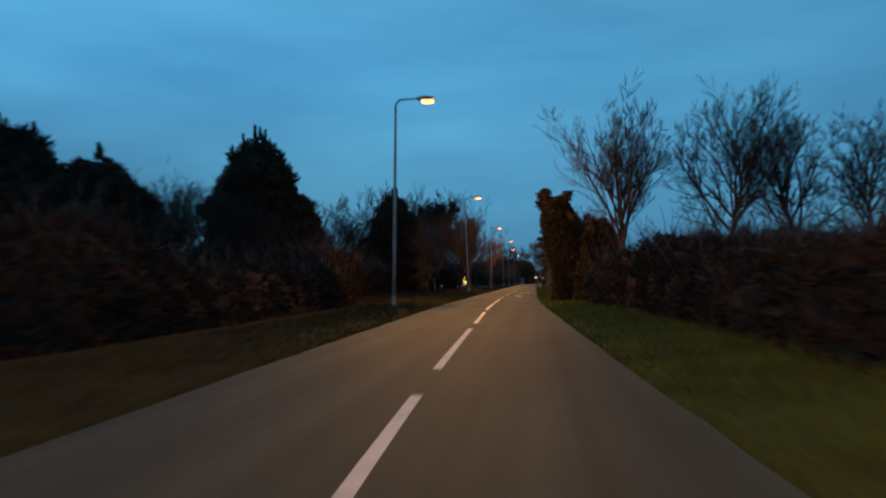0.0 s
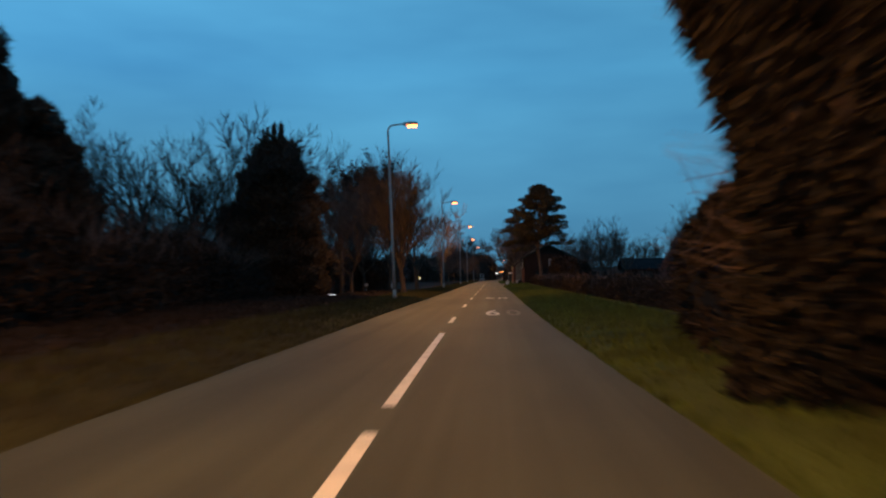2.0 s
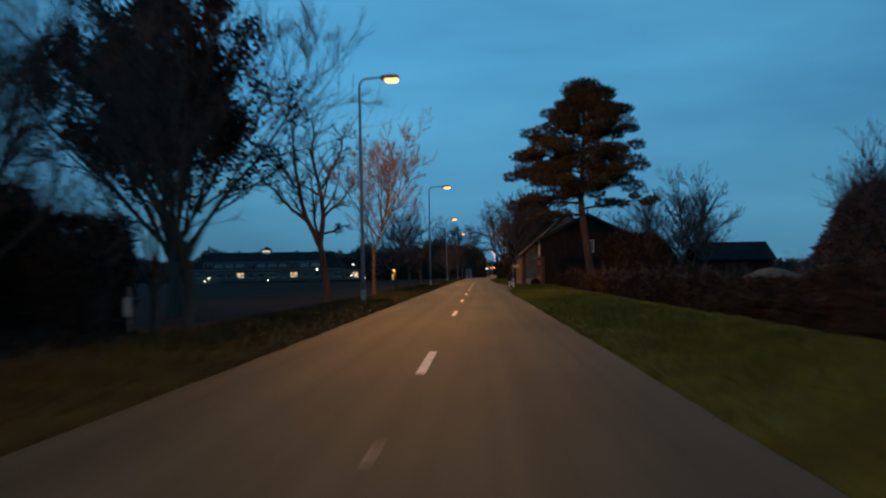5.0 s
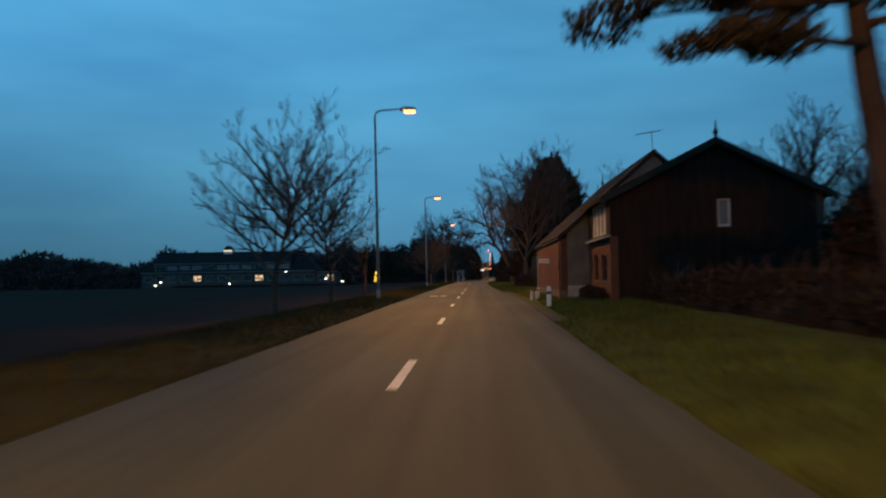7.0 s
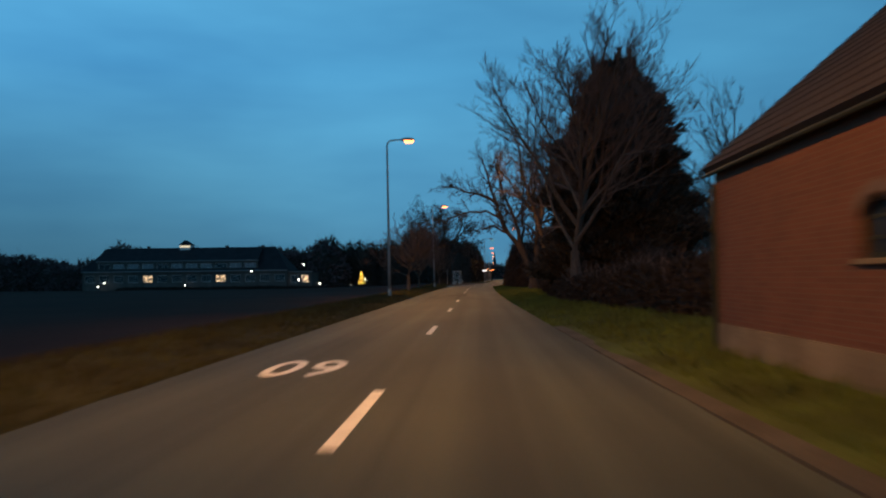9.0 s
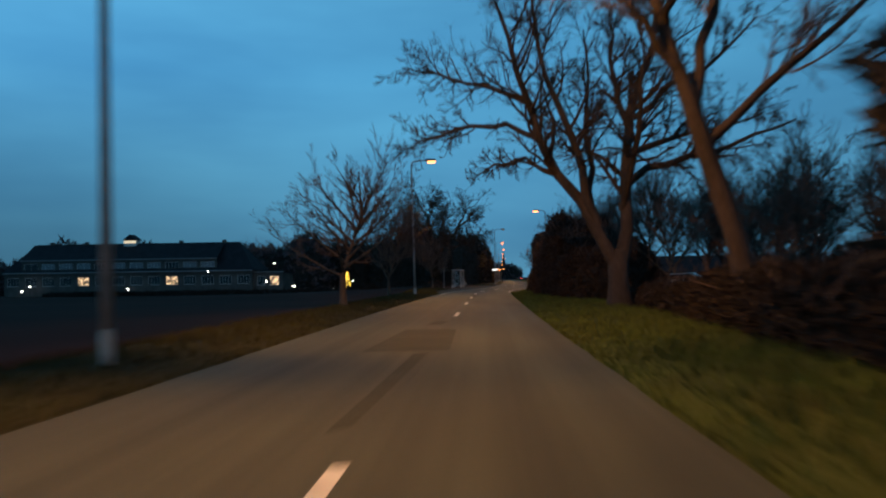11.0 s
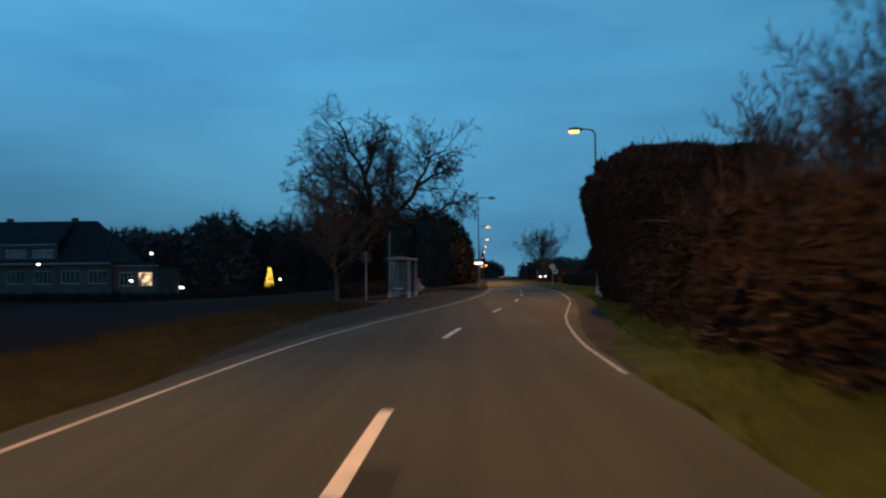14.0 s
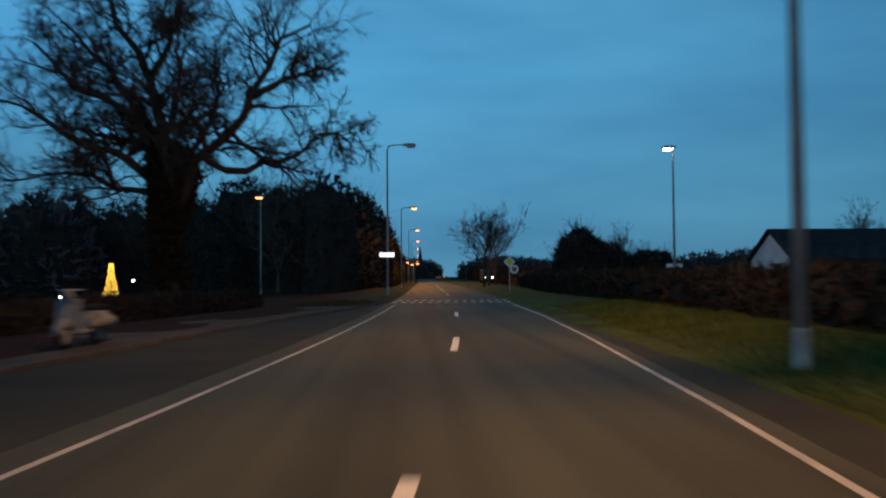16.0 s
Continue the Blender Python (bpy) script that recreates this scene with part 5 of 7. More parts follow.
# ---- bus stop ----
def bus_shelter(x, y, turn):
    root = thing("bus_shelter", x, y, 0.05, "glass bus shelter with grey steel frame beside the bay", "bus shelter", turn=turn)
    L, D, H = 2.7, 1.15, 2.25
    for px, py in ((0, 0), (0, L), (-D, 0), (-D, L), (-D, L / 2)):
        part("post", Shape().box(px - (0.085 if px > -1 else 0.04), px + (0.085 if px > -1 else 0.04), py - 0.035, py + 0.035, 0, H), M_FRAME, root, "pale painted post", bevel=0.008)
    part("roof", Shape().prism([(-D - 0.12, H + 0.02), (0.12, H), (0.12, H + 0.10), (-D * 0.4, H + 0.18), (-D - 0.12, H + 0.12)], "y", -0.15, L + 0.15), M_STEEL, root, "flat grey roof", bevel=0.01)
    for py0, py1 in ((0.06, L / 2 - 0.06), (L / 2 + 0.06, L - 0.06)):
        part("glass_panel", Shape().box(-D - 0.006, -D + 0.006, py0, py1, 0.30, H - 0.12), M_GLASS, root)
        part("rail", Shape().box(-D - 0.02, -D + 0.02, py0, py1, 0.24, 0.30), M_STEEL, root)
        part("rail", Shape().box(-D - 0.02, -D + 0.02, py0, py1, H - 0.12, H - 0.05), M_STEEL, root)
    for py in (0, L):
        part("glass_panel", Shape().box(-D + 0.06, -0.06, py - 0.006, py + 0.006, 0.30, H - 0.12), M_GLASS, root)
        part("rail", Shape().box(-D + 0.06, -0.06, py - 0.02, py + 0.02, 0.24, 0.30), M_STEEL, root)
    for px, py in ((-D, 0), (-D, L / 2), (-D, L), (0, 0), (0, L)):
        part("foot_panel", Shape().box(px - 0.10, px + 0.10, py - 0.05, py + 0.05, 0, 0.38), M_SLEEVE, root, "pale foot plate")
    # White puts the headlamp glints on these shiny seats into their colour.
    for py in (0.45, 1.08, 1.71):
        part("seat", Shape().box(-D + 0.12, -D + 0.46, py, py + 0.48, 0.535, 0.575), M_REFLECT, root, "shell seat coloured white for its glint", bevel=0.012)
    part("seat_rail", Shape().box(-D + 0.20, -D + 0.36, 0.4, L - 0.4, 0.48, 0.534), M_STEEL, root, bevel=0.01)
    for py in (0.7, L - 0.7):
        part("seat_bracket", Shape().box(-D + 0.04, -D + 0.40, py - 0.03, py + 0.03, 0.40, 0.48), M_STEEL, root)
    return root


bus_shelter(-2.25, 320.4, -5.0)


def scooter(x, y, turn):
    root = thing("motor_scooter", x, y, 0.062, "pale old step-through motor scooter parked beside the shelter", "scooter", turn=turn)
    ring = np.linspace(0, 2 * math.pi, 21)
    for wy, name in ((0.0, "front_wheel"), (-1.22, "rear_wheel")):
        w = part(name, Shape().tube([(0, wy + 0.175 * math.cos(a), 0.225 + 0.175 * math.sin(a)) for a in ring], [0.05] * 21, 8, caps=False), M_TYRE, root, "black tyre", smooth=True)
        part("rim", Shape().tube([(-0.045, wy, 0.225), (0.045, wy, 0.225)], [0.13, 0.13], 14), M_STEEL, w)
    guard = [(0, 0.25 * math.cos(a), 0.225 + 0.25 * math.sin(a)) for a in np.linspace(0.2, 2.7, 10)]
    part("front_mudguard", Shape().tube(guard, [0.05, 0.075] + [0.085] * 6 + [0.075, 0.05], 8), M_FRAME, root, "pale rounded mudguard", smooth=True)
    part("fork", Shape().tube([(0.07, 0.0, 0.22), (0.05, -0.06, 0.45), (0, -0.16, 0.92)], [0.022, 0.028, 0.03], 8), M_STEEL, root, smooth=True)
    part("leg_shield", Shape().prism([(-0.10, 0.36), (-0.13, 0.36), (-0.20, 0.88), (-0.17, 0.90)], "x", -0.23, 0.23), M_FRAME, root, "broad pale leg shield", bevel=0.012)
    part("floorboard", Shape().box(-0.19, 0.19, -0.66, -0.12, 0.27, 0.33), M_FRAME, root, bevel=0.015)
    part("steering_head", Shape().tube([(0, -0.16, 0.84), (0, -0.19, 1.02)], [0.07, 0.055], 10), M_FRAME, root, smooth=True)
    lamp = part("headlamp", Shape().tube([(0, -0.21, 0.99), (0, -0.10, 0.99), (0, -0.06, 0.985)], [0.05, 0.085, 0.075], 14), M_FRAME, root, smooth=True)
    part("lens", Shape().tube([(0, -0.062, 0.985), (0, -0.05, 0.985)], [0.07, 0.06], 14), M_DEADLENS, lamp)
    part("handlebar", Shape().tube([(-0.33, -0.27, 1.05), (-0.15, -0.20, 1.05), (0.15, -0.20, 1.05), (0.33, -0.27, 1.05)], [0.017] * 4, 8), M_STEEL, root, smooth=True)
    for sx in (-1, 1):
        part("grip", Shape().tube([(sx * 0.22, -0.228, 1.05), (sx * 0.34, -0.274, 1.05)], [0.022, 0.022], 8), M_BLACK, root, "black grip")
        cowl = [(sx * 0.13, -0.60, 0.42), (sx * 0.19, -0.80, 0.47), (sx * 0.21, -1.05, 0.47), (sx * 0.17, -1.35, 0.44), (sx * 0.08, -1.52, 0.42)]
        part("side_cowl", Shape().tube(cowl, [0.07, 0.13, 0.15, 0.12, 0.05], 12), M_FRAME, root, "pale bulging side cowl", smooth=True)
    part("body", Shape().prism([(-0.58, 0.30), (-0.64, 0.66), (-1.42, 0.64), (-1.55, 0.42), (-1.40, 0.34)], "x", -0.12, 0.12), M_FRAME, root, "pale body", bevel=0.03)
    part("seat", Shape().prism([(-0.60, 0.67), (-0.62, 0.76), (-0.95, 0.75), (-1.00, 0.78), (-1.38, 0.77), (-1.42, 0.67)], "x", -0.125, 0.125), M_BLACK, root, "black double seat", bevel=0.025)
    part("number_plate", Shape().box(-0.09, 0.09, -1.575, -1.56, 0.40, 0.52), M_YELLOW, root, "yellow plate")
    part("stand", Shape().bar((0.05, -0.70, 0.28), (0.16, -0.74, 0.0), 0.02, 0.02), M_STEEL, root)
    return root


scooter(-2.12, 326.35, 174)


def stop_sign(x, y):
    root = thing("bus_stop_flag", x, y, ground_z(x, y), "weathered pale bus stop flag board on a thin pole", "sign")
    part("pole", Shape().tube([(0, 0, 0), (0, 0, 2.6)], [0.04, 0.035], 8), M_STEEL, root)
    part("flag", Shape().box(-0.28, 0.28, -0.02, 0.02, 2.0, 2.55), M_KERB, root, bevel=0.01)
    return root


stop_sign(-4.27, 316.3)


def yellow_sign(x, y):
    root = thing("diversion_sign", x, y, ground_z(x, y), "square yellow sign with a black symbol", "sign")
    part("post", Shape().tube([(0, 0, 0), (0, 0, 2.5)], [0.028, 0.028], 8), M_DARKPAINT, root)
    part("foot", Shape().tube([(0, 0, 0), (0, 0, 0.5)], [0.085, 0.08], 8), M_WHITEPAINT, root, "pale foot")
    pl = part("plate", Shape().box(-0.32, 0.32, -0.06, -0.03, 1.86, 2.5), M_YELLOW, root, bevel=0.008)
    part("symbol", Shape().prism([(-0.10, 2.19), (0.06, 2.27), (0.26, 2.26), (0.24, 2.20)], "y", -0.066, -0.062), M_BLACK, pl, "black symbol")
    part("symbol", Shape().prism([(-0.20, 2.12), (0.20, 2.15), (0.22, 2.10), (0.02, 2.00), (-0.06, 2.07)], "y", -0.066, -0.062), M_BLACK, pl, "black symbol")
    part("symbol", Shape().box(-0.2, 0.24, -0.066, -0.062, 1.93, 1.96), M_BLACK, pl, "thin black bar")
    return root


yellow_sign(8.3, 316.6)


def plate_on_pole(x, y, z, w, h, label, lit=False):
    root = thing("street_sign", x, y, ground_z(x, y), label, "sign")
    part("pole", Shape().tube([(0, 0, 0), (0, 0, z + h)], [0.04, 0.04], 8), M_STEEL, root)
    bx_ = part("sign_box", Shape().box(-w / 2, w / 2, -0.14, -0.05, z - h / 2, z + h / 2), M_STEEL, root, bevel=0.01)
    part("sign_face", Shape().box(-w / 2 + 0.03, w / 2 - 0.03, -0.146, -0.142, z - h / 2 + 0.03, z + h / 2 - 0.03), M_LITSIGN if lit else M_REFLECT, bx_, "glowing white sign face" if lit else "white sign face")
    return root


plate_on_pole(2.75, 366.8, 2.75, 1.05, 0.34, "lit white street sign on a pole", True)
plate_on_pole(22.6, 366.5, 1.9, 1.15, 0.30, "pale white sign by the field")
# This plate's glow imitates headlamp light thrown back by its reflective face.
plate_on_pole(-12.2, 106.7, 0.12, 0.95, 0.24, "small white sign by a dark hedge, glow added to its face", True)
plate_on_pole(-8.6, 118.5, 0.85, 0.22, 0.55, "white reflective marker plate by the hedge")
plate_on_pole(-10.4, 113.8, 0.95, 0.35, 0.25, "small white plate by the hedge")


def priority_signs(x, y):
    root = thing("priority_sign", x, y, ground_z(x, y), "diamond and round road signs on one pole", "sign")
    part("pole", Shape().tube([(0, 0, 0), (0, 0, 2.7)], [0.04, 0.04], 8), M_STEEL, root)
    d = part("diamond", Shape().prism([(0, 1.85), (0.44, 2.29), (0, 2.73), (-0.44, 2.29)], "y", -0.07, -0.045), M_REFLECT, root, "white-edged diamond plate")
    part("diamond_centre", Shape().prism([(0, 2.02), (0.27, 2.29), (0, 2.56), (-0.27, 2.29)], "y", -0.076, -0.072), M_YELLOW, d, "yellow centre")
    c = part("round_plate", Shape().tube([(0.36, -0.075, 1.72), (0.36, -0.05, 1.72)], [0.33, 0.33], 20), M_REFLECT, root, "white round plate")
    part("round_centre", Shape().tube([(0.36, -0.082, 1.72), (0.36, -0.078, 1.72)], [0.20, 0.20], 20), M_GREYRENDER, c, "grey print")
    return root


priority_signs(12.0, 373.0)


# ---- vehicles far off ----
def car(x, y, turn, label, mat, lit=True):
    root = thing("car", x, y, 0.0, label, "car", "cars ahead" if lit else "", turn)
    body = Shape().prism([(-2.1, 0.32), (2.1, 0.32), (2.15, 0.62), (2.0, 0.86), (1.1, 0.94), (0.6, 1.38), (-1.1, 1.44), (-1.85, 0.98), (-2.15, 0.92)], "x", -0.84, 0.84)
    part("body", body, mat, root, bevel=0.06)
    part("rear_window", Shape().prism([(-1.16, 1.36), (-1.78, 1.02), (-1.82, 1.02), (-1.20, 1.38)], "x", -0.62, 0.62), M_DARKGLASS, root)
    for wx in (-0.78, 0.78):
        for wy in (-1.3, 1.3):
            w = part("wheel", Shape().tube([(wx - 0.1, wy, 0.31), (wx + 0.1, wy, 0.31)], [0.31, 0.31], 14), M_TYRE, root)
            part("rim", Shape().tube([(wx - 0.11, wy, 0.31), (wx + 0.11, wy, 0.31)], [0.19, 0.19], 10), M_STEEL, w)
        part("tail_lamp", Shape().box(wx - 0.16 if wx > 0 else wx - 0.02, wx + 0.02 if wx > 0 else wx + 0.16, -2.19, -2.09, 0.74, 0.90), M_TAIL if lit else M_DEADLENS, root, "glowing red tail lamp" if lit else "unlit tail lamp")
    for wx in (-0.845, 0.845):
        part("side_window", Shape().prism([(-1.05, 1.36), (-1.55, 1.0), (0.98, 0.97), (0.58, 1.31)], "x", min(wx, wx * 1.006), max(wx, wx * 1.006)), M_DARKGLASS, root)
    part("number_plate", Shape().box(-0.25, 0.25, -2.18, -2.155, 0.5, 0.6), M_YELLOW, root)
    return root


car(18.2, 640.0, -3, "dark car with red tail lamps lit on the road", M_CARPAINT)
car(19.4, 655.0, -3, "dark car with red tail lamps lit on the road", M_CARPAINT)
car(20.6, 662.0, -3, "dark car with red tail lamps lit on the road", M_CARPAINT)
car(23.0, 672.0, -3, "dark car with red tail lamps lit on the road", M_CARPAINT)

car(14.2, 271.5, 65, "pale parked car half hidden by garden growth", M_PALECAR, lit=False)


def van(x, y, turn):
    root = thing("van", x, y, ground_z(x, y), "dark van with lit headlamps by the roadside", "van", turn=turn)
    part("body", Shape().prism([(-2.4, 0.4), (2.4, 0.4), (2.4, 2.1), (-1.5, 2.15), (-2.1, 1.25), (-2.45, 1.05)], "x", -0.9, 0.9), M_CARPAINT, root, bevel=0.06)
    part("windscreen", Shape().prism([(-1.62, 2.05), (-2.12, 1.28), (-2.17, 1.28), (-1.68, 2.08)], "x", -0.75, 0.75), M_DARKGLASS, root)
    for wx in (-0.82, 0.82):
        for wy in (-1.5, 1.5):
            part("wheel", Shape().tube([(wx - 0.1, wy, 0.34), (wx + 0.1, wy, 0.34)], [0.34, 0.34], 12), M_TYRE, root)
    part("headlamp", Shape().box(-0.75, -0.45, -2.47, -2.40, 0.8, 1.0), M_WHITELENS, root, "lit headlamp")
    part("headlamp", Shape().box(0.45, 0.75, -2.47, -2.40, 0.8, 1.0), M_WHITELENS, root, "lit headlamp")
    return root


van(17.3, 440.0, 0)


def white_cottage():
    root = thing("white_cottage", 0, 0, 0, "white-gabled cottage with a dark low roof", "house")
    x0, x1, y0, y1, ze, zr = 35.6, 58.0, 375.5, 383.5, 2.5, 5.0
    ym = (y0 + y1) / 2
    part("gable_wall", Shape().prism([(y0, -0.3), (y1, -0.3), (y1, ze), (ym, zr - 0.15), (y0, ze)], "x", x0, x0 + 0.3), M_WHITEWALL, root, "white gable")
    part("window", Shape().box(x0 - 0.02, x0 - 0.004, y0 + 2.2, y0 + 3.6, 0.9, 2.2), M_DARKGLASS, root)
    wall("wall", "x", y0, x0 + 0.3, x1, -0.3, ze, 0.3, [(39, 40.2, 0.9, 2.0), (47, 48.6, 0.9, 2.0)], M_DARKBRICK, root)
    window("x", y0, 39, 40.2, 0.9, 2.0, root)
    window("x", y0, 47, 48.6, 0.9, 2.0, root)
    part("wall", Shape().box(x0 + 0.3, x1, y1 - 0.3, y1, -0.3, ze), M_DARKBRICK, root)
    part("gable_wall", Shape().prism([(y0 + 0.3, -0.3), (y1 - 0.3, -0.3), (y1 - 0.3, ze), (ym, zr - 0.15), (y0 + 0.3, ze)], "x", x1 - 0.3, x1), M_WHITEWALL, root)
    part("roof", Shape().prism([(y0 - 0.4, ze - 0.2), (ym, zr), (y1 + 0.4, ze - 0.2), (y1 + 0.4, ze), (ym, zr + 0.2), (y0 - 0.4, ze)], "x", x0 - 0.3, x1 + 0.3), M_ROOF, root)
    return root


white_cottage()


# ---- planting, west side ----
hedge("hedge", [(-9.5, -40), (-9.3, -10), (-8.8, 15), (-9.2, 36), (-11.0, 50)], 2.4, lambda u: 2.4 + 0.4 * math.sin(u * 23) + 0.3 * math.sin(u * 51), 11,
      "tall ragged dark hedge behind the grass verge", group="hedges", n=26000, size=0.20, twigs=700, twig_len=1.2)
hedge("thicket", [(-11.5, 50), (-13.8, 68), (-16.0, 88), (-17.0, 112)], 2.6, lambda u: 3.3 + 0.6 * math.sin(u * 17), 13, "dense dark thicket under the conifers", "thicket", n=22000, size=0.26, twigs=900, twig_len=1.5)
hedge("thicket", [(-17, -20), (-19, 20), (-20, 48)], 3.4, lambda u: 3.6 + 0.7 * math.sin(u * 17), 14, "dense dark thicket behind the hedge", "thicket", n=12000, size=0.34, twigs=500, twig_len=1.6)
hedge("undergrowth", [(-7.4, 48), (-7.6, 70), (-7.8, 92), (-8.0, 116)], 1.9, 0.32, 15, "low brown undergrowth beneath the trees", "undergrowth", n=12000, size=0.14, rough=0.3)
hedge("undergrowth", [(-11.0, 56), (-11.6, 76), (-12.0, 99)], 1.9, 0.36, 16, "low brown undergrowth beneath the trees", "undergrowth", n=7000, size=0.18, rough=0.3)
conifer("conifer_tree", -23.2, 45.0, 21, 9.2, 4.6, "broad dark conifer behind the hedge", n=13000, power=0.5)
conifer("conifer_tree", -29.5, 46.5, 22, 11.8, 5.2, "broad dark conifer behind the hedge", n=13000, power=0.6)
conifer("conifer_tree", -22.4, 70.8, 23, 14.9, 5.7, "large dark conifer with ragged top", n=24000, power=0.55, tips=18)
conifer("conifer_tree", -19.25, 74.4, 24, 10.0, 3.3, "slender dark conifer behind the hedge", n=10000, power=0.85)
conifer("conifer_tree", -14.4, 97.0, 25, 12.3, 4.2, "pointed dark conifer beside a bare tree", n=20000, power=0.62, tips=20)
bare_tree("bare_tree", -20.4, 95.0, 31, 12.0, 0.46, "wide bare broadleaf tree among dark conifers", spread=56, stems=14, trunk=0.20, counts=(12, 9, 6), wob=0.13, twig=0.010, lengths=(0.46, 0.44, 0.42), dark=True)
bare_tree("bare_tree", -26.0, 60.0, 32, 10.5, 0.22, "bare broadleaf tree behind the conifers", spread=36, stems=6, trunk=0.25)
t_far = bare_tree("bare_tree", -30.0, 92.0, 33, 11.5, 0.25, "bare broadleaf tree behind the thicket", spread=38, stems=13, trunk=0.20, counts=(9, 6, 4), lengths=(0.48, 0.42, 0.42), leader=True, wob=0.09, twig=0.0072)
again(t_far, -36, 70, 200, 0.78)
again(t_far, -17, 118, 300, 0.78)
again(t_far, -23, 84, 20, 0.75)
for fx, fy, ft, fs in ((-29, 62, 40, 0.80), (-33, 66, 150, 0.82), (-38, 78, 260, 0.92), (-27, 74, 330, 0.72), (-24, 56, 100, 0.72), (-30, 84, 290, 0.82)):
    again(t_far, fx, fy, ft, fs)
for fx, fy, ft, fs in ((-10.5, 106.5, 15, 0.80), (-13.0, 113.5, 75, 0.95), (-16.5, 105.0, 135, 0.72), (-18.5, 111.0, 205, 0.78), (-20.5, 116.5, 265, 0.80), (-24.5, 104.0, 325, 0.70), (-28.5, 112.0, 45, 0.76), (-17.5, 98.0, 155, 0.75), (-11.0, 116.0, 110, 0.78), (-15.0, 118.5, 350, 0.85)):
    again(t_far, fx, fy, ft, fs)
hedge("thicket", [(-8.8, 117.5), (-14, 121), (-24, 124), (-40, 128)], 1.8, lambda u: 3.5 + 0.5 * math.sin(u * 14) - 0.8 * u, 17, "dark hedge closing the field corner", "hedge", n=16000, size=0.20, rough=0.3, twigs=2200, twig_len=1.5)

hedge("thicket", [(-28, 102), (-21, 106), (-16.5, 111), (-12.5, 116)], 1.6, lambda u: 3.1 + 0.6 * math.sin(u * 21), 18, "tangled brown brushwood behind the beech", "thicket", mat=M_FARWOOD, n=9000, size=0.22, rough=0.4, twigs=3600, twig_len=2.4)


def beech_tree(x, y):
    g = np.random.default_rng(41)
    (tv, tf), (cv, cf), tips = tree_meshes(41, 16.6, 0.34, trunk=0.22, stems=13, spread=33, counts=(10, 8, 5), up=0.5)
    root = thing("beech_tree", x, y, ground_z(x, y), "beech still holding its rust-brown leaves", "tree", "roadside trees")
    raw_part("trunk", tv, tf, M_BARK, root, smooth=True)
    raw_part("crown", cv, cf, M_BEECHTWIG, root, "brown bare twigs")
    mid, rad = np.array([-0.2, 0.0, 9.9]), np.array([5.0, 5.0, 5.4])
    pos = np.repeat(tips.reshape(-1, 3), 5, 0)
    pos = pos + g.normal(0, 0.22, pos.shape)
    far = np.sqrt((((pos - mid) / rad) ** 2).sum(1))
    lump = np.array([noise.noise(Vector(p * 0.5)) + 0.5 * noise.noise(Vector(p * 1.4)) for p in pos])
    keep = (far < 0.98 + 0.5 * lump + g.normal(0, 0.10, len(pos))) & (lump > -0.35) & (pos[:, 2] > 4.0 + g.normal(0, 0.5, len(pos)))
    pos = pos[keep]
    V, F = tufts(pos, g.normal(size=pos.shape), 0.19, g, 2, 0.42, 0.6)
    raw_part("leaves", V, F, M_BEECH, root, "dry rust-brown leaves")
    return root


beech_tree(-13.2, 133.5)
bare_tree("bare_tree", -5.35, 100.6, 40, 9.4, 0.22, "upright bare tree on the verge", spread=25, stems=17, trunk=0.29, counts=(11, 9, 6), up=0.45, lean=(-0.12, 0.0), wob=0.06, dark=True)
bare_tree("bare_tree", -12.0, 110.0, 42, 11.0, 0.20, "bare tree behind the beech", spread=30, stems=6)
t_small = bare_tree("bare_tree", -5.6, 114.8, 43, 8.2, 0.13, "slim bare roadside tree", spread=26, stems=6, trunk=0.25, counts=(7, 6, 5))
again(t_small, -8.3, 119.5, 100, 1.0)
again(t_small, -7.6, 109.5, 210, 1.05)
bare_tree("bare_tree", -5.2, 142.9, 45, 9.2, 0.12, "young bare roadside tree lit by the lamp", spread=36, stems=15, trunk=0.28, leader=True, wob=0.06, counts=(10, 8, 6), lengths=(0.44, 0.40, 0.40))
t_fan = bare_tree("bare_tree", -6.4, 165.6, 46, 7.6, 0.17, "fan-shaped bare roadside tree", spread=56, stems=15, trunk=0.24, up=0.42, leader=True, wob=0.045, counts=(11, 7, 5), lengths=(0.46, 0.38, 0.40), twig=0.0045)
again(t_fan, -6.1, 175.3, 140, 0.92)
bare_tree("bare_sapling", -5.7, 184.5, 48, 4.2, 0.07, "thin bare roadside sapling", spread=18, stems=3, trunk=0.45, counts=(6, 5, 3), dark=True)
bare_tree("bare_tree", -5.5, 251.5, 47, 7.0, 0.20, "wide bare roadside tree", spread=56, stems=18, trunk=0.22, up=0.40, counts=(10, 7, 4), lengths=(0.46, 0.38, 0.40), leader=True, wob=0.045, twig=0.0045)
t_straight = bare_tree("bare_tree", -6.2, 274.4, 49, 7.5, 0.15, "bare roadside tree with a fan of straight limbs", spread=41, stems=26, trunk=0.20, up=0.36, leader=True, wob=0.035, counts=(9, 6, 5), lengths=(0.40, 0.36, 0.40), twig=0.0045)
again(t_straight, -5.6, 314.7, 200, 0.85, "bare tree with straight limbs beside the bus stop")


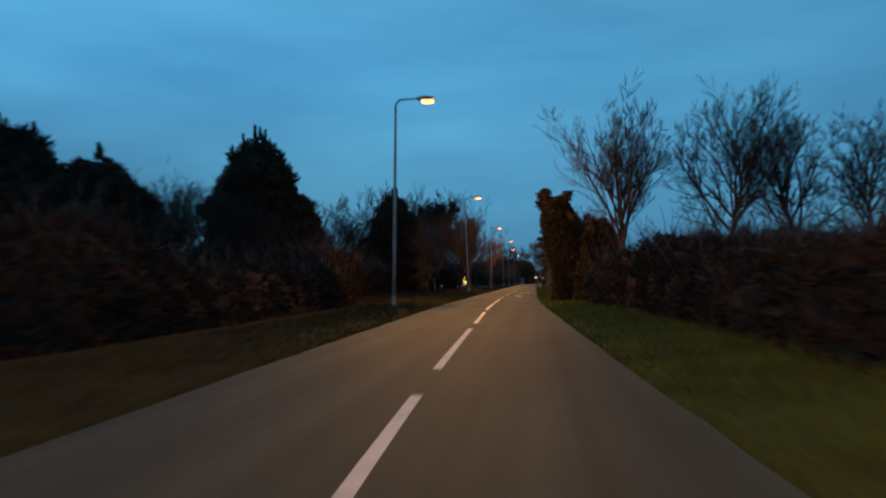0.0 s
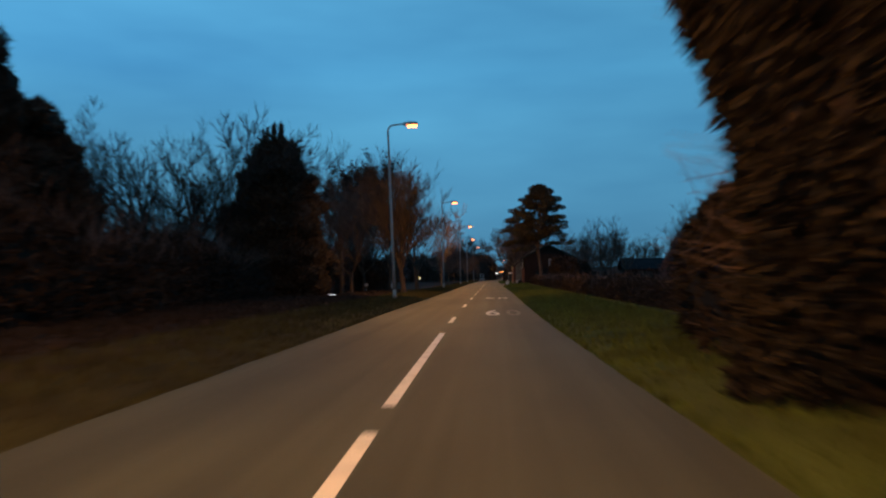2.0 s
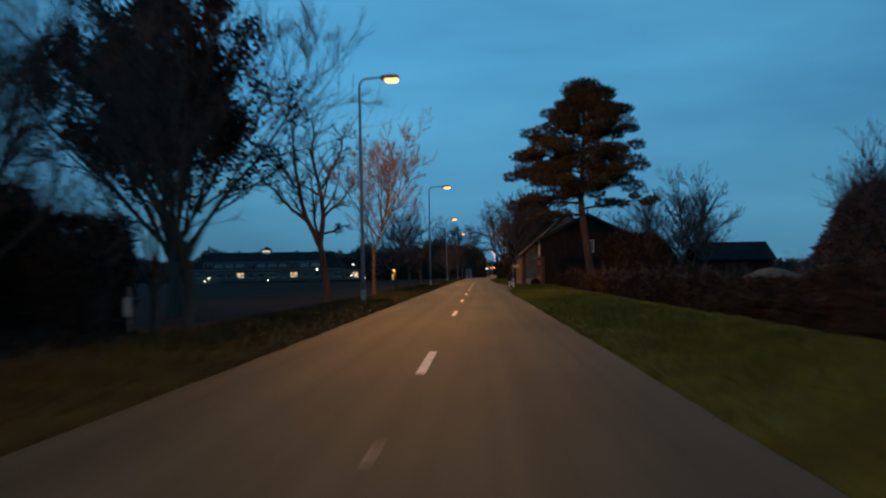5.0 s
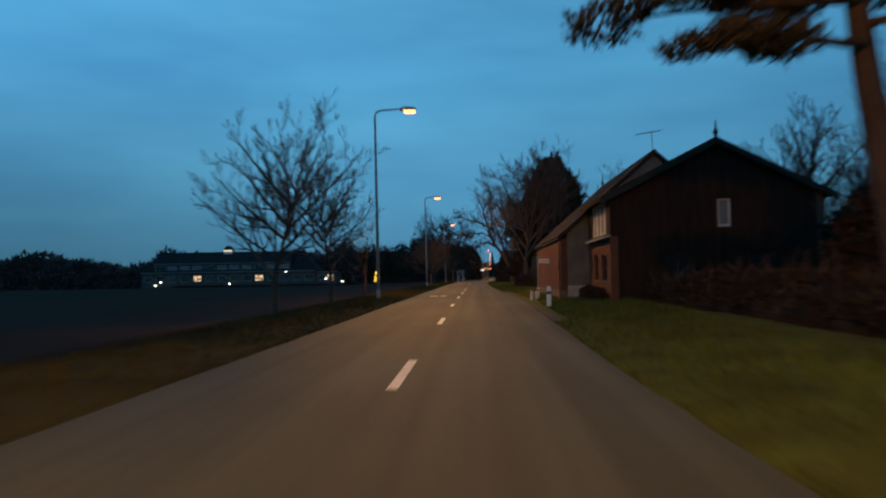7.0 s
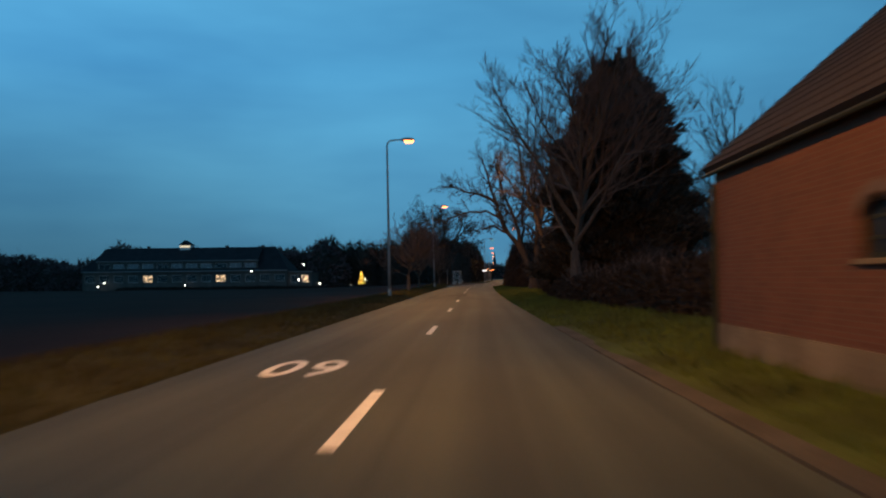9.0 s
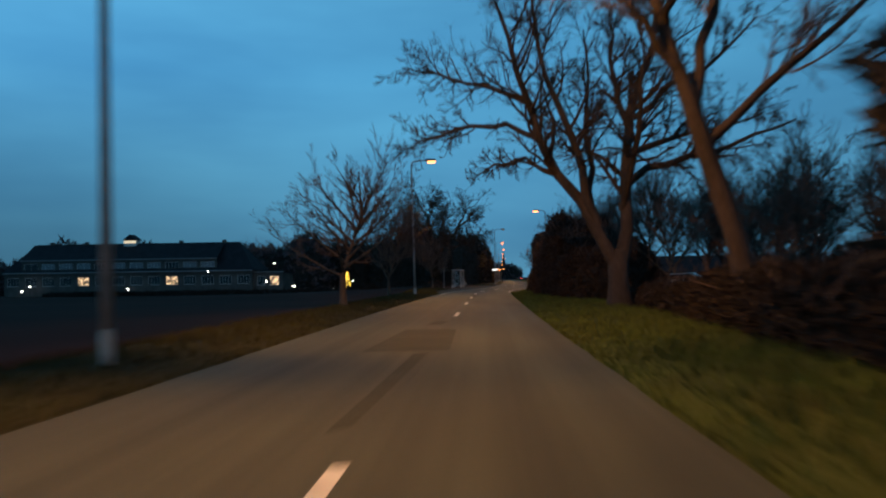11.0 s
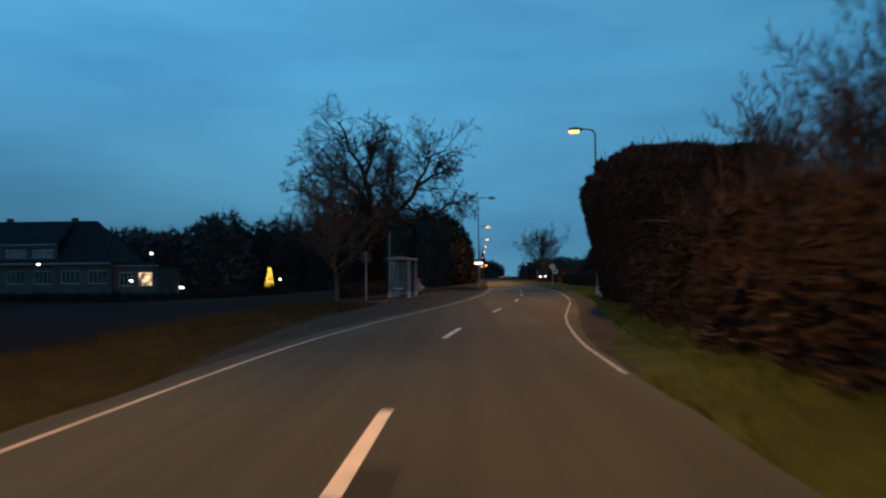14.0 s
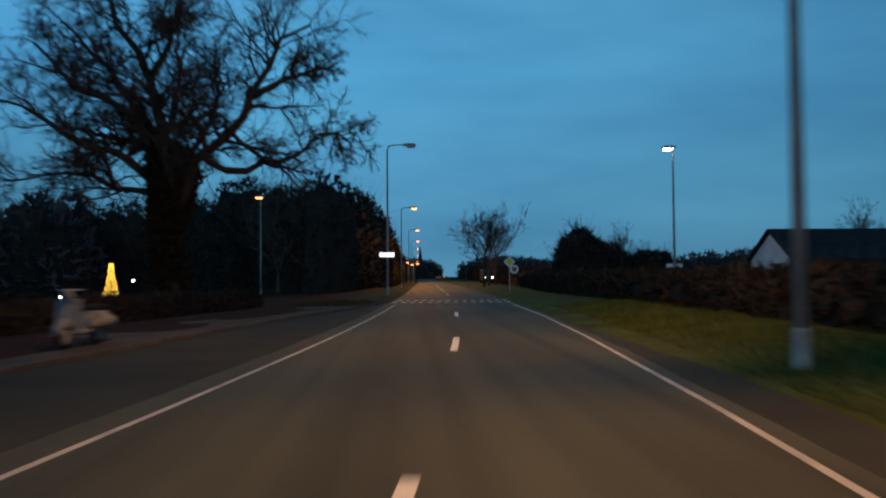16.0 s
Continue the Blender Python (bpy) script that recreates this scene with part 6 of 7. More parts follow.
def limbed_tree(root, seed, limbs, trunk, widths, counts, spread, lengths, ups, wob, twig, jitter, bark, fine=None):
    """A trunk, limbs along given courses, and three orders of twigs."""
    g = np.random.default_rng(seed)
    P1, R1 = [], []
    for r, pts in limbs:
        pts = np.array(pts, float)
        d = np.concatenate([[0], np.cumsum(np.linalg.norm(np.diff(pts, axis=0), axis=1))])
        q = np.stack([np.interp(np.linspace(0, d[-1], 9), d, pts[:, c]) for c in range(3)], 1)
        q[1:-1] += g.normal(0, jitter, (7, 3))
        P1.append(q), R1.append(r * np.linspace(1, 0.22, 9))
    P1, R1 = np.array(P1), np.array(R1)
    P2, R2 = grow(P1, R1, counts[0], 0.18, 1.0, spread, lengths[0], 6, ups[0], wob, 0.5, g)
    P3, R3 = grow(P2, R2, counts[1], 0.15, 1.0, 50, lengths[1], 5, ups[1], wob, 0.55, g)
    P4, R4 = grow(P3, R3, counts[2] * 2, 0.1, 1.0, 42, lengths[2], 2, ups[2], wob * 0.8, 0.7, g)
    R3, R4 = np.maximum(R3, twig * 1.3), np.maximum(R4, twig * 0.75)
    V, F = join([batch_tubes(np.array([trunk]), np.array([widths]), 10), batch_tubes(P1, R1, 7)])
    raw_part("trunk", V, F, bark, root, smooth=True)
    V, F = join([batch_tubes(P2, R2, 4), batch_tubes(P3, R3, 3)])
    v, f = batch_spikes(P4, R4)
    raw_part("crown", np.concatenate([V, v]), F.tolist() + (f + len(V)).tolist(), fine or M_TWIG, root, "fine bare twigs")
    return root


def old_tree(x, y):
    root = thing("old_tree", x, y, ground_z(x, y), "huge old bare tree with twisting limbs", "tree")
    root.matrix_basis = root.matrix_basis @ Matrix.Diagonal((0.95, 0.95, 0.90, 1.0))
    limbs = [
        (0.36, [(0, 0, 5.6), (-0.6, 0.4, 10.0), (-1.3, 0.2, 12.8), (-2.8, -0.6, 16.2), (-3.8, -0.4, 18.8)]),
        (0.26, [(-1.1, 0.3, 12.0), (-0.5, 1.2, 15.6), (0.5, 0.8, 18.2)]),
        (0.30, [(-0.3, 0, 7.4), (-1.6, -1.2, 10.2), (-4.6, -2.2, 12.4), (-6.2, -2.0, 14.2)]),
        (0.26, [(-0.2, 0.3, 7.0), (-2.2, 1.6, 9.6), (-4.6, 2.4, 10.2), (-6.0, 2.6, 8.6)]),
        (0.36, [(0.2, 0, 5.4), (1.4, -0.4, 8.0), (3.3, -0.8, 9.4), (4.5, -1.0, 12.0), (6.0, -0.8, 14.6), (7.4, -1.4, 15.4)]),
        (0.22, [(4.4, -1.0, 11.6), (6.6, 0.2, 13.0), (8.6, 0.8, 14.0)]),
        (0.24, [(1.8, -0.5, 8.3), (3.8, 0.6, 7.8), (6.0, 1.2, 8.8), (7.8, 1.0, 9.8), (9.2, 1.4, 9.5)]),
        (0.26, [(0.0, 0.3, 6.4), (0.8, 2.4, 9.6), (1.4, 4.4, 12.6), (1.0, 5.4, 15.6)]),
        (0.28, [(-0.2, -0.1, 6.4), (-2.4, -0.6, 8.6), (-5.6, -1.2, 10.0), (-8.4, -1.0, 11.4)]),
        (0.24, [(-0.4, 0.2, 8.2), (-2.2, 0.8, 12.0), (-5.0, 1.4, 15.0), (-6.4, 1.6, 16.6)]),
        (0.22, [(-0.2, 0.1, 6.0), (-2.8, 0.5, 7.0), (-6.0, 0.8, 7.6), (-8.8, 0.4, 7.2)]),
        (0.26, [(0.0, -0.3, 6.2), (0.4, -2.6, 9.2), (1.6, -4.4, 11.4), (2.0, -5.6, 14.0)]),
    ]
    trunk = [(0.1, 0, -0.2), (0.0, 0, 1.2), (-0.1, 0.05, 3.0), (0.05, 0, 5.0), (0, 0, 6.8)]
    limbed_tree(root, 52, limbs, trunk, [0.85, 0.62, 0.55, 0.52, 0.40], (24, 11, 8), 58, (0.40, 0.50, 0.60), (0.18, 0.02, -0.15), 0.28, 0.011, 0.17, M_OLDBARK, M_OLDBARK)
    # ivy climbs the trunk and hangs in the fork
    g = np.random.default_rng(53)
    n = 15000
    z, a = g.uniform(0, 1, n) ** 0.8 * 9.4, g.uniform(0, 2 * np.pi, n)
    r = np.interp(z, [0, 1.5, 4.0, 6.0, 7.5, 8.6, 9.4], [0.95, 0.78, 0.74, 0.95, 1.2, 0.9, 0.25]) * (0.85 + 0.22 * np.sin(a * 3 + z) + g.normal(0, 0.16, n))
    V, F = tufts(np.stack([np.cos(a) * r - 0.1, np.sin(a) * r, z], 1), np.stack([np.cos(a), np.sin(a), np.full(n, 0.3)], 1), 0.20, g, 3, 0.36, 0.8)
    raw_part("ivy", V, F, M_IVY, root, "dark ivy on trunk and fork")
    return root


def great_tree(x, y):
    root = thing("bare_tree", x, y, ground_z(x, y), "great bare tree with forked trunk and arching boughs", "tree", "roadside trees")
    limbs = [
        (0.27, [(-0.05, 0, 1.5), (-0.34, 0, 2.3), (-1.36, 0.1, 3.9), (-2.3, 0.2, 5.1), (-2.8, 0.2, 6.6), (-3.6, 0, 8.5), (-4.4, -0.3, 11.5)]),
        (0.20, [(-0.7, 0, 3.0), (-1.05, -0.1, 4.05), (-1.45, -0.3, 6.0), (-2.55, -0.5, 8.1), (-2.8, -0.6, 9.7), (-3.1, -0.6, 11.8)]),
        (0.28, [(0.08, 0, 1.5), (0.25, 0, 2.5), (0.43, 0, 4.7), (0.65, 0.1, 6.6), (0.77, 0.2, 8.1), (1.5, 0.3, 9.7), (1.9, 0.3, 12.4)]),
        (0.16, [(0.6, 0.1, 6.4), (0.2, 0.4, 8.1), (0, 0.7, 9.7), (0.1, 0.9, 11.6)]),
        (0.16, [(0.48, 0, 4.6), (1.5, -0.1, 5.2), (3.07, -0.2, 5.4), (4.9, -0.4, 6.2), (6.4, -0.5, 6.7)]),
        (0.14, [(0.6, 0.1, 5.7), (1.9, 0.5, 6.3), (4.3, 0.9, 6.7), (5.8, 1.0, 7.3)]),
        (0.13, [(0.7, 0, 7.0), (2.0, -0.4, 8.1), (3.8, -0.7, 9.0), (5.0, -0.8, 10.4)]),
        (0.13, [(-2.75, 0.2, 6.3), (-4.25, 0.1, 6.85), (-6.0, -0.1, 6.8), (-7.7, -0.2, 6.0)]),
        (0.12, [(-2.3, 0.2, 5.0), (-3.4, 0.4, 5.5), (-4.4, 0.5, 5.4), (-5.2, 0.5, 5.0)]),
        (0.12, [(-3.2, 0.1, 7.7), (-5.1, 0.4, 8.5), (-7.0, 0.6, 9.1), (-8.0, 0.6, 9.3)]),
        (0.15, [(0.2, 0, 3.6), (0.5, -1.6, 5.6), (0.4, -3.2, 8.0), (0.2, -3.8, 10.4)]),
        (0.15, [(-0.9, 0, 3.4), (-0.8, 2.2, 6.6), (-0.5, 3.6, 9.8), (-0.6, 4.0, 11.6)]),
    ]
    trunk = [(0.06, 0, -0.2), (0.03, 0, 0.3), (0, 0, 0.9), (0, 0, 1.5), (0.05, 0, 2.1)]
    return limbed_tree(root, 86, limbs, trunk, [0.62, 0.44, 0.36, 0.37, 0.28], (22, 9, 6), 48, (0.30, 0.46, 0.55), (0.22, 0.05, -0.12), 0.16, 0.007, 0.07, M_OLDBARK, M_OLDBARK)


def leaning_tree(x, y):
    root = thing("bare_tree", x, y, ground_z(x, y), "bare tree with a thick trunk leaning towards the road", "tree", "roadside trees")
    limbs = [
        (0.19, [(-1.3, 0, 5.0), (-1.9, 0.1, 7.0), (-2.5, 0.2, 9.0), (-2.7, 0.2, 11.2)]),
        (0.15, [(-1.2, 0, 4.8), (-0.7, 0.4, 6.8), (-0.2, 0.6, 8.8), (0.2, 0.6, 10.6)]),
        (0.12, [(-1.5, 0, 5.6), (-3.0, -0.6, 7.4), (-4.2, -1.0, 9.0)]),
        (0.12, [(-0.9, 0, 4.0), (0.6, -0.5, 5.4), (2.2, -0.8, 6.6), (3.2, -0.8, 8.0)]),
        (0.11, [(-1.6, 0.1, 6.2), (-1.7, 1.8, 7.8), (-1.6, 2.8, 9.6)]),
        (0.11, [(-1.7, 0.1, 6.4), (-1.6, -1.6, 8.0), (-1.5, -2.4, 9.8)]),
    ]
    trunk = [(0, 0, -0.2), (-0.1, 0, 0.5), (-0.4, 0, 2.0), (-0.95, 0, 3.7), (-1.45, 0, 5.4)]
    return limbed_tree(root, 97, limbs, trunk, [0.36, 0.27, 0.24, 0.22, 0.18], (15, 8, 6), 46, (0.34, 0.46, 0.5), (0.25, 0.1, 0.0), 0.14, 0.008, 0.06, M_OLDBARK)


def forked_tree(x, y):
    root = thing("bare_tree", x, y, ground_z(x, y), "dark bare tree with a leaning forked trunk", "tree", "roadside trees")
    limbs = [
        (0.19, [(-0.45, 0, 3.6), (-1.46, 0.1, 5.5), (-2.1, 0.2, 9.0), (-2.4, 0.2, 12.0)]),
        (0.13, [(-1.4, 0.1, 5.4), (-3.0, -0.3, 6.9), (-4.4, -0.5, 8.4)]),
        (0.19, [(-0.48, 0, 3.7), (-0.2, 0, 6.1), (-0.77, -0.2, 9.0), (-0.9, -0.3, 12.0)]),
        (0.10, [(-0.25, 0, 5.5), (0.9, 0.3, 6.6), (1.9, 0.5, 8.2)]),
        (0.09, [(-0.35, 0, 4.5), (0.8, -0.3, 4.8), (1.7, -0.5, 5.2)]),
        (0.10, [(-1.8, 0.2, 7.4), (-3.2, 0.8, 9.2), (-3.9, 1.0, 11.0)]),
        (0.10, [(-0.4, 0, 7.4), (0.7, -0.6, 9.0), (1.4, -0.9, 11.0)]),
        (0.11, [(-0.6, 0, 4.4), (-1.2, 1.6, 6.6), (-1.6, 2.4, 9.0)]),
    ]
    trunk = [(0, 0, -0.3), (0, 0, 0.4), (-0.1, 0, 1.6), (-0.3, 0, 2.8), (-0.48, 0, 3.9)]
    return limbed_tree(root, 44, limbs, trunk, [0.34, 0.26, 0.23, 0.22, 0.20], (14, 8, 6), 46, (0.34, 0.46, 0.5), (0.25, 0.1, 0.0), 0.13, 0.007, 0.06, M_OLDBARK, M_OLDBARK)


forked_tree(-9.0, 148.6)
old_tree(-7.6, 352.0)
hedge("shrubs", [(-6.5, 328), (-7.2, 336), (-6.6, 346), (-4.5, 356)], 1.1, 0.85, 61, "clipped dark hedge behind the platform", n=5000, size=0.22, power=0.4)
hedge("thicket", [(-4.2, 392), (-1.0, 412), (-0.4, 445), (0.0, 490), (1.4, 560), (3.6, 640)], 3.4, lambda u: 8.0 - 0.4 * u + 5.2 * math.exp(-u / 0.10), 63, "dense dark trees along the road ahead", "thicket", n=14000, size=0.5, step=2.5, twigs=1500, twig_len=2.0)
hedge("garden_hedge", [(-18, 360), (-34, 372), (-60, 380), (-95, 384)], 1.1, 0.8, 64, "low dark garden hedge across the field", n=6000, size=0.4, step=2.0)
GARDEN = [(0.0, 12.2), (0.12, 11.2), (0.25, 11.4), (0.30, 14.8), (0.36, 15.4), (0.43, 13.2), (0.50, 13.8), (0.57, 13.0), (0.64, 13.6), (0.70, 15.2), (0.745, 14.8), (0.79, 12.0), (0.825, 10.2), (0.86, 12.2), (0.93, 11.4), (1.0, 11.0)]
hedge("thicket", [(-7, 400), (-14, 424), (-30, 437), (-55, 442), (-72, 438)], 4.0, lambda u: float(np.interp(u, *zip(*GARDEN))), 65, "dark garden trees behind the light decoration", "thicket", n=14000, size=0.5, step=1.2, rough=0.2, twigs=4500, twig_len=2.2)
for fx, fy, ft, fs in ((-6.0, 397, 40, 1.02), (-9.6, 399, 150, 0.92), (-3.2, 400, 260, 0.92), (-17, 424, 10, 1.35), (-47, 436, 80, 1.3), (-35, 436, 190, 1.2), (-61, 438, 300, 1.1)):
    again(t_far, fx, fy, ft, fs, "bare tree among the dark garden trees")
hedge("tree_belt", [(-40, 430), (-90, 425), (-150, 420), (-240, 400), (-360, 360)], 8.0, lambda u: 10.5 + 2.0 * math.sin(u * 40) + 1.5 * math.sin(u * 91), 66, "far dark belt of bare trees behind the building", "tree belt", mat=M_FARWOOD, n=12000, size=1.3, step=4.0, rough=0.22, twigs=1500, twig_len=3.0)
hedge("tree_belt", [(-360, 360), (-420, 200), (-430, 0), (-380, -200)], 9.0, lambda u: 10.0 + 2.0 * math.sin(u * 50), 67, "far dark belt of trees across the field", "tree belt", mat=M_FARWOOD, n=7000, size=1.8, step=7.0, rough=0.22)
again(t_far, -52, 446, 30, 1.15)
again(t_far, -28, 442, 130, 1.1)
again(t_far, -18, 430, 230, 1.05)
again(t_far, -8, 412, 300, 1.0)

# ---- planting, east side ----
hedge("hedge", [(11.5, -40), (10.4, -10), (9.6, 10), (9.0, 30), (7.6, 45), (7.4, 56)], 2.4, lambda u: 2.2 + 0.35 * math.sin(u * 19), 71, "tall ragged winter hedge beside the verge", group="hedges", n=26000, size=0.20, twigs=1200, twig_len=1.2)
hedge("thicket", [(20, -20), (17, 15), (14, 40), (13, 54)], 3.4, lambda u: 2.75 + 0.45 * math.sin(u * 15), 72, "dense dark thicket behind the hedge", "thicket", n=13000, size=0.32, twigs=900, twig_len=1.5)


def ivy_tree(x, y):
    g = np.random.default_rng(73)
    root = thing("ivy_clad_tree", x, y, ground_z(x, y), "old trunk wrapped in a thick coat of ivy", "tree")
    part("trunk", Shape().tube([(0, 0, -0.1), (0.05, 0.02, 2.0), (-0.1, 0, 4.2), (-0.25, 0.1, 5.8)], [0.32, 0.26, 0.22, 0.12], 9), M_BARK, root, smooth=True)
    V, F = revolve([(0.0, 0.48), (0.8, 0.54), (2.0, 0.56), (3.0, 0.64), (4.0, 0.80), (4.8, 0.70), (5.4, 0.38), (5.8, 0.15)], 14, g, 0.10, 6)
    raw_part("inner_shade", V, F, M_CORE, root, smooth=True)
    n = 26000
    z = g.uniform(0.0, 1.0, n)
    a = g.uniform(0, 2 * np.pi, n)
    r = np.interp(z * 6.0, [0, 0.8, 2, 3.0, 4.0, 4.8, 5.4, 6.0], [0.72, 0.76, 0.76, 0.80, 0.94, 0.96, 0.64, 0.15]) * (1 + 0.18 * np.sin(a * 3 + z * 9) + g.normal(0, 0.10, n))
    pos = np.stack([np.cos(a) * r + np.interp(z * 6.0, [2.5, 4, 5, 6], [0.05, -0.14, -0.5, -0.72]), np.sin(a) * r, z * 6.0], 1)
    chunks = [tufts(pos, np.stack([np.cos(a), np.sin(a), np.full(n, 0.3)], 1), 0.10, g, 3, 0.40, 0.8)]
    # a few ivy-clad stubs stand out of the top
    for i in range(9):
        aa, m = g.uniform(0, 2 * np.pi), 700
        t = g.uniform(0, 1, m)
        hh = g.uniform(0.5, 1.5)
        p = np.stack([np.cos(aa) * (0.35 + 0.5 * t) - 0.65 + g.normal(0, 0.12, m), np.sin(aa) * (0.35 + 0.5 * t) + g.normal(0, 0.12, m), 5.0 + t * hh], 1)
        chunks.append(tufts(p, g.normal(size=p.shape) + np.array([0, 0, 0.5]), 0.11, g, 3, 0.4, 0.6))
    V, F = join(chunks)
    raw_part("ivy", V, F, M_IVY, root, "glossy dark ivy leaves")
    # thin bare shoots stand off the trunk
    m = 260
    a, z = g.uniform(0, 2 * np.pi, m), g.uniform(1.2, 5.4, m)
    start = np.stack([np.cos(a) * 0.4, np.sin(a) * 0.4, z], 1)
    way = np.stack([np.cos(a), np.sin(a), g.normal(0.35, 0.4, m)], 1)
    L = g.uniform(0.5, 1.15, (m, 1))
    P = np.stack([start, start + way * L * 0.5, start + way * L + g.normal(0, 0.12, (m, 3))], 1)
    V, F = batch_tubes(P, np.tile([[0.009, 0.006, 0.003]], (m, 1)), 3)
    raw_part("brushwood", V, F, M_TWIG, root, "thin bare shoots", kind="stuff")
    return root


ivy_tree(4.75, 46.6)
hedge("shrubs", [(5.2, 46.8), (6.8, 47.0), (8.3, 47.6)], 0.8, lambda u: 4.9 - 0.5 * u - 1.7 * u * u, 69, "ivy-grown shrubs leaning on the trunk", "shrubs", mat=M_IVY, n=9000, size=0.17, rough=0.24, twigs=700, twig_len=0.9)
hedge("shrubs", [(6.0, 45.0), (6.4, 50), (7.0, 57.5)], 1.15, lambda u: 4.2 - 1.6 * u, 74, "ivy-grown shrubs beside the trunk", "shrubs", mat=M_IVY, n=8000, size=0.22)
bare_tree("bare_tree", 7.8, 45.4, 75, 10.6, 0.20, "tall bare tree rising out of the hedge", dark=True, spread=23, stems=14, trunk=0.42, counts=(12, 9, 6), lengths=(0.42, 0.40, 0.4), up=0.40, wob=0.06, twig=0.0045)
t_r2 = bare_tree("bare_tree", 13.5, 45.0, 76, 11.2, 0.24, "dense bare tree behind the hedge", dark=True, spread=36, stems=14, trunk=0.25, counts=(11, 9, 6), lengths=(0.46, 0.42, 0.4), leader=True, wob=0.08, twig=0.005)
again(t_r2, 17.6, 46.5, 110, 0.93)
again(t_r2, 22.0, 48.0, 220, 0.9)
again(t_far, 27.0, 50.0, 40, 0.95)
for fx, fy, ft, fs in ((-18.8, 49.5, 30, 0.68), (-21.0, 53.0, 120, 0.74), (-16.8, 55.0, 210, 0.62), (-25.0, 50.0, 300, 0.75)):
    again(t_r2, fx, fy, ft, fs, "dense bare tree behind the western hedge")
hedge("low_hedge", [(7.9, 57), (7.7, 80), (7.7, 110), (7.9, 140), (8.1, 158), (8.0, 164), (7.5, 166.7)], 0.62, lambda u: 1.05 + 0.12 * math.sin(u * 43), 77, "low dark field hedge beside the verge", group="hedges", n=22000, size=0.15, twigs=900, twig_len=0.5)
hedge("low_hedge", [(5.92, 168.3), (5.9, 171.0), (5.9, 173.4)], 0.26, 0.58, 79, "low clipped hedge along the house wall", group="hedges", n=2600, size=0.10, step=0.4)
hedge("tree_belt", [(26.5, 160), (31, 158), (38, 157), (48, 156), (64, 153), (95, 148)], 4.0, lambda u: 3.8 + 6.1 * min(1.0, u / 0.16) ** 0.8 + 1.0 * math.sin(u * 23) + 0.7 * math.sin(u * 61), 78, "dark belt of bare trees across the field", "tree belt", mat=M_FARWOOD, n=22000, size=0.42, step=1.6, rough=0.17, twigs=9000, twig_len=2.4)
hedge("tree_belt", [(93, 148), (140, 140), (260, 100), (340, -40)], 4.5, lambda u: 9.5 + 1.2 * math.sin(u * 61), 80, "far dark belt of trees across the field", "tree belt", mat=M_FARWOOD, n=7000, size=0.9, step=4.0, rough=0.25)
again(t_far, 20.5, 172, 10, 0.9)
again(t_far, 25.5, 186, 110, 0.8)
for fx, fy, ft, fs in ((30, 155, 80, 0.95), (36, 154, 140, 1.1), (43, 153, 200, 1.2), (51, 151, 260, 1.15), (60, 150, 320, 1.2), (70, 148, 30, 1.15), (33, 158, 15, 0.9), (40, 152, 75, 1.0), (56, 148, 255, 1.1)):
    again(t_far, fx, fy, ft, fs)


def clump(c, r, g):
    m = int(420 * r)
    q = g.normal(size=(m, 3))
    q /= np.linalg.norm(q, axis=1, keepdims=True)
    q *= g.uniform(0.5, 1.0, (m, 1))
    return tufts(c + q * r * np.array([1.2, 1.2, 0.60]), q + np.array([0, 0, 0.6]), 0.17, g, 3, 0.14, 0.8)


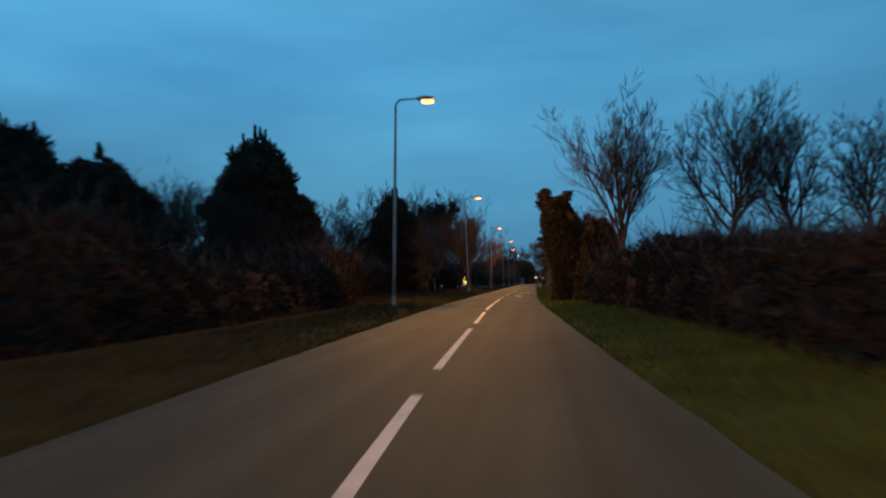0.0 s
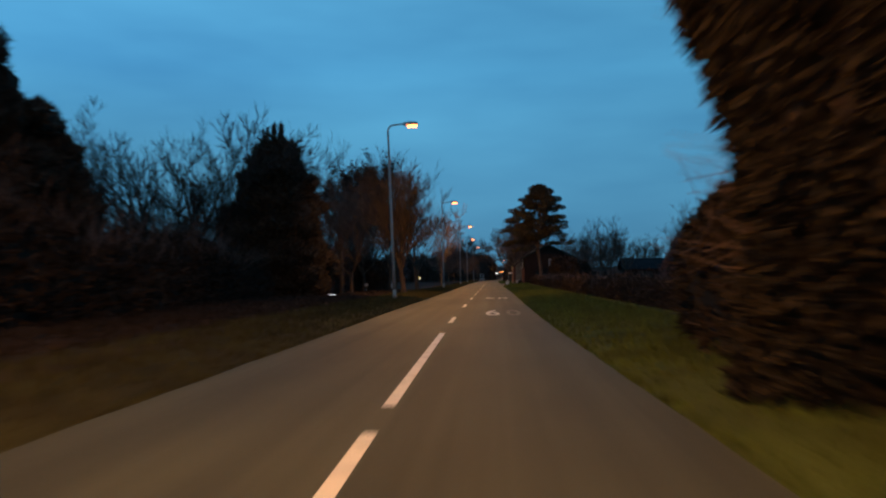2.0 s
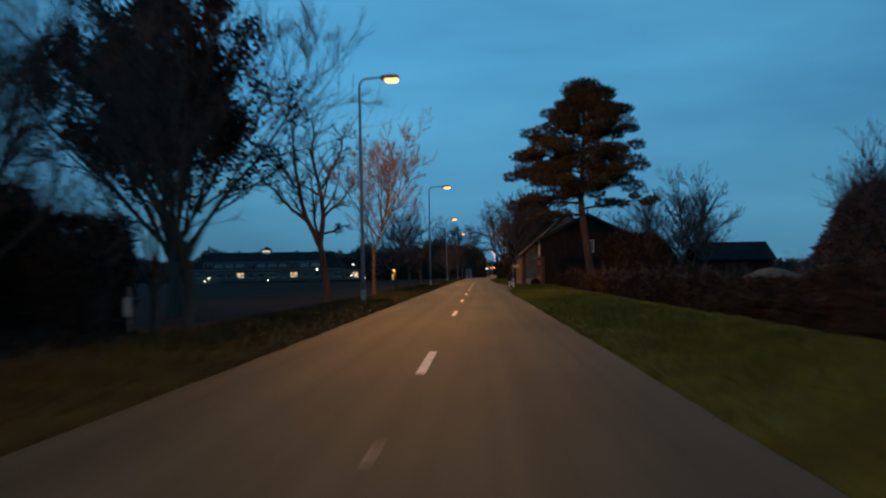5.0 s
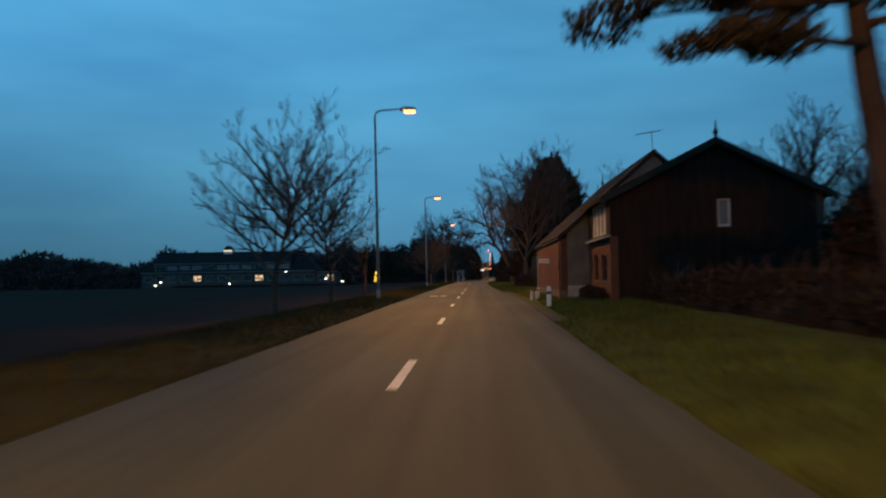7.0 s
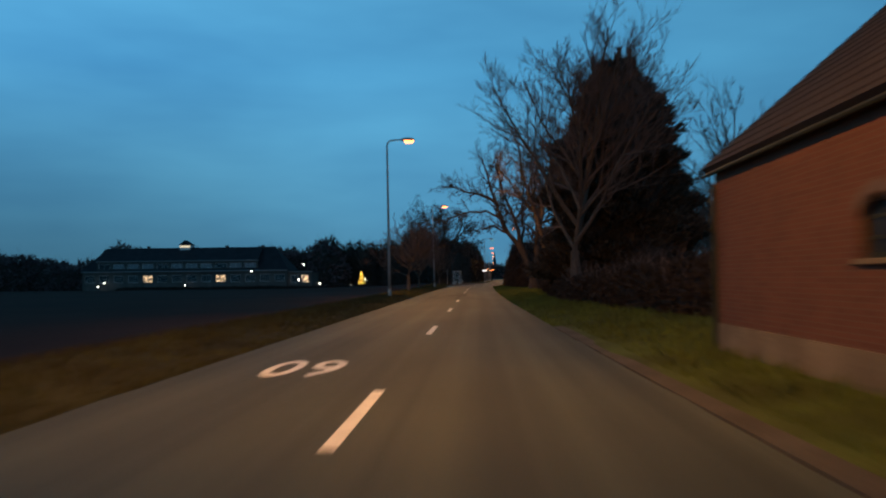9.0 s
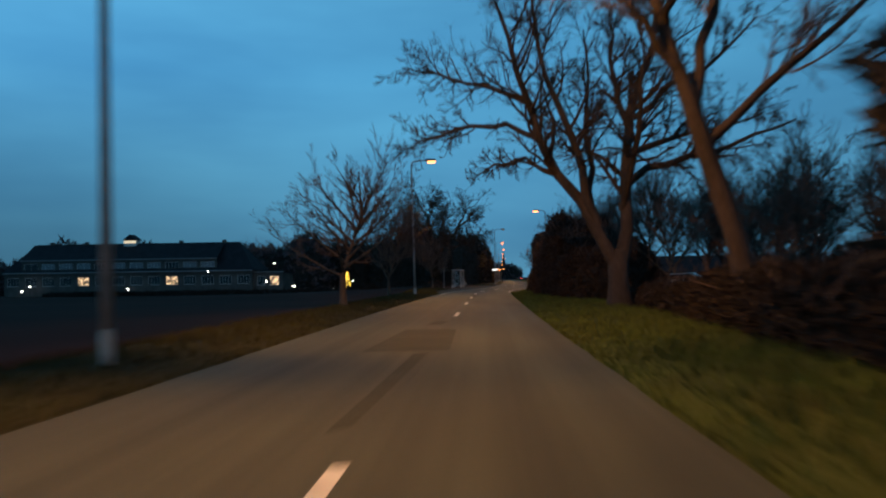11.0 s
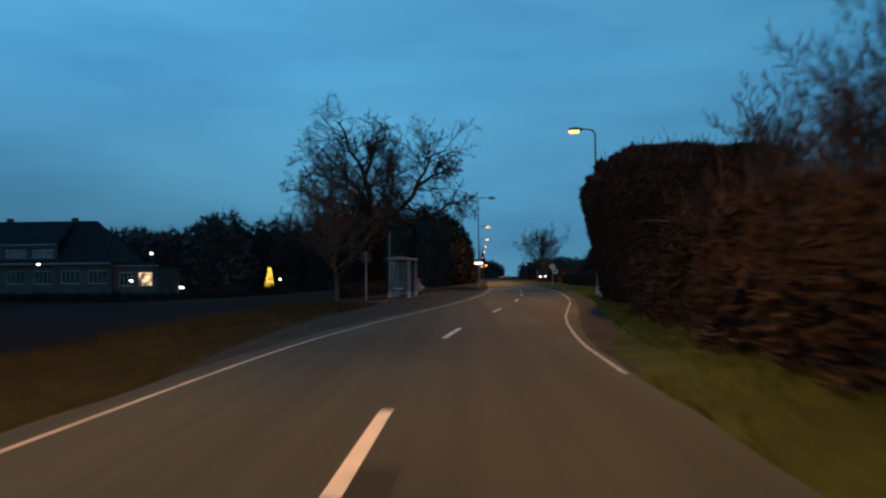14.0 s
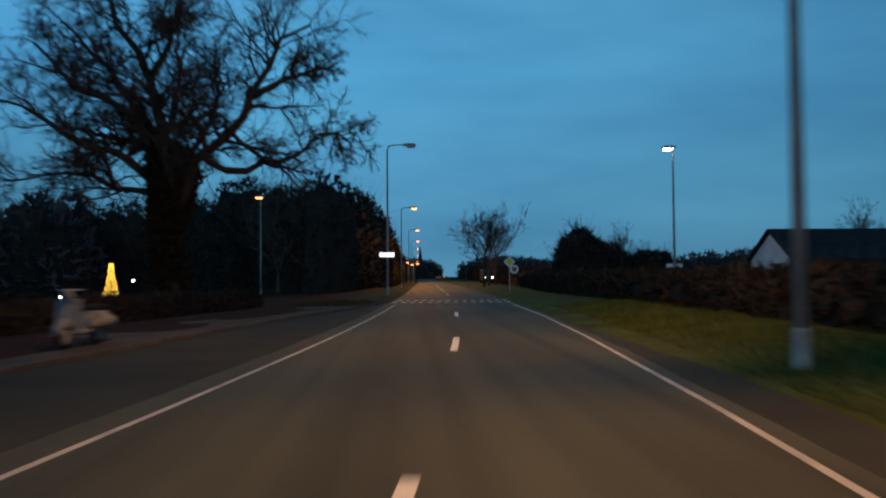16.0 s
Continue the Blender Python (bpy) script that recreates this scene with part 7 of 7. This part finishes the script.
def pine_tree(x, y):
    g = np.random.default_rng(81)
    root = thing("pine_tree", x, y, ground_z(x, y), "tall dark pine with flat layered boughs", "tree")
    trunk = [(0.3, 0, -0.1), (0.1, 0, 2.0), (-0.2, 0.1, 4.4), (-0.35, 0.2, 6.2), (-0.1, 0.1, 9.0), (0.0, 0.0, 13.3)]
    part("trunk", Shape().tube(trunk, [0.30, 0.26, 0.23, 0.19, 0.12, 0.04], 10), M_OLDBARK, root, smooth=True)
    boughs = [(5.6, 4.6, 0.15, 0.12), (6.0, 4.2, 3.0, -0.02), (6.9, 3.8, 1.6, 0.15), (6.6, 3.4, 4.4, 0.1), (7.6, 3.6, 5.6, 0.15), (8.0, 3.4, 2.5, 0.2), (8.8, 3.0, 0.6, 0.25), (9.2, 3.0, 3.6, 0.25),
              (9.9, 2.6, 5.0, 0.3), (10.4, 2.4, 1.5, 0.35), (10.9, 1.9, 2.9, 0.4), (11.4, 1.7, 0.1, 0.5), (11.8, 1.4, 4.2, 0.6), (12.3, 1.1, 2.0, 0.9), (12.6, 0.9, 5.2, 0.8), (9.6, 3.6, 3.3, 0.2), (8.4, 4.0, 3.05, 0.15), (10.2, 3.2, 0.3, 0.25), (11.0, 2.6, 5.9, 0.3), (7.4, 4.4, 3.2, 0.1), (5.2, 3.3, 3.5, -0.05), (7.2, 3.0, 0.9, 0.1)]
    chunks = []
    for z, L, a, rise in boughs:
        tx = float(np.interp(z, [p[2] for p in trunk], [p[0] for p in trunk]))
        d = np.array([math.cos(a), math.sin(a), 0.0])
        pts = [np.array([tx, 0, z - 0.3]) + d * L * t + np.array([0, 0, rise * L * t + 0.12 * math.sin(t * 3)]) for t in (0, 0.35, 0.7, 1.0)]
        part("bough", Shape().tube([tuple(p) for p in pts], [0.09, 0.065, 0.04, 0.015], 6), M_OLDBARK, root, smooth=True)
        for t in np.linspace(0.38, 1.04, 6):
            c = np.array([tx, 0, z - 0.3]) + d * L * t + np.array([0, 0, rise * L * t + 0.12 + g.normal(0, 0.16)])
            side = np.array([-d[1], d[0], 0]) * g.normal(0, 0.55)
            chunks.append(clump(c + side, g.uniform(0.36, 0.66), g))
    # clumps fill the body of the crown
    for i in range(120):
        z = 6.3 + 7.3 * g.uniform(0, 1) ** 1.1
        rr = float(np.interp(z, [6.0, 7.5, 9.0, 10.5, 12.0, 13.6], [2.4, 4.0, 4.3, 3.7, 2.5, 0.5])) * g.uniform(0.25, 1.0)
        a = g.uniform(0, 2 * math.pi)
        chunks.append(clump(np.array([rr * math.cos(a) - 0.1, rr * math.sin(a), z]), g.uniform(0.5, 0.85), g))
    V, F = join(chunks)
    raw_part("needles", V, F, M_PINE, root, "dark needle clumps")
    return root


pine_tree(8.0, 150.4)
hedge("shrubs", [(11.5, 150), (12.0, 156), (14.5, 163)], 2.2, lambda u: 3.4 + 0.3 * math.sin(u * 8), 82, "dark shrubs between the pine and the house", "shrubs", n=6000, size=0.3, twigs=200)
again(t_far, 18.5, 168, 60, 0.85)
again(t_fan, 17.0, 176, 60, 1.2)
hedge("shrubs", [(8.4, 195), (7.0, 204), (6.2, 214), (6.6, 226), (7.4, 238), (8.0, 250)], 1.2, lambda u: 1.35 - 0.4 * u + 0.2 * math.sin(u * 12), 83, "dark roadside shrubs beyond the barn", "shrubs", n=16000, size=0.18, twigs=500, twig_len=0.7)
conifer("conifer_tree", 9.1, 221.0, 84, 13.6, 4.5, "tall dark conifer beyond the barn", n=20000, power=0.62, tips=14)
bare_tree("bare_tree", 5.8, 214.5, 85, 12.6, 0.30, "tall bare tree leaning over the road", spread=38, stems=16, trunk=0.20, counts=(12, 9, 6), leader=True, wob=0.08, lengths=(0.48, 0.42, 0.42))
again(t_far, 17.5, 226, 70, 1.1)
again(t_far, 22.0, 214, 170, 0.8)
great_tree(5.9, 245.3)
leaning_tree(6.75, 232.8)
again(t_far, 9.6, 253.5, 40, 0.50)
again(t_far, 12.6, 252.6, 200, 0.56)
again(t_far, 15.2, 254.5, 310, 0.55)
again(t_r2, 10.8, 263.4, 60, 0.66, "spreading bare tree behind the thicket")
for fx, fy, ft, fs in ((13.6, 261.5, 20, 0.58), (15.2, 263.8, 95, 0.60), (16.6, 261.8, 170, 0.56), (18.2, 263.6, 240, 0.60), (14.6, 265.6, 300, 0.55), (19.8, 262.2, 330, 0.57)):
    again(t_r2, fx, fy, ft, fs, "dense low bare tree in the garden")
hedge("thicket", [(14.8, 263), (18.0, 263.6), (24.0, 262.6)], 1.2, lambda u: 1.75 + 0.35 * math.sin(u * 17), 99, "dark brambles under the garden trees", "thicket", n=6000, size=0.2, rough=0.3, twigs=900, twig_len=1.5)
hedge("thicket", [(9.2, 251.5), (11.5, 252.0), (15.5, 254.5)], 0.9, lambda u: 0.75 + 0.15 * math.sin(u * 11), 98, "low dark brambles behind the great tree", "thicket", n=5000, size=0.16, rough=0.3, twigs=500, twig_len=0.7)
MASS = [(252, 1.9), (256, 2.7), (259, 3.3), (262, 4.2), (266, 4.6), (270, 4.7), (272.5, 3.6), (275, 3.3), (277, 3.8), (278.8, 4.3), (280.3, 3.7), (281.8, 2.2), (299, 1.9)]
hedge("thicket", [(7.5, 252), (7.1, 262), (6.8, 270), (6.7, 280), (7.0, 284), (8.2, 299)], 2.0, lambda u: float(np.interp(252 + 47 * u, *zip(*MASS))), 87, "dense dark evergreen thicket beside the verge", "thicket", mat=M_CYPRESS, n=36000, size=0.20, rough=0.24, twigs=1300, twig_len=0.8)
conifer("conifer", 5.5, 261.4, 188, 4.75, 0.7, "small dark conifer standing out of the thicket", n=2600, size=0.22, mat=M_CYPRESS, group="")
hedge("tall_hedge", [(9.0, 298), (9.45, 306), (9.85, 315.5)], 3.2, lambda u: 5.3 + 1.5 * u, 88, "very tall clipped dark hedge by the road", mat=M_CYPRESS, n=45000, size=0.17, power=0.32, rough=0.09, under=0.40, core=0.95, flare=0.9, twigs=700, twig_len=0.5)
again(t_far, 19.0, 262, 30, 0.9)
for fx, fy, ft, fs in ((22, 268, 60, 0.80), (25, 258, 100, 0.95), (29, 272, 160, 0.90), (33, 262, 220, 1.0), (37, 276, 280, 0.95), (43, 268, 340, 1.05), (24, 284, 40, 0.8), (31, 290, 120, 0.85), (16.5, 256, 200, 0.7), (49, 282, 20, 1.0), (21, 251, 280, 0.8), (26, 264, 10, 0.9), (30, 254, 70, 0.9), (36, 258, 130, 1.0), (23, 256, 190, 0.7), (28, 266, 250, 0.85), (40, 262, 310, 0.95), (46, 260, 50, 1.0), (33, 268, 110, 0.9)):
    again(t_far, fx, fy, ft, fs)
hedge("thicket", [(20.5, 262), (30, 264), (40, 267), (56, 272)], 1.8, lambda u: 2.7 + 0.6 * math.sin(u * 13), 95, "dark brambles under the bare trees", "thicket", n=6000, size=0.28, twigs=900, twig_len=1.4)
again(t_far, 17.0, 284, 150, 0.95)
again(t_r2, 14.5, 296, 60, 0.85)
again(t_small, 8.2, 276.0, 250, 0.70)
again(t_small, 9.2, 272.0, 320, 0.80)
again(t_r2, 7.8, 277.0, 20, 0.58)
again(t_fan, 8.9, 278.5, 200, 0.72)
again(t_r2, 10.0, 279.0, 320, 0.60)
again(t_fan, 11.8, 303.0, 30, 1.05, "bare tree leaning over the tall hedge")
again(t_r2, 9.0, 289.5, 60, 0.44)
again(t_r2, 10.6, 293.0, 180, 0.46)
again(t_r2, 9.6, 296.5, 290, 0.45)
hedge("low_hedge", [(13.5, 322), (14.5, 345), (15.0, 370), (17.5, 398)], 1.0, 1.25, 89, "low dark field hedge", group="hedges", mat=M_IVY, n=6000, size=0.28, twigs=300, twig_len=0.6)
hedge("low_hedge", [(16, 352), (24, 362), (36, 370), (62, 374)], 1.0, 1.3, 90, "low dark hedge before the cottage", group="hedges", mat=M_IVY, n=5000, size=0.3, twigs=300, twig_len=0.6)
hedge("thicket", [(19, 386), (24, 392), (32, 396)], 2.6, lambda u: 4.2 + math.sin(u * 7), 91, "dark bushes at the field edge", "thicket", n=4000, size=0.4, twigs=500, twig_len=1.3)
again(t_far, 22.5, 398, 30, 0.62)
again(t_far, 28.0, 397, 130, 0.58)
again(t_far, 33.0, 420, 200, 0.55)
again(t_far, 52.0, 392, 100, 0.75)
again(t_r2, 13.2, 404, 30, 0.76, "bare tree at the far roadside")
again(t_small, 15.4, 412, 250, 1.16, "bare tree at the far roadside")
again(t_small, 14.2, 408, 170, 1.12, "bare tree at the far roadside")
hedge("thicket", [(21.5, 415), (23, 450), (27, 520), (34, 640)], 3.5, lambda u: 2.0 + 3.0 * u, 92, "dark bushes along the far roadside", "thicket", n=6000, size=0.6, step=3.0)
hedge("tree_belt", [(26, 760), (-30, 770), (-120, 740), (-240, 640), (-340, 480)], 9.0, lambda u: 10.0 + 1.5 * math.sin(u * 37), 93, "far wood closing the road", "tree belt", mat=M_FARWOOD, n=7000, size=1.6, step=6.0, rough=0.2)
hedge("tree_belt", [(34, 700), (60, 640), (120, 560), (220, 480), (330, 300), (360, 100)], 8.0, lambda u: 7.5 + 1.5 * math.sin(u * 33), 94, "far dark wood beyond the eastern fields", "tree belt", mat=M_FARWOOD, n=9000, size=1.4, step=5.0, rough=0.2)


def church_spire(x, y):
    root = thing("church_spire", x, y, -0.5, "far dark church spire over the trees", "spire")
    part("tower", Shape().box(-2.5, 2.5, -2.5, 2.5, 0, 12), M_DARKBRICK, root)
    part("spire", Shape().tube([(0, 0, 12), (0, 0, 14), (0, 0, 25)], [2.6, 1.7, 0.05], 8), M_SLATE, root)
    return root


church_spire(16.5, 900.0)


# ---- grass on the verges ----
def grass(name, y0, y1, side, per_metre, seed):
    g = np.random.default_rng(seed)
    n = int((y1 - y0) * per_metre)
    y = g.uniform(y0, y1, n)
    out = 0.02 + (g.uniform(0, 1, n) ** 1.25) * 3.4
    w = np.array([(left_w if side < 0 else right_w)(v) for v in y])
    if side < 0:
        w = np.maximum(w, np.where((y > 284) & (y < 351), np.interp(y, *zip(*BAY)) + 0.2, w))
        keep = ~((y > 311.5) & (y < 347))
    else:
        w = np.where((y > 158) & (y < 196), w + 0.45, np.where((y > 284) & (y < 345), w + 0.9, w))
        keep = np.ones(n, bool)
    x = np.array([cx(v) for v in y]) + side * (w + out)
    x, y, out = x[keep], y[keep], out[keep]
    n = len(x)
    z = np.array([ground_z(a, b) for a, b in zip(x, y)])
    h = (0.05 + 0.09 * np.minimum(1, out / 1.5)) * g.uniform(0.6, 1.7, n)
    a = g.uniform(0, np.pi, n)
    wd = g.uniform(0.008, 0.02, n)
    lean = g.normal(0, 0.35, (n, 2)) * h[:, None]
    V = np.stack([np.stack([x - np.cos(a) * wd, y - np.sin(a) * wd, z - 0.02], 1), np.stack([x + np.cos(a) * wd, y + np.sin(a) * wd, z - 0.02], 1),
                  np.stack([x + lean[:, 0], y + lean[:, 1], z + h], 1)], 1).reshape(-1, 3)
    ob = raw_part(name, V, np.arange(len(V)).reshape(-1, 3), M_BLADE if side > 0 else M_UNLITBLADE)
    return tagged(ob, "short green grass on the road verge" if side > 0 else "brownish grass on the road verge, darkened as if unlit", "grass", kind="stuff")


grass("grass", -6, 345, 1, 420, 101)
grass("grass", -6, 352, -1, 330, 102)
